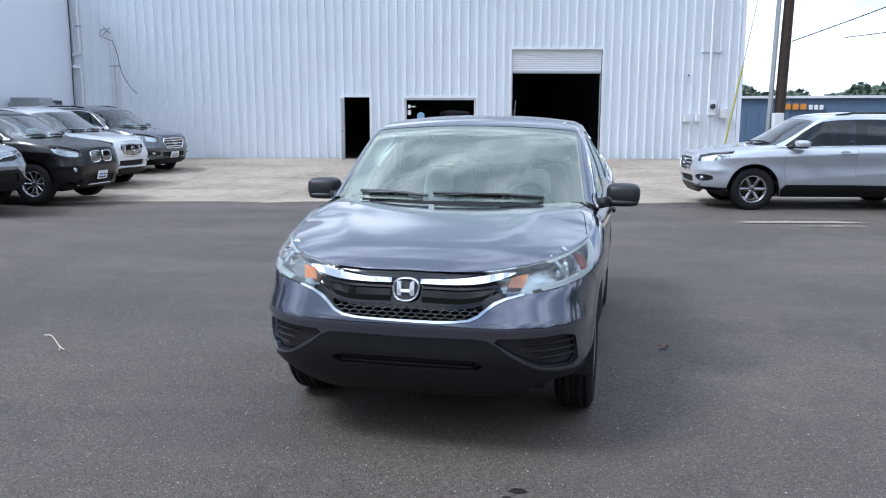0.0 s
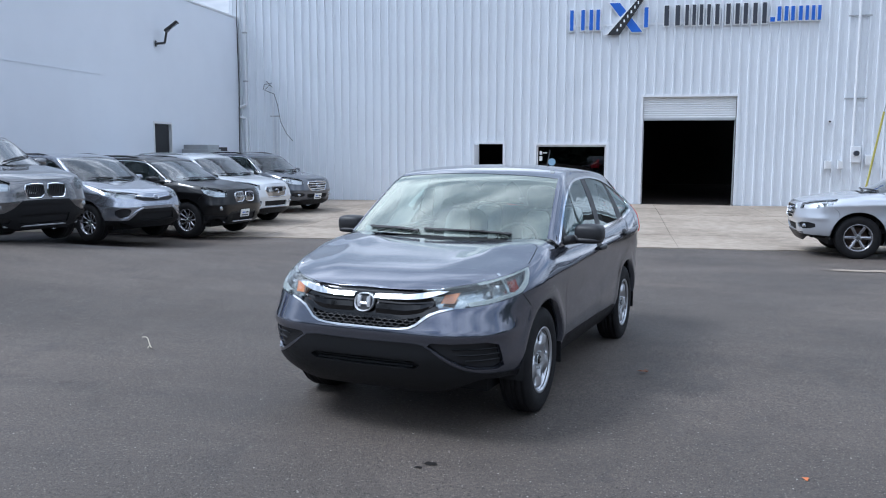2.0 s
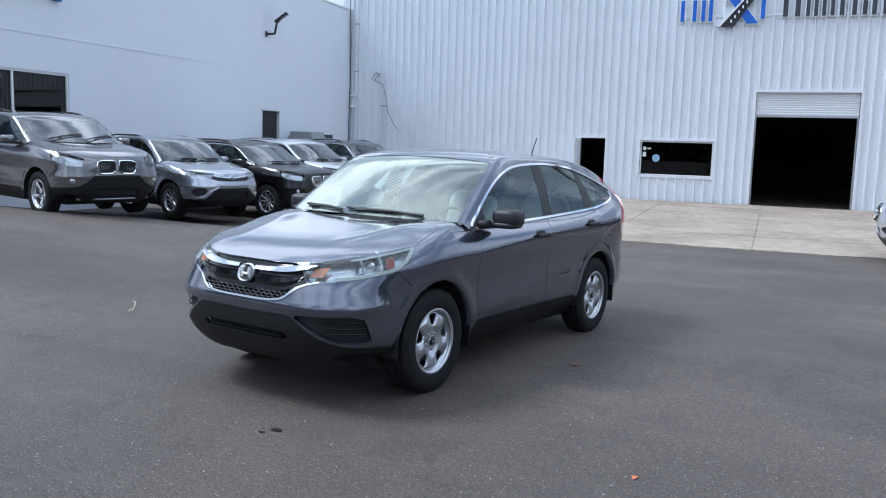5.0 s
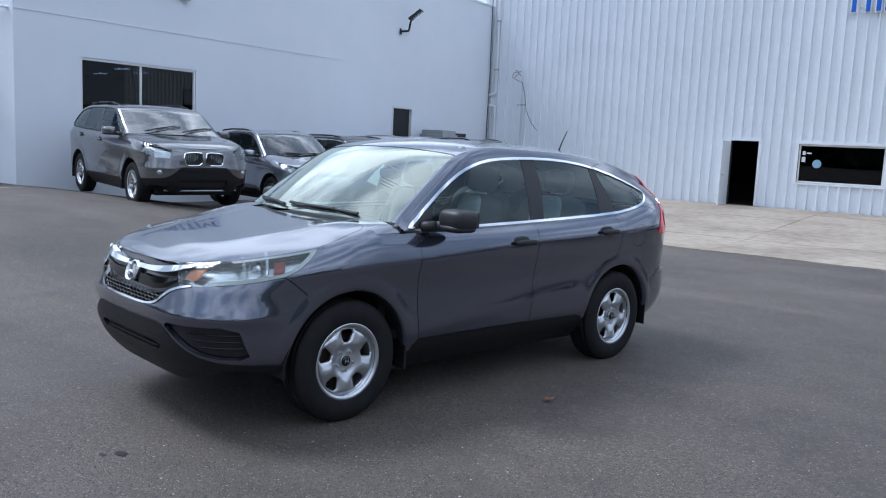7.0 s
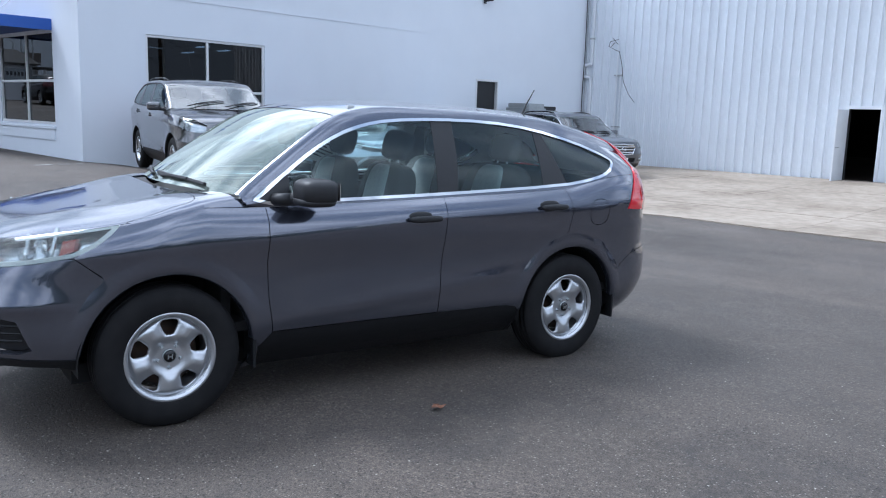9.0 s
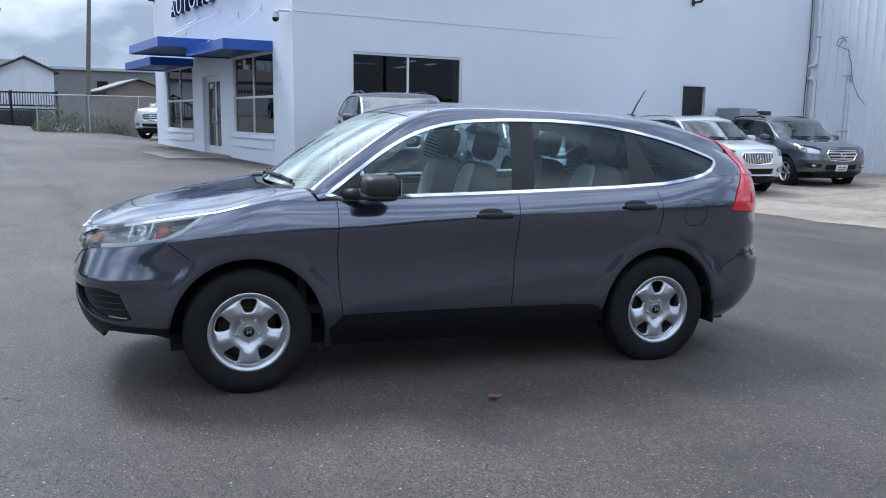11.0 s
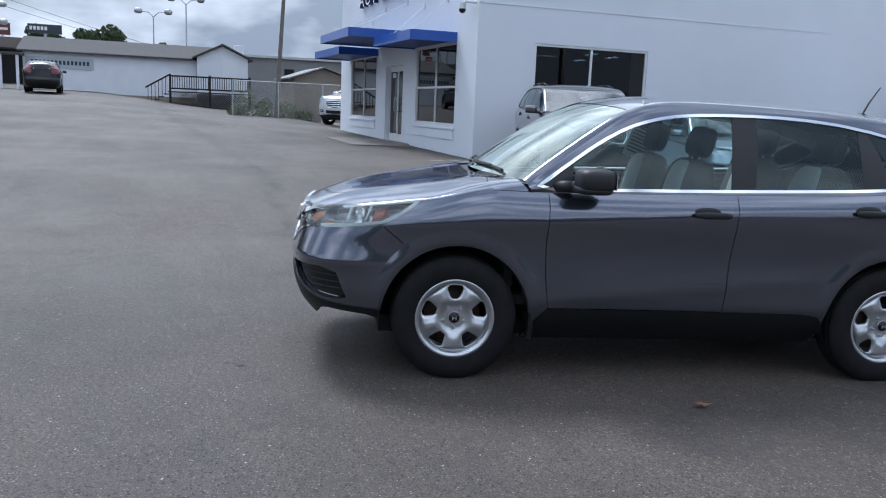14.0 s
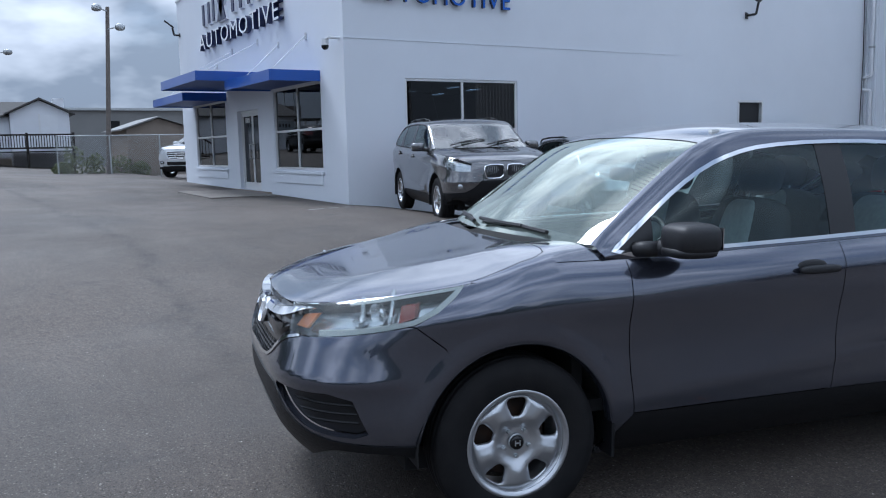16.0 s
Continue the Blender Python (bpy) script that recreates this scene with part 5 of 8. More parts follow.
    # lamps
    cut(shell, lamp, "xz", ALL_LOW, P_LAMP)
    cut(shell, tail, "xz", lambda f: f[face_reg] in (0, 2) and f.calc_center_median().y > 0.45, P_TAIL)
    return shell


CROSSOVER = dict(nose_x=nose_x, rim_z=rim_z, hood_z=hood_z, mid_z=mid_z, edge_y=edge_y)
# a squarer body: upright nose, level bonnet and belt, long flat roof and steep tail
SQUARE_BODY = dict(
    nose_x=pchip([(0.2, 2.03), (0.30, 2.12), (0.42, 2.185), (0.58, 2.215), (0.75, 2.215), (0.88, 2.200), (0.94, 2.165), (0.98, 2.10), (1.04, 1.98), (1.2, 1.85)]),
    rim_z=pchip([(2.25, 0.925), (2.15, 0.938), (2.05, 0.966), (1.80, 1.010), (1.51, 1.042), (1.16, 1.080), (0.92, 1.082), (0.4, 1.092), (-0.28, 1.104), (-1.22, 1.125), (-1.66, 1.140), (-2.3, 1.145)]),
    hood_z=pchip([(2.25, 0.93), (2.15, 0.958), (2.05, 0.992), (1.90, 1.030), (1.70, 1.058), (1.5, 1.078), (1.2, 1.112), (1.05, 1.128), (0.8, 1.15)]),
    mid_z=pchip([(1.12, 1.135), (0.85, 1.282), (0.60, 1.425), (0.42, 1.525), (0.28, 1.585), (0.05, 1.622), (-0.40, 1.643), (-1.10, 1.638), (-1.55, 1.610), (-1.80, 1.570), (-1.94, 1.515), (-2.04, 1.42), (-2.11, 1.32), (-2.17, 1.22), (-2.215, 1.165)]),
    edge_y=pchip([(1.12, 0.785), (0.72, 0.738), (0.40, 0.705), (0.10, 0.682), (-0.40, 0.668), (-1.20, 0.660), (-1.60, 0.650), (-1.90, 0.635), (-2.215, 0.60)]))
SQUARE_BELT = [(0.925, 1.086), (0.72, 1.225), (0.52, 1.372), (0.36, 1.472), (0.20, 1.526), (-0.2, 1.552), (-0.9, 1.548), (-1.35, 1.520), (-1.60, 1.470), (-1.72, 1.41), (-1.83, 1.30), (-1.86, 1.22), (-1.80, 1.170), (-1.22, 1.135), (-0.28, 1.114), (0.40, 1.100)]
SQUARE_LAMP = [(2.12, 0.918), (2.05, 0.948), (1.92, 0.985), (1.76, 1.010), (1.63, 1.022), (1.66, 0.965), (1.74, 0.89), (1.86, 0.835), (2.0, 0.81), (2.12, 0.80), (2.16, 0.805), (2.14, 0.87)]
SQUARE_TAIL = [(-2.02, 1.13), (-2.4, 1.13), (-2.4, 0.85), (-2.06, 0.85)]
SHELLS = {"crossover": cut_shell(BELT, TAIL, LAMP)}


def use_body(kind):
    """Makes one set of body curves and its cut shell the present ones."""
    global nose_x, rim_z, hood_z, mid_z, edge_y, shell
    curves = SQUARE_BODY if kind == "square" else CROSSOVER
    nose_x, rim_z, hood_z, mid_z, edge_y = (curves[k] for k in ("nose_x", "rim_z", "hood_z", "mid_z", "edge_y"))
    if kind not in SHELLS:
        SHELLS[kind] = cut_shell(SQUARE_BELT, SQUARE_TAIL, SQUARE_LAMP)
    shell = SHELLS[kind]


use_body("crossover")


def front_faces(f):
    return f[face_reg] == 0 and f.calc_center_median().x > 1.55 and f[face_lay] in (P_BUMPER, P_FENDER, P_TRIM, P_FOG, P_GRILLE, P_MESH, P_LOWCHROME)


class Panels:
    """Turns labelled faces of a shell into panel meshes with returned edges."""

    def __init__(self, bm, warp):
        self.bm, self.warp = bm, warp
        self.lay = bm.faces.layers.int["panel"]
        self.nl = bm.verts.layers.float_vector["base_normal"]

    def mesh(self, labels, sides, thick=0.016, gap=0.0022, offset=0.0, pick=None):
        """sides: 'L', 'R' or 'LR' (welded along the middle)."""
        faces = [f for f in self.bm.faces if f[self.lay] in labels and (pick is None or pick(f))]
        co, no, idx, polys = [], [], {}, []
        flip = {"L": (1,), "R": (-1,), "LR": (1, -1)}[sides]
        for s in flip:
            for f in faces:
                p = []
                for v in f.verts:
                    mid = abs(v.co.y) < 1e-4
                    key = (round(v.co.x, 5), round(v.co.y if not mid else 0.0, 5), round(v.co.z, 5), 0 if mid else s)
                    if key not in idx:
                        idx[key] = len(co)
                        n = Vector(v[self.nl])
                        if n.length < 0.5:
                            n = Vector(f.normal)
                        n.normalize()
                        if mid:
                            n.y = 0
                        c = v.co + n * offset
                        c, n = self.warp(c, n)
                        co.append(Vector((c.x, c.y * s, c.z)))
                        no.append(Vector((n.x, n.y * s, n.z)))
                    if not p or idx[key] != p[-1]:
                        p.append(idx[key])
                if len(p) > 2 and p[0] == p[-1]:
                    p.pop()
                if len(set(p)) < 3:
                    continue
                polys.append(p if s == 1 else p[::-1])
        if not polys:
            return None
        count = {}
        for k, p in enumerate(polys):
            for a, b in zip(p, p[1:] + p[:1]):
                e = (min(a, b), max(a, b))
                count.setdefault(e, []).append((k, a, b))
        rim = [v[0] for v in count.values() if len(v) == 1]
        move = {}
        for k, a, b in rim:
            cen = sum((co[i] for i in polys[k]), Vector()) / len(polys[k])
            e = (co[b] - co[a])
            if e.length < 1e-7:
                continue
            e.normalize()
            d = cen - (co[a] + co[b]) / 2
            d -= e * d.dot(e)
            if d.length > 1e-6:
                d.normalize()
                for i in (a, b):
                    move.setdefault(i, Vector())
                    move[i] = move[i] + d
        for i, d in move.items():
            if d.length > 1e-6:
                co[i] = co[i] + d.normalized() * gap
        loops = [[no[i] for i in p] for p in polys]
        if thick:
            low = {}
            for k, a, b in rim:
                for i in (a, b):
                    if i not in low:
                        low[i] = len(co)
                        co.append(co[i] - no[i] * thick)
                q = [b, a, low[a], low[b]]
                fn = (co[q[1]] - co[q[0]]).cross(co[q[2]] - co[q[1]])
                fn = fn.normalized() if fn.length > 1e-12 else Vector((0, 0, 1))
                polys.append(q)
                loops.append([fn] * 4)
        me = bpy.data.meshes.new("panel")
        me.from_pydata([tuple(c) for c in co], [], polys)
        me.polygons.foreach_set("use_smooth", [True] * len(me.polygons))
        flat = [tuple(n) for l in loops for n in l]
        if len(flat) == len(me.loops):
            me.normals_split_custom_set(flat)
        return me


def put(name, me, material, parent, label=""):
    if me is None:
        return None
    me.name = name
    me.materials.clear()
    me.materials.append(material)
    ob = new(name, me)
    ob.parent = parent
    if label:
        ob["label"] = label
    return ob


# ---- wheels ----


def tyre_mesh(R, w, rim):
    """A tyre of radius R and width w, centred on y = 0."""
    h = w / 2
    prof = [(rim - 0.012, -h * 0.72), (rim, -h * 0.86), (rim + 0.02, -h * 0.93), ((R + rim) / 2, -h), (R - 0.045, -h * 0.96), (R - 0.02, -h * 0.86), (R - 0.006, -h * 0.74)]
    tread = []
    for k in (-0.55, -0.12, 0.12, 0.55):
        g = h * 0.055
        tread += [(R, h * k - g - 0.002), (R - 0.009, h * k - g + 0.001), (R - 0.009, h * k + g - 0.001), (R, h * k + g + 0.002)]
    tread = [(r, o) for r, o in tread]
    prof = prof + tread + [(r, -o) for r, o in prof[::-1]]
    return lathe(prof, 60)


def spoke_face(rim, n, hub_r, depth, style):
    """The wheel's face: a dished disc with n windows between its spokes."""
    bm = bmesh.new()
    if style == "steel":
        rs = [0.0, 0.03, 0.055, 0.070, 0.084, 0.098, 0.108, 0.118, 0.130, 0.145, 0.158, 0.170, 0.179, 0.186, 0.193, 0.200, 0.206]
        lo, hi, wid = 0.107, 0.187, 0.235
    else:
        rs = [rim * t for t in (0.0, 0.12, 0.2, 0.27, 0.34, 0.42, 0.5, 0.6, 0.7, 0.8, 0.88, 0.93, 0.955)]
        lo, hi, wid = rim * 0.30, rim * 0.93, 0.30 if n <= 5 else 0.26
    sec = 2 * math.pi / n
    us = [-0.5, -0.42, -0.34, -0.27, -0.2, -0.12, 0, 0.12, 0.2, 0.27, 0.34, 0.42, 0.5]
    half = {}
    rings = []
    for r in rs:
        ring = []
        t = min(1.0, max(0.0, (r - lo) / (hi - lo)))
        if style == "steel":
            wd = wid * (0.70 + 0.30 * t) * (1 - (2 * abs(t - 0.5)) ** 5 * 0.42)
        else:
            wd = 0.5 - (0.5 - wid) * (1.35 - 0.55 * t) * (lo / max(r, lo)) ** 0.45
            wd = max(0.05, min(0.46, wd))
        for k in range(n):
            for u in us[:-1]:
                # stretch the middle part so that the window edge lies on a grid line
                s = u / 0.27 * wd if abs(u) <= 0.27 else (wd + (abs(u) - 0.27) / 0.23 * (0.5 - wd)) * (1 if u > 0 else -1)
                th = (k + s) * sec + math.pi / 2
                sp = smooth(wd * 0.98, 0.5, abs(s))
                if style == "steel":
                    y = 0.006 + 0.014 * smooth(0.066, 0.092, r) + 0.017 * sp * smooth(0.085, 0.125, r) * (1 - smooth(0.165, 0.200, r)) - 0.014 * smooth(0.175, 0.203, r)
                else:
                    y = -0.02 + 0.035 * smooth(0.1 * rim, 0.9 * rim, r) + 0.012 * sp
                ring.append((r * math.cos(th), y, r * math.sin(th)))
        rings.append(ring)
    vs = [[bm.verts.new(p) for p in ring] for ring in rings[1:]]
    c = bm.verts.new((0, rings[0][0][1], 0))
    m = len(vs[0])
    for i in range(m):
        bm.faces.new((c, vs[0][i], vs[0][(i + 1) % m]))
    for a in range(len(vs) - 1):
        rm = (rs[a + 1] + rs[a + 2]) / 2
        for i in range(m):
            u = us[i % 12]
            if lo <= rm <= hi and -0.271 < u < 0.269:
                continue
            bm.faces.new((vs[a][i], vs[a + 1][i], vs[a + 1][(i + 1) % m], vs[a][(i + 1) % m]))
    bmesh.ops.recalc_face_normals(bm, faces=bm.faces)
    es = [e for e in bm.edges if e.is_boundary]
    r = bmesh.ops.extrude_edge_only(bm, edges=es)
    for v in r["geom"]:
        if isinstance(v, bmesh.types.BMVert):
            v.co.y -= 0.018
            v.co *= 1.0
    return bm


WHEEL_CACHE = {}


def wheel(parent, m, R, w, rim, style, n, face_mat, hand):
    """tyre, rim, cap and nuts under one wheel part. hand: +1 when the face looks along +y."""
    key = (R, w, rim, style, n, face_mat.name)
    h = w / 2
    if key not in WHEEL_CACHE:
        me = {}
        for nm, bm, mt in (
            ("tyre", tyre_mesh(R, w, rim), M_RUBBER),
            ("rim", lathe([(rim - 0.018, -h * 0.75), (rim - 0.03, h * 0.30), (rim - 0.022, h * 0.55), (rim - 0.008, h * 0.74), (rim + 0.002, h * 0.82), (rim + 0.009, h * 0.86), (rim + 0.007, h * 0.90), (rim - 0.005, h * 0.88), (rim - 0.014, h * 0.78)], 60), face_mat),
            ("wheel_face", spoke_face(rim, n, 0.05, 0.03, style), face_mat),
            ("centre_cap", lathe([(0.0001, 0.012), (0.024, 0.012), (0.029, 0.008), (0.030, -0.01)], 24), M_GLOSSBLACK),
            ("cap_ring", lathe([(0.030, 0.0), (0.034, 0.004), (0.036, -0.004)], 24), M_STEEL),
            ("brake_disc", lathe([(0.02, 0.0), (rim - 0.055, 0.0), (rim - 0.055, -0.02), (0.02, -0.02)], 32), M_RUST),
        ):
            bmesh.ops.recalc_face_normals(bm, faces=bm.faces)
            d = bpy.data.meshes.new(nm)
            bm.to_mesh(d)
            bm.free()
            d.polygons.foreach_set("use_smooth", [True] * len(d.polygons))
            d.materials.append(mt)
            me[nm] = d
        bm = bmesh.new()
        add_tube(bm, (0, -0.01, 0), (0, 0.014, 0), 0.0095, 0.0075, 6)
        d = bpy.data.meshes.new("nut")
        bm.to_mesh(d)
        bm.free()
        d.materials.append(M_STEEL)
        me["nut"] = d
        bm = bmesh.new()
        for k in (-1, 1):
            add_box(bm, k * 0.010 - 0.0025, k * 0.010 + 0.0025, 0.0122, 0.0135, -0.012, 0.012)
        add_box(bm, -0.0072, 0.0072, 0.0122, 0.0132, -0.003, 0.003)
        d = bpy.data.meshes.new("emblem")
        bm.to_mesh(d)
        bm.free()
        d.materials.append(M_SILVER)
        me["emblem"] = d
        WHEEL_CACHE[key] = me
    me = WHEEL_CACHE[key]
    ty = share("wheel", me["tyre"], parent, m)
    ty["label"] = "black rubber tyre on a silver wheel"
    fo = h * 0.50
    share("rim", me["rim"], ty, Matrix.Identity(4))
    share("wheel_face", me["wheel_face"], ty, Matrix.Translation((0, fo, 0)))
    share("centre_cap", me["centre_cap"], ty, Matrix.Translation((0, fo + 0.014, 0)))
    share("cap_ring", me["cap_ring"], ty, Matrix.Translation((0, fo + 0.016, 0)))
    share("emblem", me["emblem"], ty, Matrix.Translation((0, fo + 0.0145, 0)))
    share("brake_disc", me["brake_disc"], ty, Matrix.Translation((0, -0.02, 0)))
    for k in range(5):
        a = 2 * math.pi * k / 5 + math.pi / 2 + math.pi / 5
        share("nut", me["nut"], ty, Matrix.Translation((0.057 * math.cos(a), fo + 0.012, 0.057 * math.sin(a))))
    return ty

# ---- car builder ----


def identity_warp(c, n):
    return c, n


def make_warp(wb, front, rear, width, height, hub, belt):
    """Stretches the shell to another car's wheelbase, overhangs, width and heights."""
    mx = pchip([(-2.32, -wb / 2 - rear), (AX_R - ARCH_R, -wb / 2 - ARCH_R * hub / HUB_Z), (AX_R, -wb / 2), (AX_R + ARCH_R, -wb / 2 + ARCH_R * hub / HUB_Z),
                (AX_F - ARCH_R, wb / 2 - ARCH_R * hub / HUB_Z), (AX_F, wb / 2), (AX_F + ARCH_R, wb / 2 + ARCH_R * hub / HUB_Z), (2.225, wb / 2 + front)])
    mz = pchip([(0.0, 0.0), (HUB_Z, hub), (HUB_Z + ARCH_R, hub + ARCH_R * hub / HUB_Z), (1.10, belt), (1.645, height)])
    sy = width / 1.82

    def warp(c, n):
        e = 1e-3
        dx, dz = (mx(c.x + e) - mx(c.x - e)) / (2 * e), (mz(c.z + e) - mz(c.z - e)) / (2 * e)
        m = Vector((n.x / max(dx, 0.2), n.y / sy, n.z / max(dz, 0.2)))
        return Vector((mx(c.x), c.y * sy, mz(c.z))), m.normalized()
    return warp


def front_x(y, z):
    """The nose's x at a place on the shell's front."""
    w = 0.905 + flank(z)
    nf = square(z)
    t = max(0.0, 1 - (abs(y) / w) ** nf)
    ridge = 0.020 * math.exp(-abs(z - 0.632) / (0.030 if z < 0.632 else 0.09))
    return XFC + (nose_x(z) - XFC) * t ** (1 / nf) + ridge * 0.97


def superbox(cx, cy, cz, a, b, c, e=0.45, seg=20, rings=12, m=None):
    """A rounded block (superellipsoid)."""
    bm = bmesh.new()

    def pw(v):
        return math.copysign(abs(v) ** e, v)
    rows = []
    for i in range(rings + 1):
        ph = -math.pi / 2 + math.pi * i / rings
        rows.append([(cx + a * pw(math.cos(ph)) * pw(math.cos(th)), cy + b * pw(math.cos(ph)) * pw(math.sin(th)), cz + c * pw(math.sin(ph)))
                     for th in [2 * math.pi * k / seg for k in range(seg)]])
    vs = [[bm.verts.new(p) for p in r] for r in rows]
    for i in range(rings):
        for k in range(seg):
            bm.faces.new((vs[i][k], vs[i][(k + 1) % seg], vs[i + 1][(k + 1) % seg], vs[i + 1][k]))
    bmesh.ops.remove_doubles(bm, verts=bm.verts, dist=1e-5)
    if m is not None:
        bmesh.ops.transform(bm, matrix=m, verts=bm.verts)
    return bm


def warped(bm, warp):
    for v in bm.verts:
        v.co = warp(v.co.copy(), Vector((0, 0, 1)))[0]
    return bm


def strip(points, half, depth, along, peak=0.0, bulge=0.006):
    """A raised strip along points on the nose: (y, z, half height) with the given depth."""
    bm = bmesh.new()
    rows = []
    for (y, z, h) in points:
        x = front_x(y, z)
        rows.append([(x - depth, y, z - h), (x + along, y, z - h * 0.9), (x + along + bulge, y, z + h * peak), (x + along, y, z + h * 0.9), (x - depth, y, z + h)])
    vs = [[bm.verts.new(p) for p in r] for r in rows]
    for a, b in zip(vs, vs[1:]):
        for i in range(4):
            bm.faces.new((a[i], a[i + 1], b[i + 1], b[i]))
    bm.faces.new(vs[0])
    bm.faces.new(vs[-1][::-1])
    bmesh.ops.recalc_face_normals(bm, faces=bm.faces)
    return bm


def outline_plate(poly, off, depth, grow=0.0):
    """A plate over a drawn outline (y, z) on the nose, bent to the nose's curve."""
    bm = bmesh.new()
    a = [bm.verts.new((front_x(y, z) + off, y, z)) for y, z in poly]
    b = [bm.verts.new((front_x(y, z) + off - depth, y, z)) for y, z in poly]
    bm.faces.new(a)
    n = len(poly)
    for i in range(n):
        bm.faces.new((a[i], b[i], b[(i + 1) % n], a[(i + 1) % n]))
    bmesh.ops.recalc_face_normals(bm, faces=bm.faces)
    return bm


def mirror_y(poly):
    return [(-y, z) for y, z in poly][::-1]


def frame_ring(poly, width, off, depth):
    """A ring along an outline (y, z) on the nose."""
    inn = inset(poly, width)
    bm = bmesh.new()
    n = len(poly)
    o = [bm.verts.new((front_x(y, z) + off - depth * 0.3, y, z)) for y, z in poly]
    mid = [bm.verts.new((front_x((a[0] + b[0]) / 2, (a[1] + b[1]) / 2) + off + 0.006, (a[0] + b[0]) / 2, (a[1] + b[1]) / 2)) for a, b in zip(poly, inn)]
    i_ = [bm.verts.new((front_x(y, z) + off - depth * 0.3, y, z)) for y, z in inn]
    ob = [bm.verts.new((front_x(y, z) + off - depth, y, z)) for y, z in poly]
    ib = [bm.verts.new((front_x(y, z) + off - depth, y, z)) for y, z in inn]
    for k in range(n):
        j = (k + 1) % n
        for p, q in ((ob, o), (o, mid), (mid, i_), (i_, ib)):
            bm.faces.new((p[k], p[j], q[j], q[k]))
    bmesh.ops.recalc_face_normals(bm, faces=bm.faces)
    return bm


def honeycomb(poly, r, off, depth, wide=1.0):
    """Open hexagonal mesh over an outline (y, z) on the nose."""
    bm = bmesh.new()
    lo_y, hi_y = min(p[0] for p in poly), max(p[0] for p in poly)
    lo_z, hi_z = min(p[1] for p in poly), max(p[1] for p in poly)
    row, z = 0, lo_z
    while z < hi_z + r:
        y = lo_y + (r * wide * 0.87 if row % 2 else 0)
        while y < hi_y + r:
            if inside((y, z), poly):
                cor = [(y + wide * r * math.cos(math.pi / 6 + k * math.pi / 3), z + r * 0.92 * math.sin(math.pi / 6 + k * math.pi / 3)) for k in range(6)]
                inn = [(y + (a - y) * 0.80, z + (b - z) * 0.80) for a, b in cor]
                A = [bm.verts.new((front_x(a, b) + off, a, b)) for a, b in cor]
                B = [bm.verts.new((front_x(a, b) + off - 0.002, a, b)) for a, b in inn]
                C = [bm.verts.new((front_x(a, b) + off - depth, a, b)) for a, b in inn]
                for k in range(6):
                    j = (k + 1) % 6
                    bm.faces.new((A[k], A[j], B[j], B[k]))
                    bm.faces.new((B[k], B[j], C[j], C[k]))
            y += r * wide * 1.74
        z += r * 1.42
        row += 1
    bmesh.ops.recalc_face_normals(bm, faces=bm.faces)
    return bm


def seat(parent, x, y, m_side, m_mid, warp, rear=False, w=0.25):
    """cushion, backrest and headrest with dark bolsters."""
    lean = -14
    c = part("seat_cushion", warped(superbox(x + 0.10, y, 0.66, 0.26, w, 0.10, 0.5), warp), m_side, parent, smooth_faces=True)
    bm = superbox(0, 0, 0.30, 0.09, w, 0.33, 0.5, m=pose(x - 0.14, y, 0.66, 0, lean, 0))
    part("seat_back", warped(bm, warp), m_side, parent, smooth_faces=True)
    bm = superbox(0.035, 0, 0.30, 0.075, w * 0.52, 0.31, 0.5, m=pose(x - 0.14, y, 0.66, 0, lean, 0))
    part("seat_insert", warped(bm, warp), m_mid, parent, smooth_faces=True)
    bm = superbox(0, 0, 0.74, 0.055, 0.13, 0.095, 0.55, m=pose(x - 0.14, y, 0.66, 0, lean, 0))
    part("headrest", warped(bm, warp), m_side, parent, smooth_faces=True)
    for k in (-0.05, 0.05):
        p = pose(x - 0.14, y + k, 0.66, 0, lean, 0)
        part("headrest_post", warped(tube([p @ Vector((0, 0, 0.58)), p @ Vector((0, 0, 0.70))], 0.006, 6), warp), M_STEEL, parent)


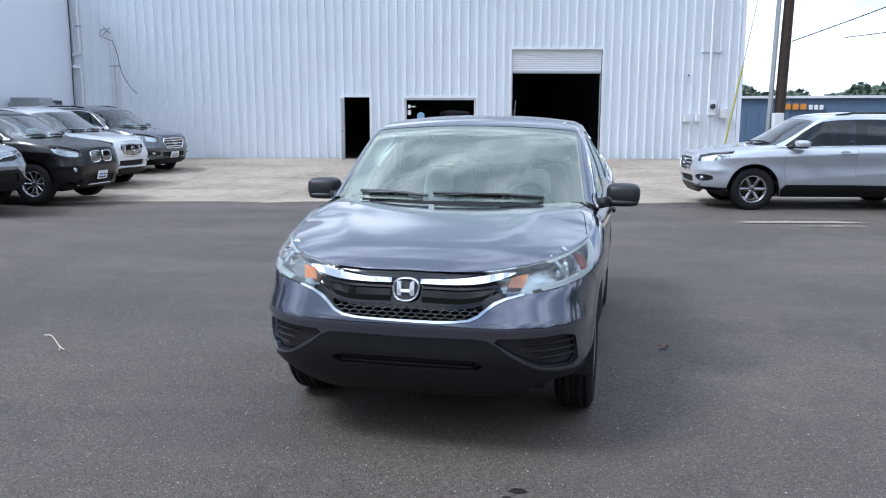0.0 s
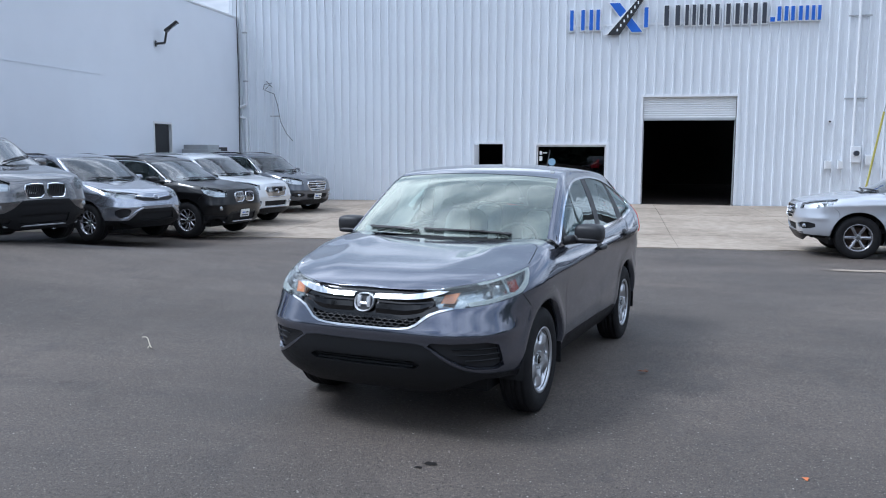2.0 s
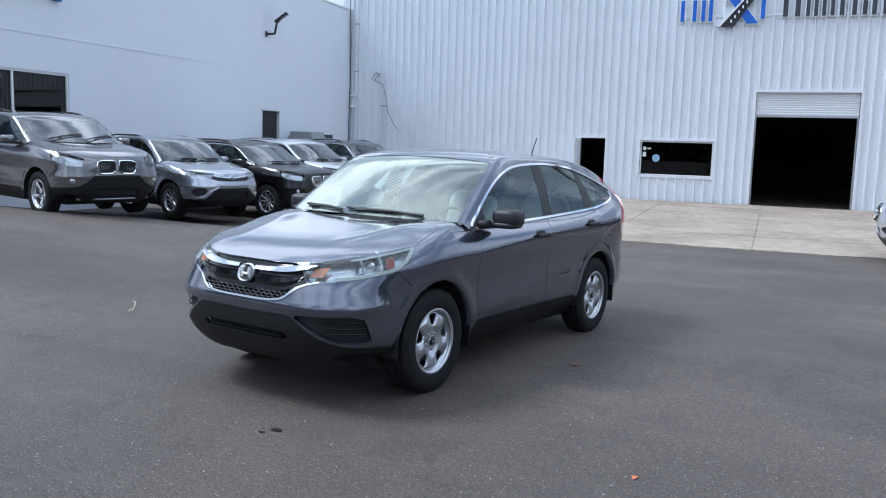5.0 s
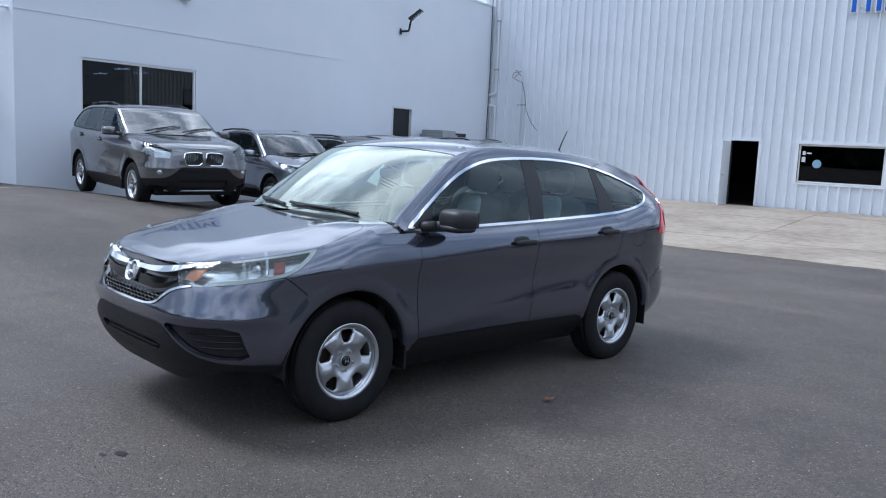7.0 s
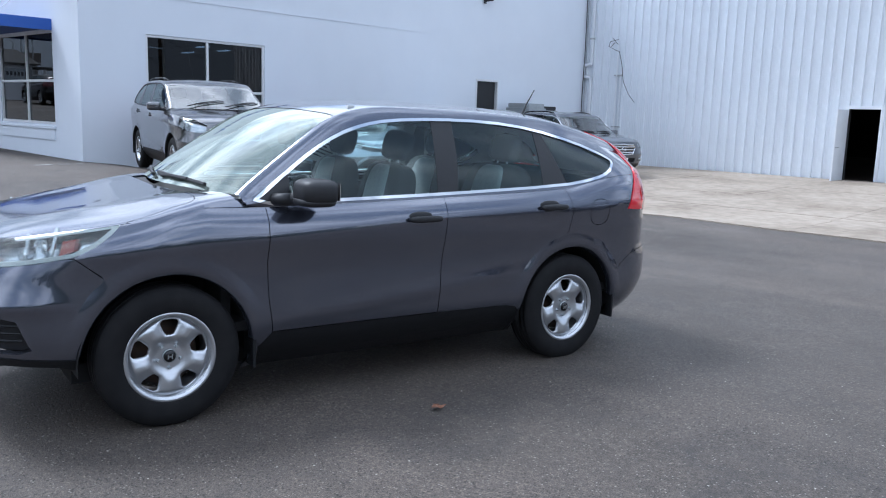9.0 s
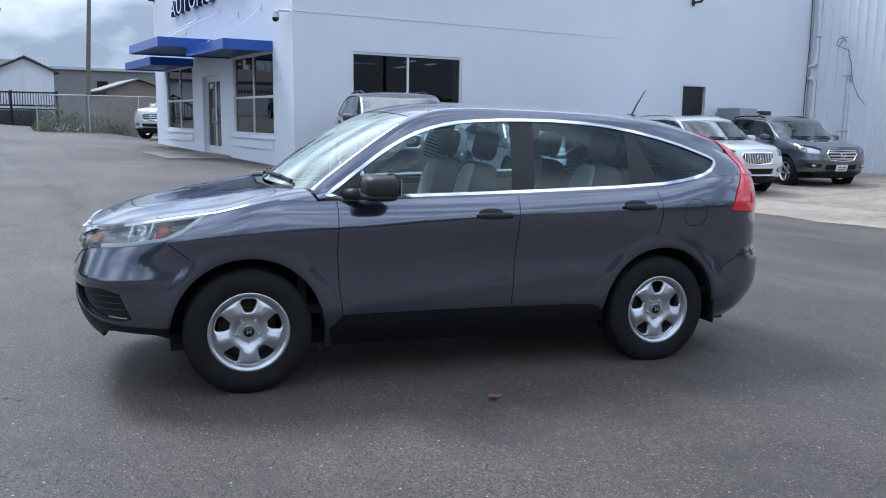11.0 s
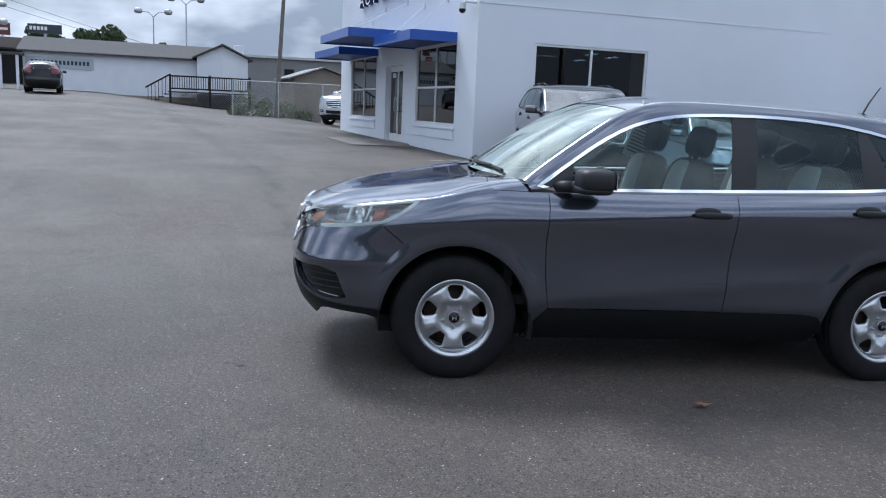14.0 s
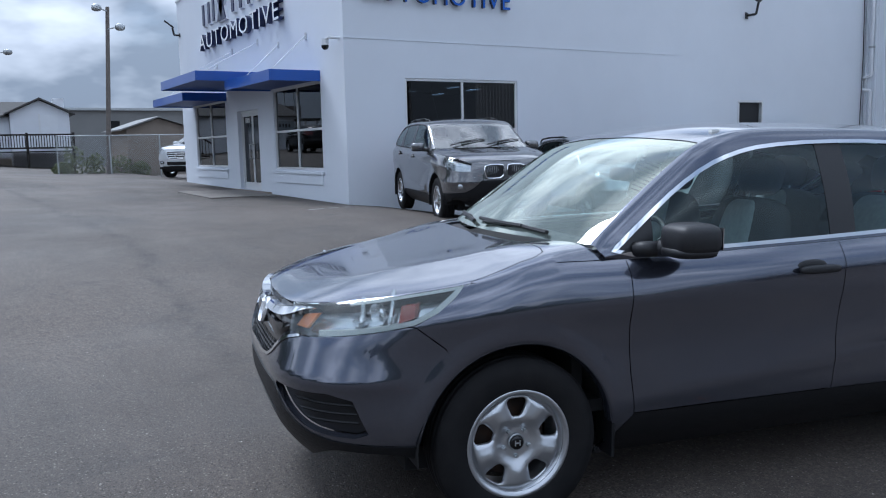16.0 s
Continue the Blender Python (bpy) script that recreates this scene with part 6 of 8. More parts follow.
def build_car(name, label, paint, place, warp=identity_warp, tyre=(0.354, 0.215, 0.216), wheel_style=("steel", 5), wheel_mat=None, style="hero",
              chrome=True, lower=None, track=0.758, wb=2.62, glass_mat=None, rails=False, detail=True, group=""):
    car = thing(name, label, "car", group)
    bm = shell.copy()
    bm.faces.ensure_lookup_table()
    global face_reg, face_lay
    face_reg, face_lay = bm.faces.layers.int["region"], bm.faces.layers.int["panel"]
    FR = [(-0.05, 0.10), (0.95, 0.10)]
    lower = lower or M_TRIM
    gm = glass_mat or M_GLASS
    if style == "hero":
        cut(bm, [(-0.05, 0.579), (0.34, 0.584), (0.40, 0.576), (0.45, 0.548), (0.50, 0.508), (0.57, 0.462), (0.64, 0.427), (0.72, 0.405), (0.95, 0.37), (0.95, 0.1), (-0.05, 0.1)], "yz", front_faces, P_TRIM)
        fog = rounded([(0.405, 0.590), (0.60, 0.590), (0.795, 0.600), (0.812, 0.50), (0.815, 0.422), (0.70, 0.430), (0.62, 0.455), (0.52, 0.518)], 1)
        cut(bm, fog, "yz", front_faces, P_FOG)
        low = [(-0.05, 0.655), (0.15, 0.655), (0.248, 0.660), (0.317, 0.669), (0.36, 0.688), (0.396, 0.719), (0.436, 0.749), (0.487, 0.772), (0.545, 0.787), (0.565, 0.792)]
        high = [(-0.05, 0.667), (0.15, 0.667), (0.245, 0.671), (0.31, 0.680), (0.352, 0.699), (0.387, 0.730), (0.427, 0.761), (0.483, 0.783), (0.54, 0.797), (0.56, 0.801)]
        cut(bm, high[:-2] + [(0.475, 0.81), (0.445, 0.86), (0.42, 0.95), (-0.05, 0.95)], "yz", front_faces, P_GRILLE)
        cut(bm, low + high[::-1], "yz", front_faces, P_LOWCHROME)
        mesh_poly = [(-0.05, 0.668), (0.15, 0.668), (0.245, 0.672), (0.305, 0.682), (0.345, 0.702), (0.378, 0.732), (0.372, 0.748), (0.335, 0.735), (0.25, 0.722), (-0.05, 0.718)]
        cut(bm, mesh_poly, "yz", front_faces, P_MESH)
        cut(bm, [(-0.05, 0.478), (0.34, 0.475), (0.382, 0.452), (0.345, 0.425), (-0.05, 0.420)], "yz", front_faces, P_INTAKE)
    elif style == "kidney":
        cut(bm, [(-0.05, 0.50), (0.42, 0.50), (0.50, 0.44), (0.95, 0.44), (0.95, 0.1), (-0.05, 0.1)] if chrome else [(-0.05, 0.672), (0.38, 0.665), (0.50, 0.56), (0.62, 0.50), (0.95, 0.47), (0.95, 0.1), (-0.05, 0.1)], "yz", front_faces, P_TRIM)
        cut(bm, rounded([(0.52, 0.42), (0.78, 0.42), (0.80, 0.34), (0.54, 0.33)], 1), "yz", front_faces, P_FOG)
        cut(bm, [(-0.05, 0.47), (0.40, 0.46), (0.38, 0.33), (-0.05, 0.32)], "yz", front_faces, P_INTAKE)
    elif style == "bar":
        cut(bm, [(-0.05, 0.60), (0.40, 0.60), (0.62, 0.40), (0.95, 0.40), (0.95, 0.1), (-0.05, 0.1)], "yz", front_faces, P_TRIM)
        cut(bm, [(-0.05, 0.80), (0.30, 0.81), (0.52, 0.86), (0.50, 0.80), (0.32, 0.745), (-0.05, 0.735)], "yz", front_faces, P_GRILLE)
        cut(bm, rounded([(0.56, 0.60), (0.80, 0.62), (0.80, 0.46), (0.66, 0.45)], 1), "yz", front_faces, P_FOG)
        cut(bm, [(-0.05, 0.54), (0.38, 0.54), (0.42, 0.40), (-0.05, 0.38)], "yz", front_faces, P_INTAKE)
    else:
        cut(bm, [(-0.05, 0.40), (0.95, 0.36), (0.95, 0.1), (-0.05, 0.1)], "yz", front_faces, P_TRIM)
        cut(bm, [(-0.05, 0.88), (0.36, 0.87), (0.40, 0.80), (0.30, 0.64), (-0.05, 0.62)], "yz", front_faces, P_GRILLE)
        cut(bm, rounded([(0.50, 0.56), (0.80, 0.58), (0.80, 0.47), (0.52, 0.46)], 1), "yz", front_faces, P_FOG)
        cut(bm, [(-0.05, 0.54), (0.42, 0.54), (0.40, 0.43), (-0.05, 0.42)], "yz", front_faces, P_INTAKE)
    pn = Panels(bm, warp)
    bp = put("front_bumper", pn.mesh({P_BUMPER}, "LR", 0.03), paint, car)
    put("lower_bumper_trim", pn.mesh({P_TRIM}, "LR", 0.03, 0.0, 0.004), lower, bp, "matt black lower bumper")
    put("intake", pn.mesh({P_INTAKE}, "LR", 0.0, 0.0, -0.03), M_DARK, bp)
    for s in "LR":
        put("fog_recess", pn.mesh({P_FOG}, s, 0.02, 0.0, -0.035), M_BLACK, bp)
    for s, nm in (("L", 1), ("R", -1)):
        fe = put("front_wing", pn.mesh({P_FENDER}, s), paint, car)
        for lb, dn, gl in ((P_DOOR_F, "front_door", P_GLASS_F), (P_DOOR_R, "rear_door", P_GLASS_R)):
            d = put(dn, pn.mesh({lb}, s), paint, car)
            put("door_lining", pn.mesh({lb}, s, 0.0, 0.01, -0.075), M_FABRIC_D, d)
            put("side_window", pn.mesh({gl}, s, 0.0, 0.0, -0.006), gm, d).visible_shadow = False
            hx, hz = (-0.105, 0.988) if lb == P_DOOR_F else (-1.085, 1.032)
            # dark oval stands for the shade in the body-coloured bowl
            cup = superbox(hx + 0.015, nm * 0.908, hz, 0.085, 0.010, 0.040, 0.8, 20, 8)
            part("handle_recess_shade", warped(cup, warp), M_BLACK if style == "hero" else M_DARK, d, smooth_faces=True)
            hb = superbox(hx - 0.008, nm * 0.936, hz - 0.002, 0.114, 0.016, 0.019, 0.6, 20, 8)
            part("door_handle", warped(hb, warp), M_BLACK if style == "hero" else paint, d, smooth_faces=True)
        q = put("rear_quarter", pn.mesh({P_QUARTER}, s), paint, car)
        put("fuel_flap" if nm == 1 else "quarter_skin", pn.mesh({P_FUEL}, s, 0.01, 0.0016 if nm == 1 else 0.0), paint, q)
        put("quarter_window", pn.mesh({P_GLASS_Q}, s, 0.0, 0.0, -0.006), gm, q).visible_shadow = False
        # painted sill drawn black too: shade under the doors is in its colour
        put("sill", pn.mesh({P_SILL}, s), lower, car, "black sill")
        for x0, x1 in ((0.45, 2.0), (-0.8, 0.45), (-2.4, -0.8)):
            put("pillar_trim", pn.mesh({P_PILLAR}, s, 0.006, 0.0, -0.004, pick=lambda f: x0 < f.calc_center_median().x < x1), M_GLOSSBLACK if style != "hero" else M_BLACK, car)
        put("window_moulding", pn.mesh({P_CHROME}, s, 0.012, 0.0, 0.004), M_CHROME if chrome else M_BLACK, car, "bright chrome window moulding" if chrome else "")
        lens = put("headlamp", pn.mesh({P_LAMP}, s, 0.012, 0.002, 0.002), M_LENS_OLD if style == "hero" else M_LENS, car, "clear headlamp with an amber reflector")
        lens.visible_shadow = False
        put("reflector", pn.mesh({P_LAMP}, s, 0.045, 0.004, -0.055), M_REFLECTOR if style in ("hero", "kidney") else M_REFLECTOR_PALE, lens)
        put("tail_lamp", pn.mesh({P_TAIL}, s, 0.012, 0.002, 0.006), M_REDLENS if detail else M_REDDARK, car, "red wrap-around tail lamp")
        put("lamp_back", pn.mesh({P_TAIL}, s, 0.0, 0.0, -0.02), M_DARK, car)
        put("quarter_lining", pn.mesh({P_QUARTER}, s, 0.0, 0.0, -0.05), M_FABRIC_D, car)

        def lp(u, z, off):
            """A place behind the lamp's lens."""
            y = surf_y(u, z)
            n = Vector((0.62, 0.78, 0)) * off
            return Vector((u + n.x, (y + n.y), z))
        if detail:
            for (u, z, r, mt, nm2) in ((1.875, 0.893, 0.044, M_CHROME, "low_beam"), (1.945, 0.866, 0.032, M_CHROME, "high_beam")):
                c = lp(u, z, -0.035)
                b2 = bmesh.new()
                q0 = Vector((c.x, nm * c.y, c.z))
                dr = Vector((0.86, nm * 0.5, 0.0))
                add_tube(b2, q0 - dr * 0.06, q0, r * 0.6, r, 20, False)
                add_tube(b2, q0 - dr * 0.03, q0 - dr * 0.012, r * 0.55, r * 0.5, 16)
                part(nm2, warped(b2, warp), mt, lens, smooth_faces=True)
            wedge = [(1.742, 0.886), (1.800, 0.866), (1.776, 0.928), (1.722, 0.938)]
            b2 = bmesh.new()
            va = [b2.verts.new((lambda c: (c.x, nm * c.y, c.z))(lp(u, z, -0.012))) for u, z in wedge]
            vb = [b2.verts.new((lambda c: (c.x, nm * c.y, c.z))(lp(u, z, -0.05))) for u, z in wedge]
            b2.faces.new(va)
            for k in range(4):
                b2.faces.new((va[k], vb[k], vb[(k + 1) % 4], va[(k + 1) % 4]))
            part("side_reflector", warped(b2, warp), M_AMBER if style == "hero" else M_REFLECTOR, lens)
            if style == "hero":
                # amber cell that faces ahead
                cell = [(0.482, 0.822), (0.556, 0.822), (0.574, 0.882), (0.498, 0.868)]
                b2 = outline_plate(cell if nm == 1 else mirror_y(cell), -0.016, 0.012)
                part("turn_lamp", b2, M_TURN, lens, "amber turn lamp")
                # pale frosted band round the edge of the lamp
                rim = [(p[0] + (q[0] - p[0]) * k / 4, p[1] + (q[1] - p[1]) * k / 4) for p, q in zip(LAMP, LAMP[1:] + LAMP[:1]) for k in range(4)]
                rim = [(u, min(z, rim_z(u) - 0.009)) for u, z in rim]
                inn = inset(LAMP, 0.017)
                inn = [(p[0] + (q[0] - p[0]) * k / 4, p[1] + (q[1] - p[1]) * k / 4) for p, q in zip(inn, inn[1:] + inn[:1]) for k in range(4)]
                inn = [(u, min(z, rim_z(u) - 0.019)) for u, z in inn]
                b2 = bmesh.new()
                ring = [[b2.verts.new((lambda c: (c.x, nm * c.y, c.z))(lp(u, z, o))) for u, z in pl] for pl, o in ((rim, -0.007), (inn, -0.010), (inn, -0.028))]
                for ra, rb in zip(ring, ring[1:]):
                    for k in range(len(rim) - 4):
                        if rim[k][0] > 2.06 or (rim[k][0] > 1.96 and rim[k][1] > 0.9):
                            continue
                        b2.faces.new((ra[k], ra[(k + 1) % len(rim)], rb[(k + 1) % len(rim)], rb[k]))
                part("lamp_edge", b2, M_FROST, lens, "pale frosted lamp edge")
            for (u0, z0), (u1, z1) in (((1.95, 0.805), (1.90, 0.945)), ((1.845, 0.838), (1.79, 0.975))):
                pts = [lp(u0 + (u1 - u0) * k / 5, z0 + (z1 - z0) * k / 5, -0.022) for k in range(6)]
                b2 = tube([(p.x, nm * p.y, p.z) for p in pts], 0.010, 6)
                part("lamp_divider", warped(b2, warp), M_REFLECTOR, lens)
        # mirror
        mi = part("wing_mirror", warped(superbox(0.615, nm * 1.0, 1.158, 0.10, 0.105, 0.066, 0.55, 24, 14, None), warp), M_BLACK if style == "hero" else paint, car, "black wing mirror" if style == "hero" else "", True)
        part("mirror_base", warped(tube([(0.78, nm * 0.835, 1.105), (0.70, nm * 0.90, 1.112), (0.62, nm * 0.97, 1.118)], 0.034, 10), warp), M_BLACK, mi, smooth_faces=True)
        part("mirror_lower", warped(superbox(0.62, nm * 0.995, 1.108, 0.098, 0.103, 0.026, 0.6, 20, 8), warp), M_BLACK, mi, smooth_faces=True)
        part("mirror_glass", warped(box(0.513, 0.517, nm * 1.0 - 0.075, nm * 1.0 + 0.075, 1.115, 1.205), warp), M_CHROME, mi)
        # flared lips over the wheels
        if style == "hero":
            for ax in (AX_F, AX_R):
                b2 = bmesh.new()
                rows = []
                for r, o in ((0.515, -0.001), (0.50, 0.0006), (0.48, 0.0024), (0.46, 0.0036), (0.44, 0.0034), (0.425, 0.001), (0.414, -0.005), (0.410, -0.05)):
                    row = []
                    for k in range(49):
                        ang = radians(7 + 166 * k / 48)
                        x, z = ax + r * math.cos(ang), HUB_Z + r * math.sin(ang)
                        fade = min(1.0, k / 6, (48 - k) / 6)
                        row.append(b2.verts.new((x, nm * (surf_y(x, max(z, 0.36)) + (o * fade if o > 0 else o)), z)))
                    rows.append(row)
                for ra, rb in zip(rows, rows[1:]):
                    for k in range(48):
                        q = (ra[k], ra[k + 1], rb[k + 1], rb[k])
                        b2.faces.new(q if nm == 1 else q[::-1])
                part("arch_lip", b2, paint, car, smooth_faces=True)
        # wheel housings and flaps
        for ax in (AX_F, AX_R):
            rows = []
            for yy in (0.50, 0.88):
                rows.append([(ax + (ARCH_R + 0.010) * math.cos(a), nm * yy, HUB_Z + (ARCH_R + 0.010) * math.sin(a)) for a in [radians(-6 + 192 * k / 22) for k in range(23)]])
            b2 = grid_mesh(rows)
            b2.faces.new([b2.verts.new((ax + (ARCH_R + 0.010) * math.cos(a), nm * 0.50, HUB_Z + (ARCH_R + 0.010) * math.sin(a))) for a in [radians(-6 + 192 * k / 22) for k in range(23)]])
            part("wheel_housing", warped(b2, warp), M_DARK, car)
            fx = ax - 0.42
            part("mud_flap", warped(box(fx - 0.012, fx + 0.004, nm * 0.82 - 0.07, nm * 0.82 + 0.06, 0.24, 0.41, 0.004), warp), M_TRIM, car)
    put("bonnet", pn.mesh({P_HOOD}, "LR", 0.02), paint, car)
    put("cowl", pn.mesh({P_COWL}, "LR", 0.0, 0.0, -0.012), M_BLACK, car)
    sc = put("windscreen", pn.mesh({P_SCREEN}, "LR", 0.0, 0.001, -0.003), M_SCREEN if style == "hero" else M_SCREEN_PLAIN, car)
    sc.visible_shadow = False
    put("roof_panel", pn.mesh({P_ROOF}, "LR", 0.0, 0.0), paint, car)
    put("headlining", pn.mesh({P_ROOF}, "LR", 0.0, 0.0, -0.035), M_FABRIC, car)
    put("rear_bumper", pn.mesh({P_RBUMPER}, "LR", 0.02), paint, car)
    # underbody, cabin floor and dash
    part("underbody", warped(box(-2.0, 1.72, -0.635, 0.635, 0.205, 0.30), warp), M_DARK, car)
    part("cabin_floor", warped(box(-1.9, 1.05, -0.80, 0.80, 0.42, 0.47), warp), M_DARK, car)
    part("engine_bulkhead", warped(box(0.98, 1.03, -0.78, 0.78, 0.302, 1.05), warp), M_DARK, car)
    part("engine_bay", warped(box(1.05, 1.95, -0.48, 0.48, 0.302, 0.80), warp), M_DARK, car)
    part("tailgate_lining", warped(box(-1.98, -1.94, -0.70, 0.70, 0.48, 1.18), warp), M_DARK, car)
    m_grey = mat("dash_plastic", (0.045, 0.046, 0.05), 0.6, vary=0.2, scale=20) if style == "hero" else M_FABRIC_D
    part("dashboard", warped(superbox(0.78, 0, 0.97, 0.24, 0.76, 0.115, 0.4, 28, 12), warp), m_grey, car, smooth_faces=True)
    st = bmesh.new()
    tm = pose(0.44, 0.37, 1.02, 0, 68, 0)
    for k in range(28):
        a0, a1 = 2 * math.pi * k / 28, 2 * math.pi * (k + 1) / 28
        add_tube(st, tm @ Vector((0.18 * math.cos(a0), 0.18 * math.sin(a0), 0)), tm @ Vector((0.18 * math.cos(a1), 0.18 * math.sin(a1), 0)), 0.015, seg=8, caps=False)
    for a in (0, 2.2, -2.2):
        add_tube(st, tm @ Vector((0, 0, -0.03)), tm @ Vector((0.18 * math.cos(a), 0.18 * math.sin(a), 0)), 0.022, 0.014, 8)
    part("steering_wheel", warped(st, warp), M_BLACK, car, smooth_faces=True)
    smid = M_FABRIC if style == "hero" else M_FABRIC_D
    for y in (0.36, -0.36):
        seat(car, 0.06, y, M_FABRIC_D, smid, warp)
    for y in (0.40, -0.40):
        seat(car, -0.78, y, M_FABRIC_D, smid, warp, True, 0.32)
    part("rear_view_mirror", warped(superbox(0.33, 0, 1.39, 0.02, 0.11, 0.035, 0.5, 16, 8), warp), M_BLACK, car, smooth_faces=True)
    # wipers on the cowl
    def scr(u, y, lift):
        k = sweep_back(u)
        zc, ze, ye = mid_z(u), mid_z(u) - edge_drop(u), edge_y(u)
        return Vector((u - k * min(1.2, (y / 0.8) ** 2), y, zc - (zc - ze) * (abs(y) / ye) ** 2.3 + lift))
    for y0, y1 in ((0.54, -0.04), (-0.16, -0.56)) if style == "hero" else ((0.05, 0.62), (-0.55, 0.0)):
        up = 0.18 if style == "kidney" and not chrome else 0.008
        y1 = y1 if style == "hero" or up > 0.1 else y1 - 0.1
        wu, wl_ = (1.105, 0.016) if style == "hero" else (1.10, 0.033)
        a, b2 = scr(wu, y0, wl_), scr(wu - up, y1, wl_)
        wv = part("wiper", warped(tube([a, (a + b2) / 2 + Vector((0, 0, 0.01)), b2], 0.011, 6, 0.007), warp), M_BLACK, car)
        part("wiper_blade", warped(tube([scr(wu - 0.015 - up * 0.4 - up * t * 0.6, y0 + (y1 - y0) * (0.35 + 0.8 * t), 0.014) for t in (0, 0.25, 0.5, 0.75, 1.0)], 0.010, 6), warp), M_BLACK, wv)
    if rails:
        for s in (1, -1):
            rp = [(0.05, s * 0.60, 1.555), (-0.02, s * 0.61, 1.600), (-0.3, s * 0.61, 1.636), (-1.0, s * 0.60, 1.636), (-1.4, s * 0.60, 1.608), (-1.5, s * 0.60, 1.545)]
            part("roof_rail", warped(tube(rp, 0.017, 8), warp), M_BLACK if style != "waterfall" else M_STEEL, car, smooth_faces=True)
    # front
    if style == "hero":
        put("grille", pn.mesh({P_GRILLE}, "LR", 0.02, 0.0, -0.014), M_GLOSSBLACK, car, "gloss black grille with a bright chrome wing")
        gr = put("mesh_backing", pn.mesh({P_MESH}, "LR", 0.0, 0.0, -0.045), M_DARK, car)
        full = mesh_poly[1:-1] + [(-y, z) for y, z in mesh_poly[1:-1]][::-1]
        part("grille_mesh", honeycomb(full, 0.0125, -0.012, 0.03, 2.2), M_BLACK, car)
        put("lower_chrome_strip", pn.mesh({P_LOWCHROME}, "LR", 0.02, 0.0, 0.006), M_CHROME, car, "bright chrome strip under the grille")
        for s in (1, -1):
            bar_z = pchip([(0.06, 0.848), (0.16, 0.848), (0.28, 0.853), (0.38, 0.864), (0.46, 0.880), (0.52, 0.892)])
            bar_h = pchip([(0.06, 0.012), (0.16, 0.014), (0.28, 0.018), (0.38, 0.021), (0.45, 0.017), (0.52, 0.002)])
            part("chrome_bar", strip([(s * y, bar_z(y), bar_h(y)) for y in [0.072 + 0.0195 * k for k in range(24)]], 0, 0.03, 0.012, -0.7, 0.018), M_CHROME, car, smooth_faces=False)
            fin_z = pchip([(0.08, 0.775), (0.25, 0.772), (0.36, 0.785), (0.45, 0.815)])
            fin_h = pchip([(0.08, 0.034), (0.25, 0.036), (0.36, 0.030), (0.45, 0.008)])
            part("grille_fin", strip([(s * y, fin_z(y), fin_h(y)) for y in [0.078 + 0.0195 * k for k in range(20)]], 0, 0.03, -0.006), M_GLOSSBLACK, car)
            for k in range(3):
                zz = 0.475 + 0.034 * k
                part("fog_slat", strip([(s * y, zz + 0.01, 0.006) for y in (0.64 - 0.035 * k, 0.68, 0.72, 0.76, 0.795)], 0, 0.02, -0.022), M_TRIM, bp)
        badge = rounded([(-0.060, 0.750), (-0.073, 0.862), (0.073, 0.862), (0.060, 0.750)], 2)
        part("badge_backing", outline_plate(badge, 0.008, 0.03), M_BLACK, car)
        bf = part("badge", frame_ring(badge, 0.009, 0.016, 0.02), M_EMBLEM, car, "chrome emblem")
        for s in (1, -1):
            part("badge_bar", strip([(s * 0.022, 0.806, 0.036), (s * 0.030, 0.806, 0.042), (s * 0.043, 0.808, 0.044)], 0, 0.02, 0.016), M_EMBLEM, bf)
        part("badge_bridge", strip([(-0.024, 0.800, 0.009), (0.0, 0.800, 0.009), (0.024, 0.800, 0.009)], 0, 0.02, 0.016), M_EMBLEM, bf)
        for z in (0.438, 0.462):
            part("intake_slat", strip([(y, z, 0.007) for y in (-0.33, -0.17, 0, 0.17, 0.33)], 0, 0.02, -0.012), M_TRIM, bp)
        an = part("antenna", tube([(-1.55, 0, 1.585), (-1.60, 0, 1.69), (-1.67, 0, 1.80)], 0.008, 8, 0.004), M_BLACK, car)
        part("antenna_base", superbox(-1.55, 0, 1.598, 0.05, 0.028, 0.022, 0.8), M_BLACK, an, smooth_faces=True)
        # buyer's form on the far rear window and the dealer paper on the screen
        form = box(-0.001, 0.001, -0.11, 0.11, -0.14, 0.14)
        bmesh.ops.transform(form, matrix=pose(-0.30, -0.735, 1.335, 0, 0, 0) @ pose(0, 0, 0, -19, 0, 90), verts=form.verts)
        pf = part("window_form", form, M_PAPER, car, "white form on the far side window")
        for k in range(9):
            bar = box(0.0012, 0.0016, -0.09, 0.09 - 0.03 * (k % 3), 0.11 - 0.026 * k, 0.118 - 0.026 * k)
            bmesh.ops.transform(bar, matrix=pose(-0.30, -0.735, 1.335, 0, 0, 0) @ pose(0, 0, 0, -19, 0, 90), verts=bar.verts)
            part("text_bar", bar, M_INK, pf)
        c = scr(0.22, 0.42, -0.012)
        part("screen_sticker", box(c.x - 0.02, c.x + 0.02, 0.575, 0.60, c.z - 0.01, c.z + 0.005), M_PAPER, car)
    elif style == "kidney":
        for s in (1, -1):
            kid = rounded([(s * 0.025, 0.690), (s * 0.02, 0.86), (s * 0.05, 0.905), (s * 0.29, 0.899), (s * 0.345, 0.85), (s * 0.315, 0.71), (s * 0.27, 0.680)], 1)
            if s == -1:
                kid = kid[::-1]
            kb = part("kidney_grille", warped(outline_plate(kid, 0.004, 0.02), warp), M_BLACK, car)
            part("kidney_ring", warped(frame_ring(kid, 0.022, 0.012, 0.02), warp), M_CHROME, kb)
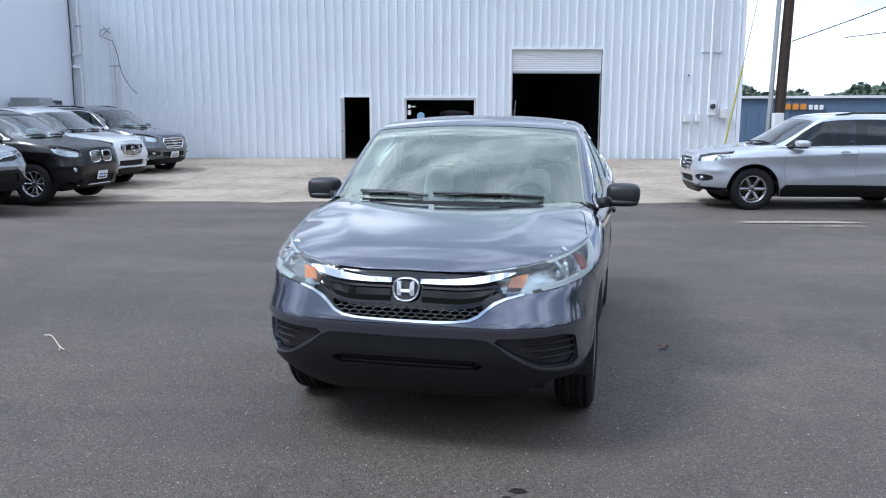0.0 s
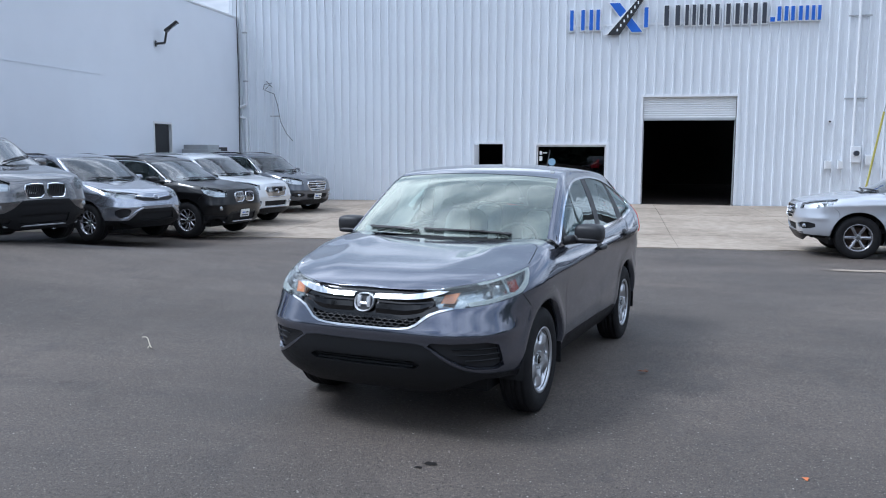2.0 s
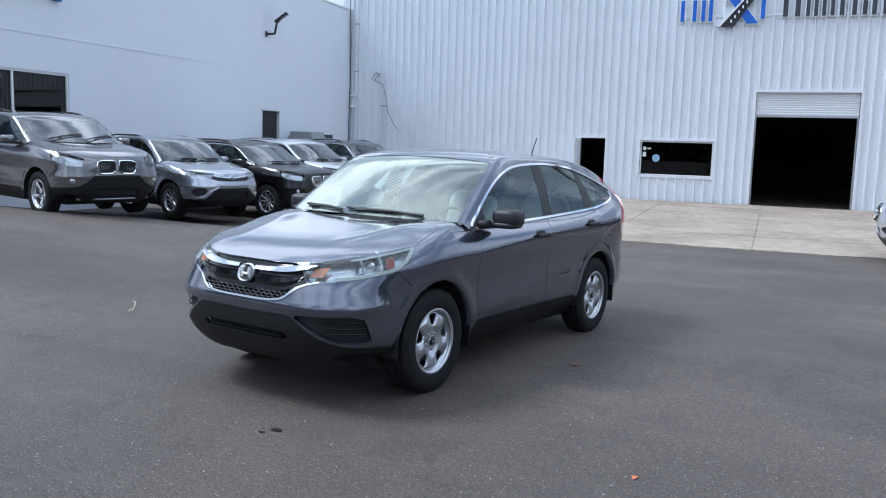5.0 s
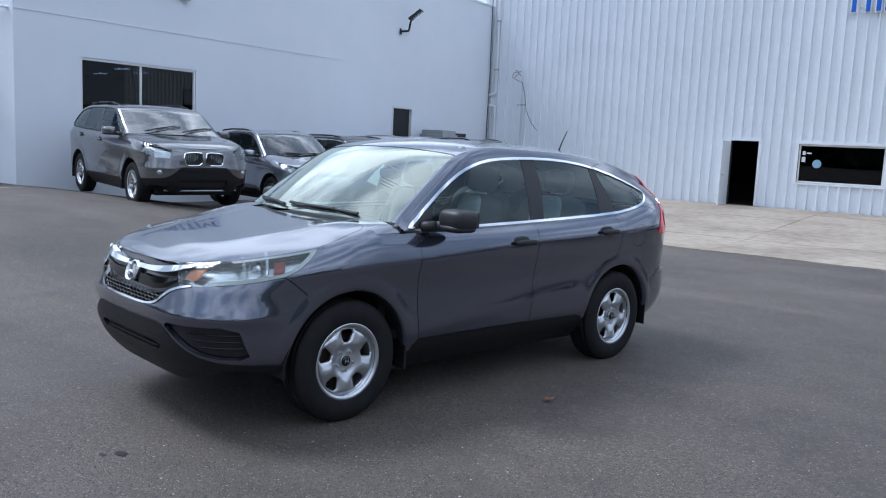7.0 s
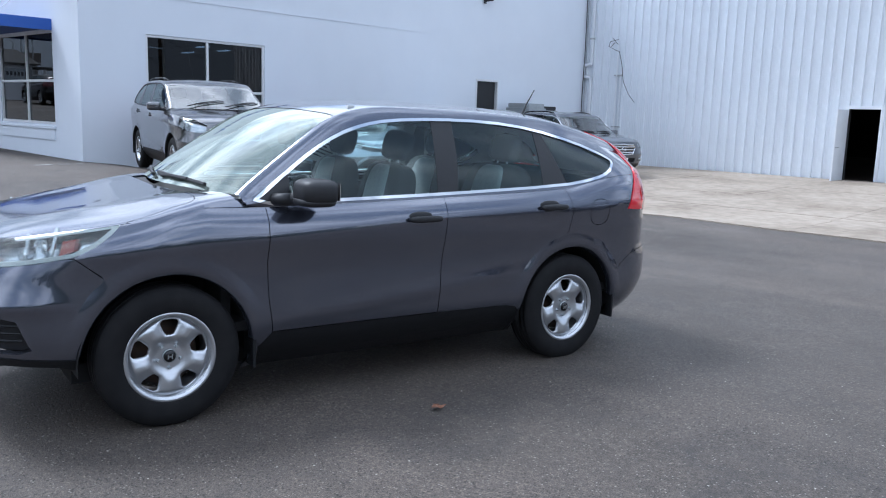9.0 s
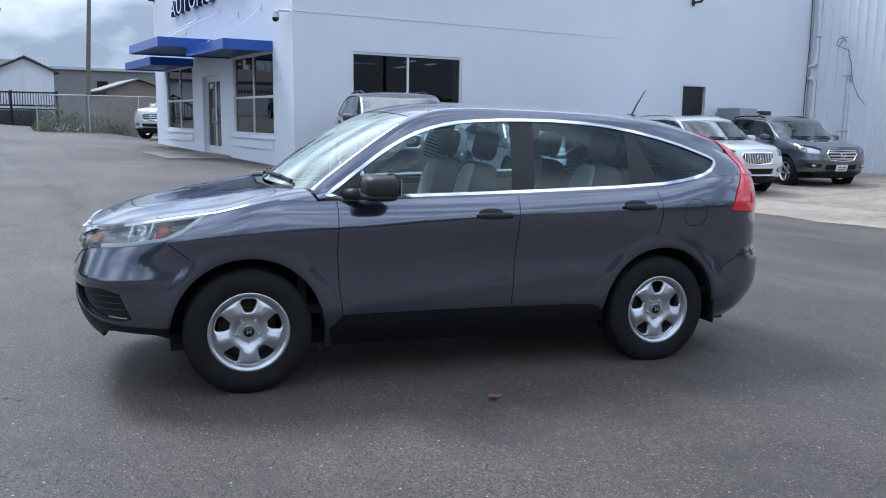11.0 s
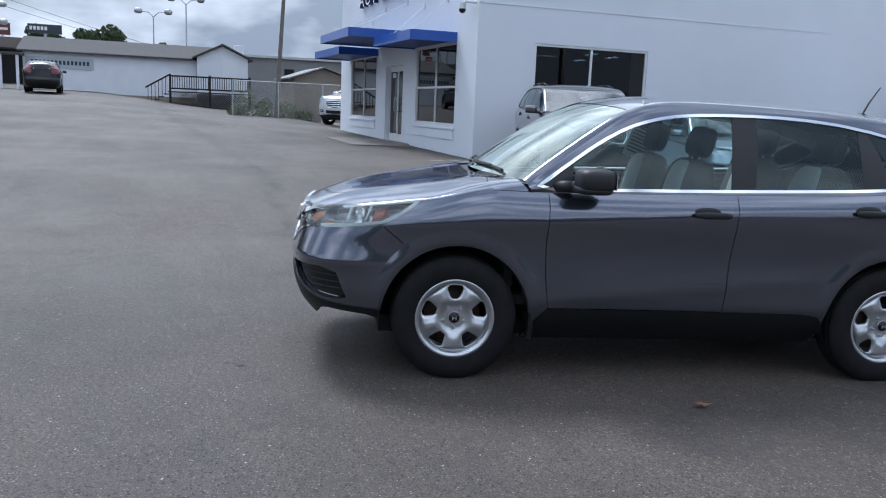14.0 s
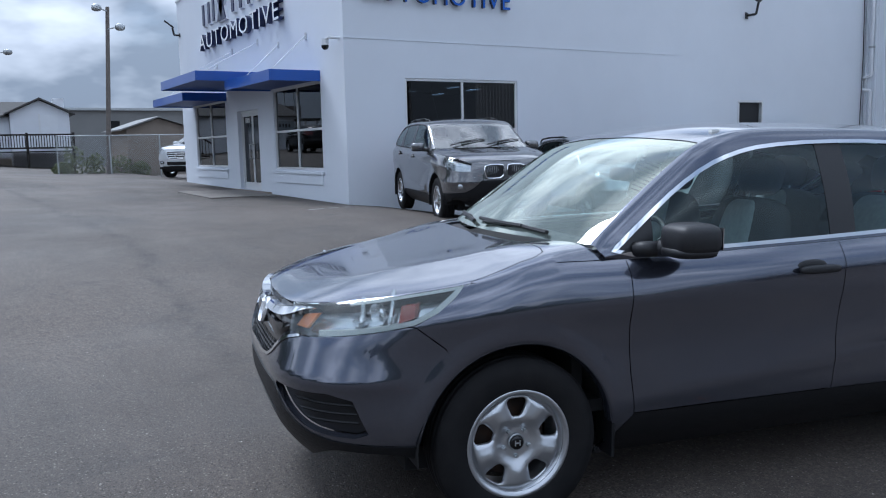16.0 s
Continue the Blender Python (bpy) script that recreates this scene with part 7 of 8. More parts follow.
            for k in range(10):
                y = s * (0.045 + 0.029 * k)
                part("grille_slat", warped(strip([(y - 0.004, 0.793, 0.09), (y + 0.004, 0.793, 0.09)], 0, 0.01, 0.012), warp), M_CHROME if chrome else M_BLACK, kb)
            fl = superbox(front_x(0.68, 0.60) - 0.01, s * 0.68, 0.58, 0.03, 0.052, 0.045, 0.9)
            part("fog_lamp", warped(fl, warp), M_REFLECTOR, bp, smooth_faces=True)
        part("skid_plate", warped(strip([(y, 0.305, 0.014) for y in (-0.6, -0.3, 0, 0.3, 0.6)], 0, 0.02, 0.008), warp), M_STEEL if not chrome else M_CHROME, bp)
    elif style == "bar":
        put("grille", pn.mesh({P_GRILLE}, "LR", 0.02, 0.0, -0.02), M_BLACK, car)
        for s in (1, -1):
            part("chrome_bar", warped(strip([(s * y, z, h) for y, z, h in ((0.10, 0.805, 0.010), (0.3, 0.83, 0.012), (0.5, 0.868, 0.012), (0.6, 0.885, 0.005))], 0, 0.02, 0.008), warp), M_CHROME, car)
            part("bumper_blade", warped(strip([(s * y, z, h) for y, z, h in ((0.36, 0.62, 0.02), (0.50, 0.56, 0.025), (0.66, 0.44, 0.03), (0.74, 0.42, 0.03))], 0, 0.03, 0.01), warp), paint, bp)
        part("emblem", warped(frame_ring(rounded([(-0.07, 0.77), (-0.07, 0.86), (0.07, 0.86), (0.07, 0.77)], 2), 0.014, 0.02, 0.02), warp), M_CHROME, car)
        part("bumper_strip", warped(strip([(y, 0.655, 0.035) for y in (-0.38, -0.2, 0, 0.2, 0.38)], 0, 0.03, 0.012), warp), paint, bp)
    else:
        put("grille", pn.mesh({P_GRILLE}, "LR", 0.02, 0.0, -0.02), M_BLACK, car)
        ring = [(-0.05 + 0.05, 0.895)]
        out = [(0.0, 0.895), (0.36, 0.885), (0.415, 0.80), (0.31, 0.625), (0.0, 0.605), (-0.31, 0.625), (-0.415, 0.80), (-0.36, 0.885)]
        part("grille_surround", warped(frame_ring(out, 0.03, 0.010, 0.02), warp), M_CHROME, car)
        if style == "waterfall":
            for k in range(-8, 9):
                y = 0.041 * k
                part("grille_slat", warped(strip([(y - 0.009, 0.755, 0.115), (y + 0.009, 0.755, 0.115)], 0, 0.012, 0.004), warp), M_CHROME, car)
        else:
            for k in range(3):
                z = 0.68 + 0.07 * k
                w = 0.30 + 0.03 * k
                part("grille_slat", warped(strip([(y, z, 0.014) for y in (-w, -w / 2, 0, w / 2, w)], 0, 0.012, 0.006), warp), M_CHROME if style == "ladder" else M_STEEL, car)
        part("emblem", warped(frame_ring(rounded([(-0.06, 0.71), (-0.06, 0.82), (0.06, 0.82), (0.06, 0.71)], 2), 0.014, 0.024, 0.02), warp), M_CHROME, car)
        for s in (1, -1):
            fl = superbox(front_x(0.65, 0.52) - 0.02, s * 0.65, 0.515, 0.03, 0.06, 0.035, 0.8)
            part("fog_lamp", warped(fl, warp), M_REFLECTOR, bp, smooth_faces=True)
        part("bumper_strip", warped(strip([(y, 0.40, 0.012) for y in (-0.6, -0.3, 0, 0.3, 0.6)], 0, 0.02, 0.01), warp), M_CHROME if style == "waterfall" else M_BLACK, bp)
    R, w, rim = tyre
    wm_ = wheel_mat or M_SILVER
    for ax in (wb / 2, -wb / 2):
        for s in (1, -1):
            m = pose(ax, s * track, R - 0.008, 0, 0, 0 if s == 1 else 180)
            wheel(car, m, R, w, rim, wheel_style[0], wheel_style[1], wm_, s)
    bm.free()
    car.matrix_world = place
    return car


def plate(car, warp, z=0.50):
    pl = part("dealer_plate", warped(outline_plate([(-0.15, z - 0.075), (0.15, z - 0.075), (0.15, z + 0.075), (-0.15, z + 0.075)], 0.03, 0.01), warp), M_PAPER, car, "white dealer plate")
    for a, b, zz, mt in ((-0.10, 0.0, z + 0.01, M_BLUE), (0.02, 0.11, z + 0.01, M_SIGNDARK), (-0.11, 0.11, z - 0.04, M_SIGNDARK)):
        part("text_bar", warped(outline_plate([(a, zz - 0.012), (b, zz - 0.012), (b, zz + 0.012), (a, zz + 0.012)], 0.033, 0.002), warp), mt, pl)


# ---- the cars ----
PAINT_HERO = car_paint("steel_grey_metallic", (0.098, 0.107, 0.142), 0.85, 0.19)
build_car("suv", "dark steel-grey compact SUV parked alone on the asphalt", PAINT_HERO, pose(0.351, 6.156, -0.0145, 0, -0.8, -102.16), track=0.775)
M_ALLOY = mat("bright_alloy", (0.70, 0.71, 0.73), 0.22, 0.85, vary=0.1, scale=10)
M_ALLOYDARK = mat("machined_dark_alloy", (0.35, 0.35, 0.37), 0.25, 0.8, vary=0.3, scale=10, color2=(0.05, 0.05, 0.05))
P_GREY = car_paint("grey_metallic", (0.155, 0.155, 0.162), 0.85, 0.22)
P_SILVER = car_paint("silver_metallic", (0.38, 0.40, 0.45), 0.8, 0.24)
P_BLACK = car_paint("black_brown_metallic", (0.006, 0.0057, 0.006), 0.1, 0.3, 0.55, 0.25)
P_WHITE = car_paint("pearl_white", (0.62, 0.64, 0.66), 0.15, 0.3)
P_BLUEGREY = car_paint("blue_grey_metallic", (0.075, 0.085, 0.105), 0.5, 0.3)
P_PALE = car_paint("pale_silver_metallic", (0.50, 0.52, 0.56), 0.5, 0.3)


def parked(name, label, paint, x, y, yaw, dims, style, wheels, wheel_mat, **kw):
    wb, front, rear, width, height, hub, belt = dims
    use_body(kw.get("body", "square"))
    wp = make_warp(*dims)
    z = (ground(x, y) * 2 + ground(x + math.cos(radians(yaw)) * wb / 2, y + math.sin(radians(yaw)) * wb / 2)) / 3 if kw.get("z") is None else kw["z"]
    tilt = kw.get("tilt", 0.0)
    car = build_car(name, label, paint, pose(x, y, z, 0, tilt, yaw), wp, (hub + 0.008, 0.245, hub * 0.63), wheels, wheel_mat, style,
                    kw.get("chrome", True), kw.get("lower"), width / 2 - 0.155, wb, M_GLASS_DARK if kw.get("tint") else None, kw.get("rails", True), kw.get("detail", True), "parked row")
    if kw.get("plate"):
        plate(car, wp, kw["plate"])
    return car


X5A = (2.933, 0.87, 1.05, 1.933, 1.766, 0.375, 1.20)
parked("parked_suv", "mid-grey metallic SUV with a twin chrome grille parked by the office", P_GREY, -9.52, 11.16, -16.3, X5A, "kidney", ("star", 5), M_ALLOY, z=0.31, tilt=0.8, chrome=False)
RAV = (2.66, 0.93, 1.01, 1.845, 1.675, 0.36, 1.12)
parked("parked_suv", "silver metallic SUV with black lower bumper in the parked row", P_SILVER, -9.56, 14.45, -15.5, RAV, "bar", ("star", 10), M_ALLOYDARK, z=0.03, chrome=False, body="crossover")
X5B = (2.933, 0.88, 1.07, 1.938, 1.762, 0.38, 1.19)
parked("parked_suv", "black-brown SUV with a twin chrome grille and dealer plate", P_BLACK, -9.05, 16.75, -9.5, X5B, "kidney", ("star", 10), M_ALLOYDARK, z=-0.10, plate=0.46)
ENC = (3.02, 1.0, 1.1, 2.0, 1.84, 0.39, 1.22)
parked("parked_suv", "pearl white SUV with a chrome waterfall grille", P_WHITE, -9.75, 20.1, -14.0, ENC, "waterfall", ("star", 7), M_ALLOY, z=-0.11)
PIL = (2.775, 1.0, 1.07, 1.99, 1.83, 0.38, 1.20)
parked("parked_suv", "blue-grey boxy SUV with a chrome grille and dealer plate", P_BLUEGREY, -9.75, 23.7, -18.0, PIL, "ladder", ("star", 5), M_ALLOY, z=-0.07, plate=0.47)
TRA = (3.02, 1.02, 1.13, 1.99, 1.79, 0.385, 1.16)
parked("parked_suv", "pale silver SUV with chrome grille bars and six-spoke wheels", P_PALE, 7.25, 16.25, 178.0, TRA, "ladder", ("star", 6), M_ALLOYDARK, z=-0.15, tint=True)
# the nose of one more car by the edge of the lot
parked("parked_suv", "silver SUV with black lower trim at the edge of the lot", P_SILVER, 9.15, 11.6, 176.0, RAV, "bar", ("star", 5), M_ALLOY, z=-0.08, body="crossover")

# ---- distance ----
M_SIDING = mat("white_siding", (0.72, 0.74, 0.78), 0.6, vary=0.15, scale=1.5)
M_SHINGLE = mat("grey_shingle", (0.075, 0.072, 0.07), 0.9, vary=0.4, scale=4)
M_GREYMETAL = mat("grey_metal_cladding", (0.20, 0.20, 0.195), 0.6, vary=0.25, scale=0.6)
M_TAN = mat("tan_shed_boards", (0.24, 0.20, 0.165), 0.8, vary=0.3, scale=2)
M_BLUEMETAL = mat("blue_metal_cladding", (0.095, 0.145, 0.225), 0.5, vary=0.2, scale=0.7)
M_POLE = mat("creosoted_pole", (0.030, 0.020, 0.015), 0.9, vary=0.5, scale=8, color2=(0.06, 0.042, 0.03), bump=0.3, bump_scale=40)
M_POLEGREY = mat("weathered_pole", (0.16, 0.14, 0.125), 0.9, vary=0.5, scale=6)
M_DECK = mat("dark_stained_deck", (0.018, 0.014, 0.012), 0.8, vary=0.4, scale=5)
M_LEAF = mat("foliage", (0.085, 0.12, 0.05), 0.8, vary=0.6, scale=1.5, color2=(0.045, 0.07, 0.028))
# leaf green made bluer and duller: distance haze mixed into the colour
M_LEAFFAR = mat("far_foliage_hazed", (0.085, 0.115, 0.08), 0.9, vary=0.6, scale=0.2, color2=(0.05, 0.075, 0.05))
M_BARK = mat("bark", (0.09, 0.07, 0.055), 0.9, vary=0.4, scale=6)

# white clapboard house with a long shingled roof, seen across the street
hs = thing("house", "white clapboard house with a grey shingled roof", "house")
HXW, HY0, HY1, HB = -52.0, -3.75, 6.4, 1.15
k, z = 0, HB + 0.35
while z < 4.0:
    bm = bmesh.new()
    add_box(bm, HXW - 0.02, HXW, HY0, HY1, z, z + 0.148)
    for v in bm.verts:
        if v.co.x > HXW - 0.01 and v.co.z < z + 0.01:
            v.co.x += 0.022
    part("siding_board", bm, M_SIDING, hs)
    z += 0.15
part("wall", box(HXW - 7.0, HXW - 0.021, HY0, HY1, HB - 0.3, 4.05), M_SIDING, hs)
part("foundation", box(HXW - 0.02, HXW + 0.03, HY0, HY1, HB - 0.4, HB + 0.34), M_CONCRETE, hs)
bm = bmesh.new()
vs = [bm.verts.new(p) for p in ((HXW + 0.35, HY0 - 0.3, 3.98), (HXW + 0.35, HY1 + 2.0, 3.98), (HXW - 3.6, HY1 + 2.0, 5.0), (HXW - 3.6, HY0 - 0.3, 5.0), (HXW - 7.5, HY0 - 0.3, 3.98), (HXW - 7.5, HY1 + 2.0, 3.98))]
bm.faces.new((vs[0], vs[1], vs[2], vs[3]))
bm.faces.new((vs[3], vs[2], vs[5], vs[4]))
r = bmesh.ops.extrude_face_region(bm, geom=list(bm.faces))
for v in r["geom"]:
    if isinstance(v, bmesh.types.BMVert):
        v.co.z -= 0.1
part("roof", bm, M_SHINGLE, hs)
bm = bmesh.new()
g0, g1, gp = HY1 + 0.02, 9.6, 8.0
pf = [(HXW + 0.9, g0, HB - 0.3), (HXW + 0.9, g1, HB - 0.3), (HXW + 0.9, g1, 4.1), (HXW + 0.9, gp, 4.85), (HXW + 0.9, g0, 4.1)]
a = [bm.verts.new(p) for p in pf]
b = [bm.verts.new((p[0] - 6, p[1], p[2])) for p in pf]
bm.faces.new(a)
for i in range(5):
    bm.faces.new((a[i], b[i], b[(i + 1) % 5], a[(i + 1) % 5]))
part("gable_wall", bm, M_SIDING, hs)
for (ya, za, yb, zb) in ((g0 - 0.3, 3.98, gp, 4.9), (gp, 4.9, g1 + 0.3, 3.98)):
    bm = bmesh.new()
    q = [bm.verts.new((x, y, z + dz)) for dz in (0, 0.1) for x, y, z in ((HXW + 1.2, ya, za), (HXW + 1.2, yb, zb), (HXW - 5.5, yb, zb), (HXW - 5.5, ya, za))]
    for f in ((0, 1, 2, 3), (4, 5, 6, 7), (0, 1, 5, 4), (3, 2, 6, 7), (0, 3, 7, 4), (1, 2, 6, 5)):
        bm.faces.new([q[i] for i in f])
    part("gable_roof", bm, M_SHINGLE, hs)
dr = part("door", box(HXW + 0.902, HXW + 0.94, 8.0, 8.95, 2.0, 4.0), M_DOORWHITE, hs)
part("door_frame", box(HXW + 0.941, HXW + 0.96, 7.9, 8.0, 2.0, 4.05), M_ALU, dr)
ch = part("chimney", box(HXW - 2.0, HXW - 1.2, 9.0, 9.6, 4.0, 5.1, 0.02), M_SIDING, hs)
pc = part("porch", box(HXW + 0.03, HXW + 1.6, HY0 - 1.2, HY0 + 0.1, 3.6, 3.75), M_SHINGLE, hs)
for y in (HY0 - 1.1, HY0 - 0.2):
    part("porch_post", box(HXW + 1.35, HXW + 1.5, y, y + 0.15, 1.3, 3.6), M_SIDING, hs)
sb = part("sign_board", box(HXW + 0.03, HXW + 0.07, HY0 + 0.15, HY0 + 4.0, 2.95, 3.62), mat("grey_sign_board", (0.42, 0.46, 0.50), 0.6), hs, "grey name board")
for i in range(15):
    y = HY0 + 0.45 + i * 0.225
    part("text_bar", box(HXW + 0.071, HXW + 0.08, y, y + 0.14, 3.18, 3.42), M_SIGNDARK, sb)

# raised deck with pickets and lattice
dk = thing("deck", "dark-stained wooden deck with pickets and lattice skirt", "deck")
DX, DY0, DY1, DZ = -48.0, 4.6, 9.4, 1.85
for i in range(8):
    part("deck_board", box(DX - 3.0 + i * 0.37, DX - 3.0 + i * 0.37 + 0.36, DY0, DY1, DZ - 0.06, DZ), M_DECK, dk)
for z in (DZ + 0.12, DZ + 0.86):
    part("rail", box(DX - 0.06, DX + 0.06, DY0, DY1, z, z + 0.09), M_DECK, dk)
for y in (DY0, 6.9, DY1 - 0.12):
    part("post", box(DX - 0.07, DX + 0.07, y, y + 0.13, 0.8, DZ + 1.02), M_DECK, dk)
for i in range(33):
    y = DY0 + 0.18 + i * 0.138
    part("picket", box(DX - 0.02, DX + 0.02, y, y + 0.04, DZ + 0.21, DZ + 0.86), M_DECK, dk)
bm = bmesh.new()
for i in range(34):
    for s in (1, -1):
        y = DY0 + i * 0.142
        q = [bm.verts.new((DX + 0.01 * s, max(DY0, min(DY1, y + a + s * t * 0.9)), 0.85 + t * 0.9)) for a, t in ((0, 0), (0.05, 0), (0.05, 1), (0, 1))]
        bm.faces.new(q)
part("lattice", bm, M_DECK, dk)
for i in range(5):
    part("step", box(DX - 0.6, DX + 0.5, DY0 - 0.3 - i * 0.28, DY0 - 0.02 - i * 0.28, DZ - 0.22 - i * 0.17, DZ - 0.16 - i * 0.17), M_DECK, dk)
part("stair_rail", tube([(DX + 0.1, DY0, DZ + 0.95), (DX + 0.1, DY0 - 1.35, DZ + 0.15)], 0.05), M_DECK, dk)
for i in range(6):
    y = DY0 - 0.2 - 0.2 * i
    part("picket", tube([(DX + 0.1, y, DZ - 0.25 - 0.12 * i), (DX + 0.1, y, DZ + 0.83 - 0.118 * i)], 0.02, 6), M_DECK, dk)

# grey metal building and tan shed behind the fence
gbld = thing("metal_building", "long grey metal building behind the fence", "building")
part("wall", box(-84, -74, 9.5, 40.0, 0.5, 5.4), M_GREYMETAL, gbld)
part("roof", box(-84.3, -73.7, 9.2, 40.3, 5.402, 5.62), M_STEEL, gbld)
for y in (15.6, 18.6):
    w_ = part("window", box(-74.02, -73.96, y, y + 0.9, 3.5, 4.5), M_DARK, gbld)
sh = thing("shed", "tan gabled wooden shed behind the fence", "shed")
bm = bmesh.new()
pf = [(-38.4, 10.5, 0.5), (-38.4, 13.6, 0.5), (-38.4, 13.6, 2.75), (-38.4, 12.0, 3.25), (-38.4, 10.5, 2.75)]
a = [bm.verts.new(p) for p in pf]
b = [bm.verts.new((p[0] - 5, p[1], p[2])) for p in pf]
bm.faces.new(a)
for i in range(5):
    bm.faces.new((a[i], b[i], b[(i + 1) % 5], a[(i + 1) % 5]))
part("wall", bm, M_TAN, sh)
for (ya, za, yb, zb) in ((10.2, 2.68, 12.0, 3.30), (12.0, 3.30, 13.9, 2.68)):
    bm = bmesh.new()
    q = [bm.verts.new((x, y, z + dz)) for dz in (0, 0.07) for x, y, z in ((-38.1, ya, za), (-38.1, yb, zb), (-43.7, yb, zb), (-43.7, ya, za))]
    for f in ((0, 1, 2, 3), (4, 5, 6, 7), (0, 1, 5, 4), (3, 2, 6, 7), (0, 3, 7, 4), (1, 2, 6, 5)):
        bm.faces.new([q[i] for i in f])
    part("roof", bm, M_GREYMETAL, sh)

# chain-link fence
fn = thing("chain_link_fence", "galvanised chain-link fence with a top rail", "fence")
FXA, FY0, FY1 = -36.6, 7.2, 13.6
for y in (7.2, 9.4, 11.6, 13.6):
    part("post", tube([(FXA, y, 0.4), (FXA, y, 2.45)], 0.035), M_STEEL, fn)
part("rail", tube([(FXA, FY0, 2.42), (FXA, FY1, 2.42)], 0.022), M_STEEL, fn)
bm = bmesh.new()
n = int((FY1 - FY0) / 0.09)
for i in range(-20, n):
    for s in (1, -1):
        y0 = FY0 + i * 0.09 + (0 if s == 1 else 1.85)
        pts = []
        for t in (0, 1):
            pts.append((y0 + s * 1.85 * t, 0.55 + 1.85 * t))
        (ya, za), (yb, zb) = pts
        lo_, hi_ = FY0, FY1
        if max(ya, yb) <= lo_ or min(ya, yb) >= hi_:
            continue

        def clip(y):
            y = min(hi_, max(lo_, y))
            return y, za + (y - ya) / (yb - ya) * (zb - za)
        p0, p1 = clip(ya), clip(yb)
        q = [bm.verts.new((FXA + 0.003 * s, p0[0], p0[1])), bm.verts.new((FXA + 0.003 * s, p0[0] + 0.008, p0[1])), bm.verts.new((FXA + 0.003 * s, p1[0] + 0.008, p1[1])), bm.verts.new((FXA + 0.003 * s, p1[0], p1[1]))]
        bm.faces.new(q)
part("chain_link", bm, M_STEEL, fn)


# poles, street lamps and wires
def pole(x, y, z0, h, r, material, label, lean=0.0, lean_y=0.0):
    p = thing("utility_pole", label, "pole")
    rings = [[(x + lean * i / 8 + r * (1 - 0.035 * i) * math.cos(2 * math.pi * k / 14), y + lean_y * i / 8 + r * (1 - 0.035 * i) * math.sin(2 * math.pi * k / 14), z0 + h * i / 8) for k in range(15)] for i in range(9)]
    bm = grid_mesh(rings)
    bmesh.ops.remove_doubles(bm, verts=bm.verts, dist=1e-4)
    part("shaft", bm, material, p, smooth_faces=True)
    return p


fp_ = pole(-36.8, 9.30, 0.4, 7.75, 0.115, M_POLEGREY, "weathered wooden utility pole with two lamp heads behind the fence", 0.0, 0.45)
for (dy, z) in ((-0.28, 8.05), (0.42, 7.25)):
    part("lamp_arm", tube([(-36.7, 9.68, z - 0.1), (-36.6, 9.62 + dy, z)], 0.03, 6), M_STEEL, fp_)
    part("lamp_head", superbox(-36.55, 9.62 + dy * 1.35, z, 0.2, 0.22, 0.16, 0.8, 14, 8), M_STEEL, fp_, smooth_faces=True)
bp_ = pole(9.55, 24.2, -0.3, 13.0, 0.155, M_POLE, "dark brown wooden utility pole by the warehouse corner", 0.28)
part("riser_pipe", tube([(9.25, 24.15, -0.2), (9.38, 24.15, 6.0), (9.5, 24.15, 11.0)], 0.07), M_STEEL, bp_)
part("meter_box", box(9.30, 9.58, 23.80, 24.0, 1.15, 1.60, 0.02), M_ALU, bp_)
part("box_strap", box(9.36, 9.74, 24.002, 24.03, 1.3, 1.36), M_STEEL, bp_)
M_GUY = mat("yellow_guy_sleeve", (0.45, 0.42, 0.10), 0.5)
cable("guy_wire", [(9.85, 24.2, 11.0), (8.95, 25.6, 3.0)], 0.012, M_STEEL, "steel guy wire from the pole")
cable("guy_sleeve", [(8.95, 25.6, 3.0), (8.6, 26.1, 0.0)], 0.03, M_GUY, "yellow sleeve on a guy wire", category="sleeve")
for (a, b, sag) in (((9.8, 24.2, 3.6), (24.0, 25.0, 9.4), 0.2), ((9.8, 24.2, 10.5), (40, 50, 6.0), 1.2), ((9.8, 24.2, 10.2), (40, 50, 5.6), 1.3), ((14, 30, 4.2), (40, 38, 9.5), 0.5), ((-74.5, -16, 11.85), (-75.8, 4.0, 6.0), 0.3), ((-74.5, -16, 10.9), (-75.8, 4.0, 5.7), 0.3)):
    pts = []
    for i in range(17):
        t = i / 16
        pts.append((a[0] + (b[0] - a[0]) * t, a[1] + (b[1] - a[1]) * t, a[2] + (b[2] - a[2]) * t - sag * 4 * t * (1 - t)))
    cable("overhead_wire", pts, 0.016, M_BLACK, "thin dark overhead wire", category="wire")


def street_lamp(x, y, z0, h, arms, yaw, heads=2):
    sl = thing("street_lamp", "grey lot lamp with two rounded heads on a tall pole", "street lamp", "lot lamps")
    part("pole", tube([(x, y, z0), (x, y, z0 + h)], 0.07, 8, 0.045), M_STEEL, sl)
    for s in (1, -1)[:heads]:
        dx, dy = math.cos(yaw) * s * arms, math.sin(yaw) * s * arms
        part("arm", tube([(x, y, z0 + h - 0.1), (x + dx * 0.4, y + dy * 0.4, z0 + h + 0.25), (x + dx, y + dy, z0 + h + 0.3)], 0.035, 6), M_STEEL, sl)
        part("lamp_head", superbox(x + dx * 1.25, y + dy * 1.25, z0 + h + 0.33, 0.32, 0.32, 0.22, 0.8, 14, 8), M_STEEL, sl, smooth_faces=True)


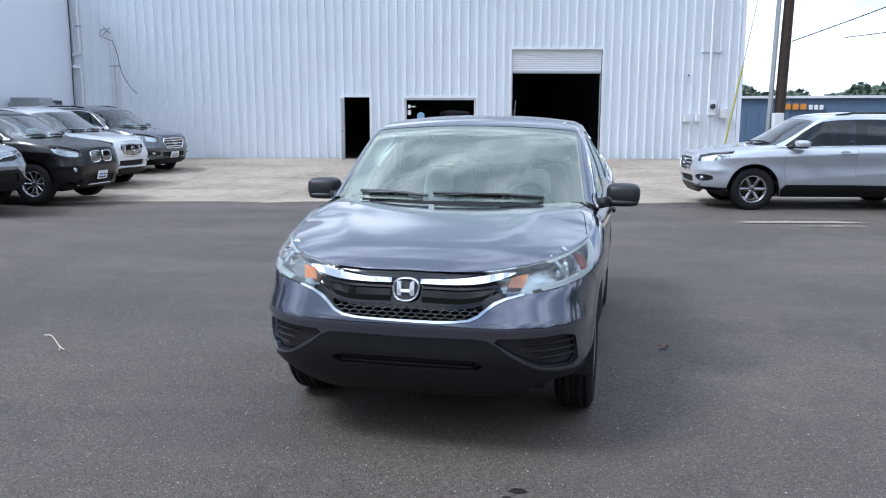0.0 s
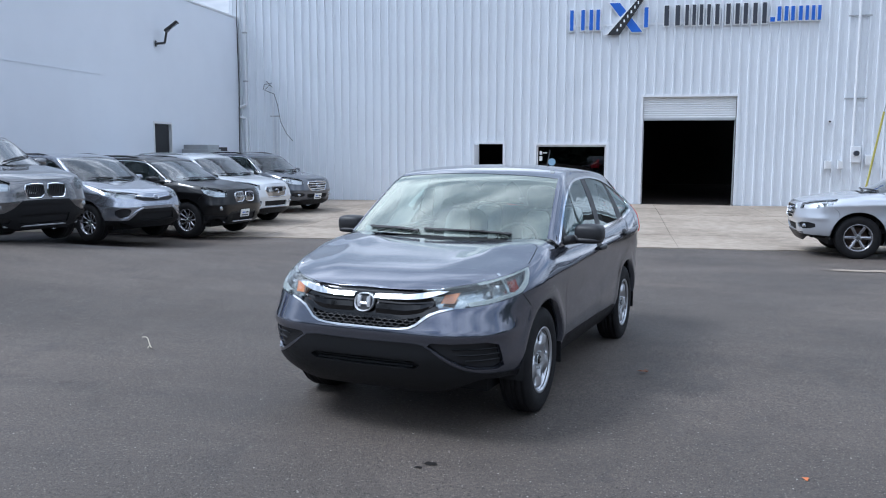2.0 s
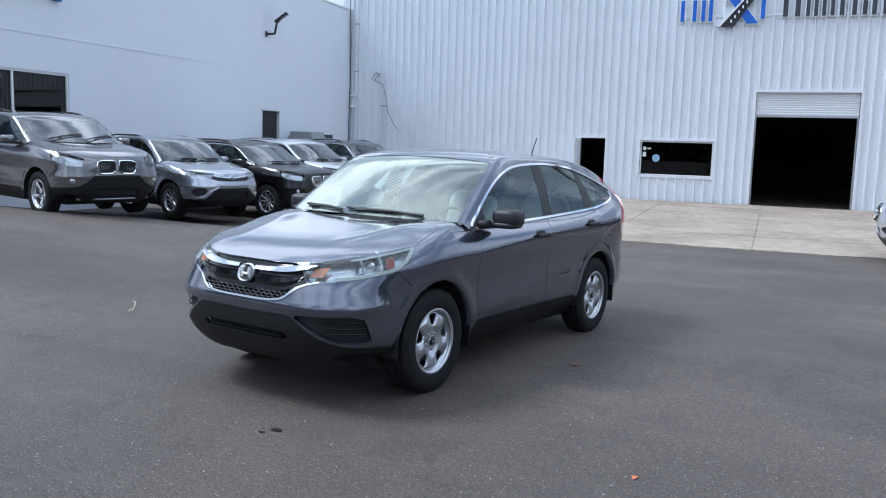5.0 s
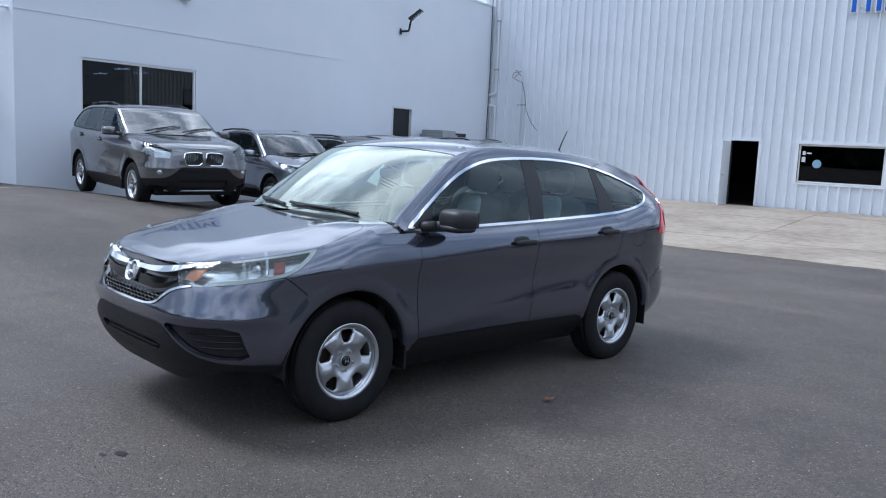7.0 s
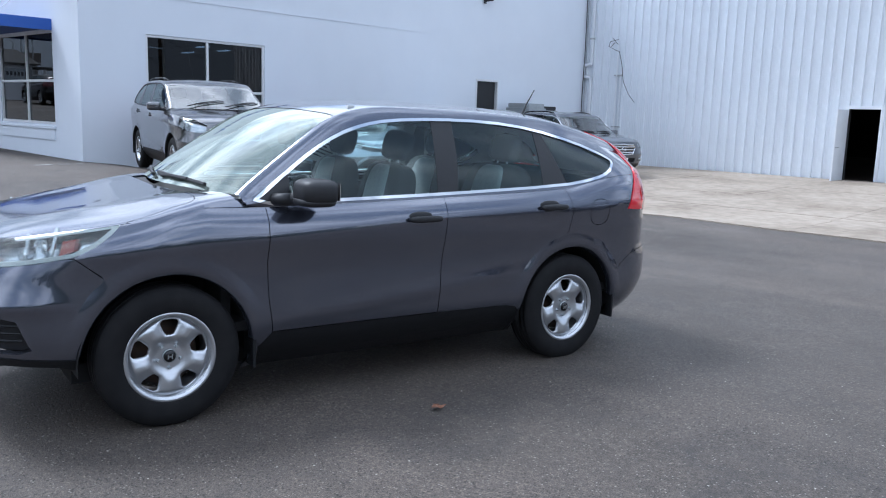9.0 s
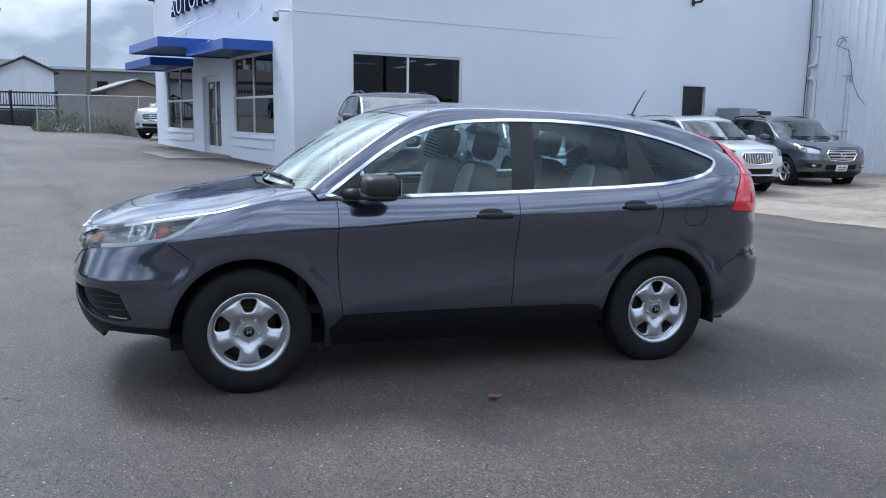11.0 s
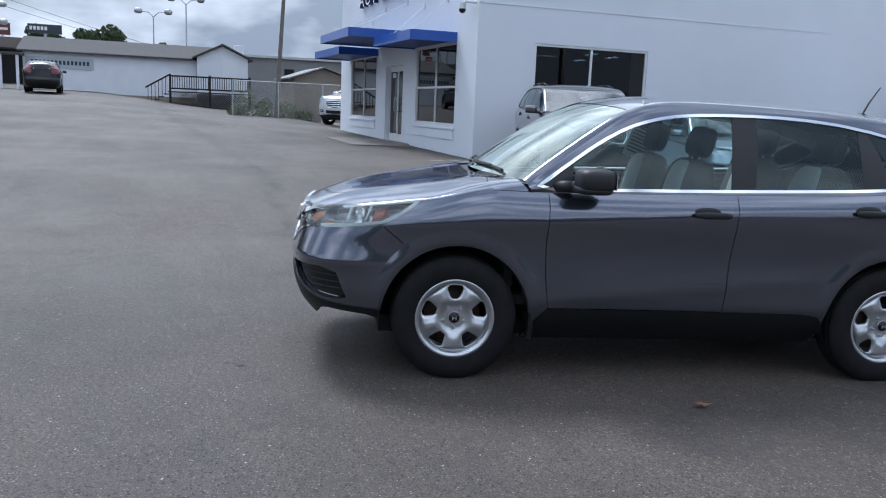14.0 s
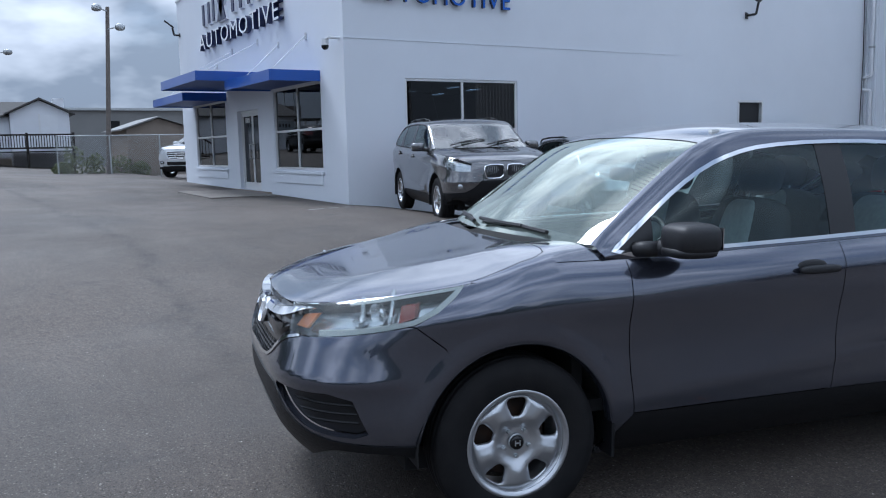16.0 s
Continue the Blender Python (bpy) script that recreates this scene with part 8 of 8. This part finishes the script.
street_lamp(-65.2, 6.45, 1.2, 7.6, 0.9, radians(80))
street_lamp(-65.3, 4.0, 1.2, 6.5, 0.9, radians(80))
street_lamp(-59.5, -6.6, 1.6, 6.3, 0.7, radians(85))
street_lamp(-63.0, -7.1, 1.6, 5.6, 0.7, radians(85))
street_lamp(-66.0, -7.6, 1.6, 4.6, 0.8, radians(85), 1)
pole(-54.4, -6.85, 1.5, 9.0, 0.11, M_STEEL, "tall grey steel pole by the street")

# shop fronts and signs further down the street
ob_ = thing("shop_building", "grey flat-roofed shop with a dark panel for its open front", "building")
part("wall", box(-74, -62.9, -8.2, -3.9, 1.0, 5.1), M_GREYMETAL, ob_)
part("fascia", box(-62.88, -62.4, -8.3, -3.8, 4.5, 5.25, 0.02), mat("brown_fascia", (0.16, 0.14, 0.125), 0.7, vary=0.2, scale=1), ob_)
# flat near-black panel on the wall for the shade inside the front
part("opening", box(-62.89, -62.85, -7.6, -4.4, 1.8, 4.4), M_DARK, ob_)
bsn = thing("billboard", "dark rooftop sign with pale lettering bars", "sign")
part("face", box(-67.0, -66.8, -5.1, -2.7, 5.9, 6.6), M_SIGNDARK, bsn)
for i in range(5):
    part("text_bar", box(-66.79, -66.77, -4.95 + i * 0.26, -4.77 + i * 0.26, 6.15, 6.42), M_PAPER, bsn)
part("leg", box(-66.95, -66.85, -4.0, -3.8, 4.9, 5.9), M_STEEL, bsn)
for (y, z, w, h, c) in ((-9.6, 6.6, 0.75, 1.5, (0.11, 0.022, 0.02)), (-8.55, 6.1, 1.2, 1.0, (0.12, 0.03, 0.025)), (-9.9, 6.0, 0.6, 0.5, (0.30, 0.02, 0.02))):
    rsn = thing("street_sign", "red and dark shop sign on a post", "sign")
    part("face", box(-75.1, -75.0, y, y + w, z, z + h, 0.02), mat("red_sign_face", c, 0.5), rsn)
    part("post", tube([(-75.05, y + w / 2, 1.0), (-75.05, y + w / 2, z)], 0.08), M_STEEL, rsn)
    part("text_bar", box(-74.99, -74.97, y + w * 0.15, y + w * 0.85, z + h * 0.4, z + h * 0.6), M_PAPER, rsn)

# cars far off in the street
WAG = (2.9, 0.9, 1.0, 1.85, 1.45, 0.33, 0.95)
parked("parked_car", "white saloon car parked across the street", P_WHITE, -54.0, -7.6, 100.0, WAG, "bar", ("star", 7), M_ALLOY, z=ground(-54, -7.6), rails=False, detail=False, body="crossover")
parked("parked_suv", "black SUV parked tail-on before the white house", P_BLACK, -45.4, -1.95, 183.0, RAV, "bar", ("star", 5), M_ALLOY, z=ground(-45.4, -1.95), rails=False, detail=False, chrome=False, body="crossover")
parked("parked_suv", "silver car at the edge of the street", P_PALE, -40.5, -8.5, 95.0, RAV, "bar", ("star", 5), M_ALLOY, z=ground(-40.5, -8.5), rails=False, detail=False, body="crossover")
TRK = (3.4, 0.8, 1.0, 2.1, 2.0, 0.42, 1.35)
parked("parked_truck", "white work truck with a chrome grille behind the office", P_WHITE, -32.2, 12.8, -50.0, TRK, "ladder", ("star", 5), M_STEEL, z=0.55, rails=False, detail=False)
# blue building to the far right with a plain sign
bb = thing("blue_building", "low blue metal building with a white roof edge", "building")
bbm = Matrix.Translation((19.7, 56.7, -0.5)) @ pose(0, 0, 0, 0, 0, -22)
part("wall", box(0, 45, 0, 12, -0.4, 2.95, 0, bbm), M_BLUEMETAL, bb)
part("roof", box(-0.2, 45.2, -0.2, 12.2, 2.955, 3.12, 0, bbm), M_ALU, bb)
for i in range(55):
    part("rib", box(0.4 + i * 0.8, 0.46 + i * 0.8, -0.03, -0.002, -0.3, 2.94, 0, bbm), M_BLUEMETAL, bb)
for i in range(6):
    part("downpipe", box(3.0 + i * 7, 3.15 + i * 7, -0.12, -0.01, 0, 2.9, 0, bbm), M_BLUEMETAL, bb)
for (a, b, c) in [(2.85 + 0.47 * k, 3.21 + 0.47 * k, (0.55, 0.22, 0.02)) for k in range(3)] + [(4.3 + 0.32 * k, 4.53 + 0.32 * k, (0.75, 0.75, 0.75)) for k in range(3)]:
    part("sign_block", box(a, b, -0.2, -0.12, 2.22, 2.60 if c[2] < 0.1 else 2.52, 0.01, bbm), mat("sign_block", c, 0.5), bb)


def clump_mesh(rng, count, rx, ry, rz, size):
    """Many small leaf clumps spread through a rounded crown."""
    vs, fs = [], []
    for _ in range(count):
        while True:
            p = Vector((rng.uniform(-1, 1), rng.uniform(-1, 1), rng.uniform(-1, 1)))
            if 0.25 < p.length < 1.0:
                break
        p = Vector((p.x * rx, p.y * ry, p.z * rz))
        for _k in range(3):
            q = Euler((rng.uniform(0, 6.3), rng.uniform(0, 6.3), rng.uniform(0, 6.3))).to_matrix()
            s = size * rng.uniform(0.5, 1.3)
            i = len(vs)
            vs += [tuple(p + q @ Vector(c)) for c in ((-s, -s * 0.4, 0), (s * 0.2, -s * 0.6, s * 0.2), (s, s * 0.3, 0), (-s * 0.2, s * 0.6, -s * 0.1))]
            fs.append((i, i + 1, i + 2, i + 3))
    me = bpy.data.meshes.new("crown")
    me.from_pydata(vs, [], fs)
    return me


def tree(x, y, z, h, rng, spread):
    t = thing("tree", "green leafy tree with an uneven crown", "tree", "trees")
    bm = bmesh.new()
    add_tube(bm, (x, y, z), (x, y, z + h * 0.65), h * 0.022, h * 0.012, 8)
    for k in range(5):
        a = rng.uniform(0, 6.3)
        z0 = z + h * (0.4 + 0.05 * k)
        add_tube(bm, (x, y, z0), (x + math.cos(a) * spread * 0.6, y + math.sin(a) * spread * 0.6, z0 + h * 0.2), h * 0.009, h * 0.004, 6)
    part("trunk", bm, M_BARK, t)
    for k in range(9):
        me = clump_mesh(rng, 210, spread * rng.uniform(0.35, 0.7), spread * rng.uniform(0.35, 0.7), h * rng.uniform(0.09, 0.2), 0.22)
        me.materials.append(M_LEAF)
        o = new("crown", me)
        o.parent = t
        o.location = (x + rng.uniform(-0.6, 0.6) * spread, y + rng.uniform(-0.75, 0.75) * spread, z + h * rng.uniform(0.5, 0.95))


srng = random.Random(3)
M_SHRUB = mat("pale_shrub", (0.20, 0.22, 0.12), 0.8, vary=0.6, scale=3.0, color2=(0.10, 0.12, 0.06))
for (y, z, w, h) in ((8.0, 1.15, 0.55, 0.85), (8.9, 1.0, 0.5, 0.65), (7.4, 0.8, 0.35, 0.45), (10.0, 0.95, 0.6, 0.6), (10.9, 0.8, 0.45, 0.42)):
    sb_ = thing("shrub", "pale green overgrown shrub behind the fence", "shrub", "shrubs")
    me = clump_mesh(srng, 260, 0.6, w, h, 0.07)
    me.name = "leaves"
    me.materials.append(M_SHRUB)
    o = new("leaves", me)
    o.parent = sb_
    o.location = (-37.8, y, z)
    part("stem", tube([(-37.8, y, 0.35), (-37.8, y + 0.05, z)], 0.03, 6, 0.015), M_BARK, sb_)
trng = random.Random(11)
for (x, y, h, sp) in ((-109, -1.5, 8.0, 2.9), (-109, -8.2, 7.7, 2.4), (-109, 5.5, 6.9, 2.3)):
    tree(x, y, 1.5, h, trng, sp)
# wooded rise on the horizon, all round, and a nearer belt of trees, added out of view behind the visitor to darken
# reflections
wr = np.random.RandomState(5)


def canopy(angle, dist, deep, top, per, lo, hi):
    """Leaf clumps under a lumpy line of crowns: places along the angles, each a few turned leaves."""
    n = len(angle) * per
    a = np.repeat(angle, per) + wr.uniform(-0.5, 0.5, n) * (angle[1] - angle[0])
    d = dist + wr.uniform(-deep, deep, n)
    lump = 0.72 + 0.14 * np.sin(a * 41 + 1.0) + 0.09 * np.sin(a * 97) + 0.06 * np.sin(a * 230 + 2.0)
    z = -1.0 + (np.repeat(top, per) * lump + 1.0) * wr.uniform(0, 1, n) ** 0.6
    c = np.stack([np.cos(a) * d, np.sin(a) * d, z], 1)
    u = wr.normal(size=(n, 3))
    u /= np.linalg.norm(u, axis=1, keepdims=True)
    v = np.cross(u, wr.normal(size=(n, 3)))
    v /= np.linalg.norm(v, axis=1, keepdims=True)
    s_ = wr.uniform(lo, hi, (n, 1))
    return np.stack([c - u * s_ - v * s_ * 0.5, c + u * s_ * 0.3 - v * s_ * 0.7, c + u * s_ + v * s_ * 0.4, c - u * s_ * 0.2 + v * s_ * 0.7], 1).reshape(-1, 3)


ring_a = np.radians(np.arange(0, 360, 0.5))
belt_a = np.radians(-165 + 0.4 * np.arange(460))
w_co = np.concatenate([
    canopy(ring_a, 300.0, 30.0, 11.5 + 2.0 * np.sin(ring_a * 3 + 1) + 1.2 * np.sin(ring_a * 7), 170, 0.6, 1.25),
    canopy(belt_a, 76.0, 7.0, 12.5 + 2.4 * np.sin(belt_a * 5 + 1) + 1.6 * np.sin(belt_a * 13), 300, 0.5, 1.0)])
me = bpy.data.meshes.new("far_woods")
me.vertices.add(len(w_co))
me.vertices.foreach_set("co", w_co.ravel())
me.loops.add(len(w_co))
me.loops.foreach_set("vertex_index", np.arange(len(w_co)))
me.polygons.add(len(w_co) // 4)
me.polygons.foreach_set("loop_start", np.arange(0, len(w_co), 4))
me.update(calc_edges=True)
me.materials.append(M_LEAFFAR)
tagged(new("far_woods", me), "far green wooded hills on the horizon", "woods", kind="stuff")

# dry leaf and straw on the asphalt
M_DRY = mat("dry_leaf", (0.20, 0.09, 0.05), 0.8, vary=0.4, scale=60)
lf = bmesh.new()
c = lf.verts.new((0, 0, 0.012))
ring = []
for k in range(14):
    a = 2 * math.pi * k / 14
    r = 0.045 * (1.0 if k % 2 else 0.45) * (1 + 0.3 * math.sin(k * 1.7))
    ring.append(lf.verts.new((r * math.cos(a), r * math.sin(a), 0.004 + 0.014 * abs(math.sin(k * 1.3)))))
for k in range(14):
    lf.faces.new((c, ring[k], ring[(k + 1) % 14]))
lf_ob = tagged(part("fallen_leaf", lf, M_DRY), "dry brown fallen leaf on the asphalt", "leaf")
lf_ob.matrix_world = pose(1.634, 5.851, 0.0, 0, 0, 40)
M_STRAW = mat("pale_straw", (0.5, 0.46, 0.36), 0.8)
straw_curve = pchip([(-2.92, 6.075), (-2.85, 6.03), (-2.755, 5.915), (-2.66, 5.785), (-2.60, 5.705)])
st_ob = cable("straw", [(x, straw_curve(x), 0.012 + 0.012 * math.sin(k * 0.5)) for k, x in enumerate([-2.92 + 0.0246 * k for k in range(14)])], 0.0042, M_STRAW, "pale bent straw lying on the asphalt", category="straw")
cable("straw_tip", [(-2.66, 5.785, 0.016), (-2.648, 5.74, 0.018), (-2.634, 5.70, 0.008)], 0.003, M_STRAW, "", st_ob)
# a drip of oil and a scrap of orange leaf on the open asphalt
M_OIL = mat("oil_stain", (0.016, 0.014, 0.013), 0.45, vary=0.4, scale=40)
for (ox, oy, orad) in ((0.41, 3.585, 0.042), (0.355, 3.517, 0.024)):
    bm = bmesh.new()
    o_rng = random.Random(int(ox * 1000))
    bm.faces.new([bm.verts.new((ox + orad * o_rng.uniform(0.7, 1.1) * math.cos(2 * math.pi * k / 16), oy + 0.7 * orad * o_rng.uniform(0.7, 1.1) * math.sin(2 * math.pi * k / 16), 0.004)) for k in range(16)])
    tagged(part("oil_stain", bm, M_OIL), "small dark oil drip on the asphalt", "stain", kind="structure")
scrap = bmesh.new()
scrap.faces.new([scrap.verts.new((2.415 + 0.016 * math.cos(a) * (1 + 0.4 * math.sin(3 * a)), 3.793 + 0.024 * math.sin(a), 0.004 + 0.006 * abs(math.cos(a)))) for a in [2 * math.pi * k / 10 for k in range(10)]])
tagged(part("leaf_scrap", scrap, mat("orange_leaf", (0.55, 0.16, 0.05), 0.7, vary=0.3, scale=80)), "tiny orange scrap of leaf on the asphalt", "leaf")
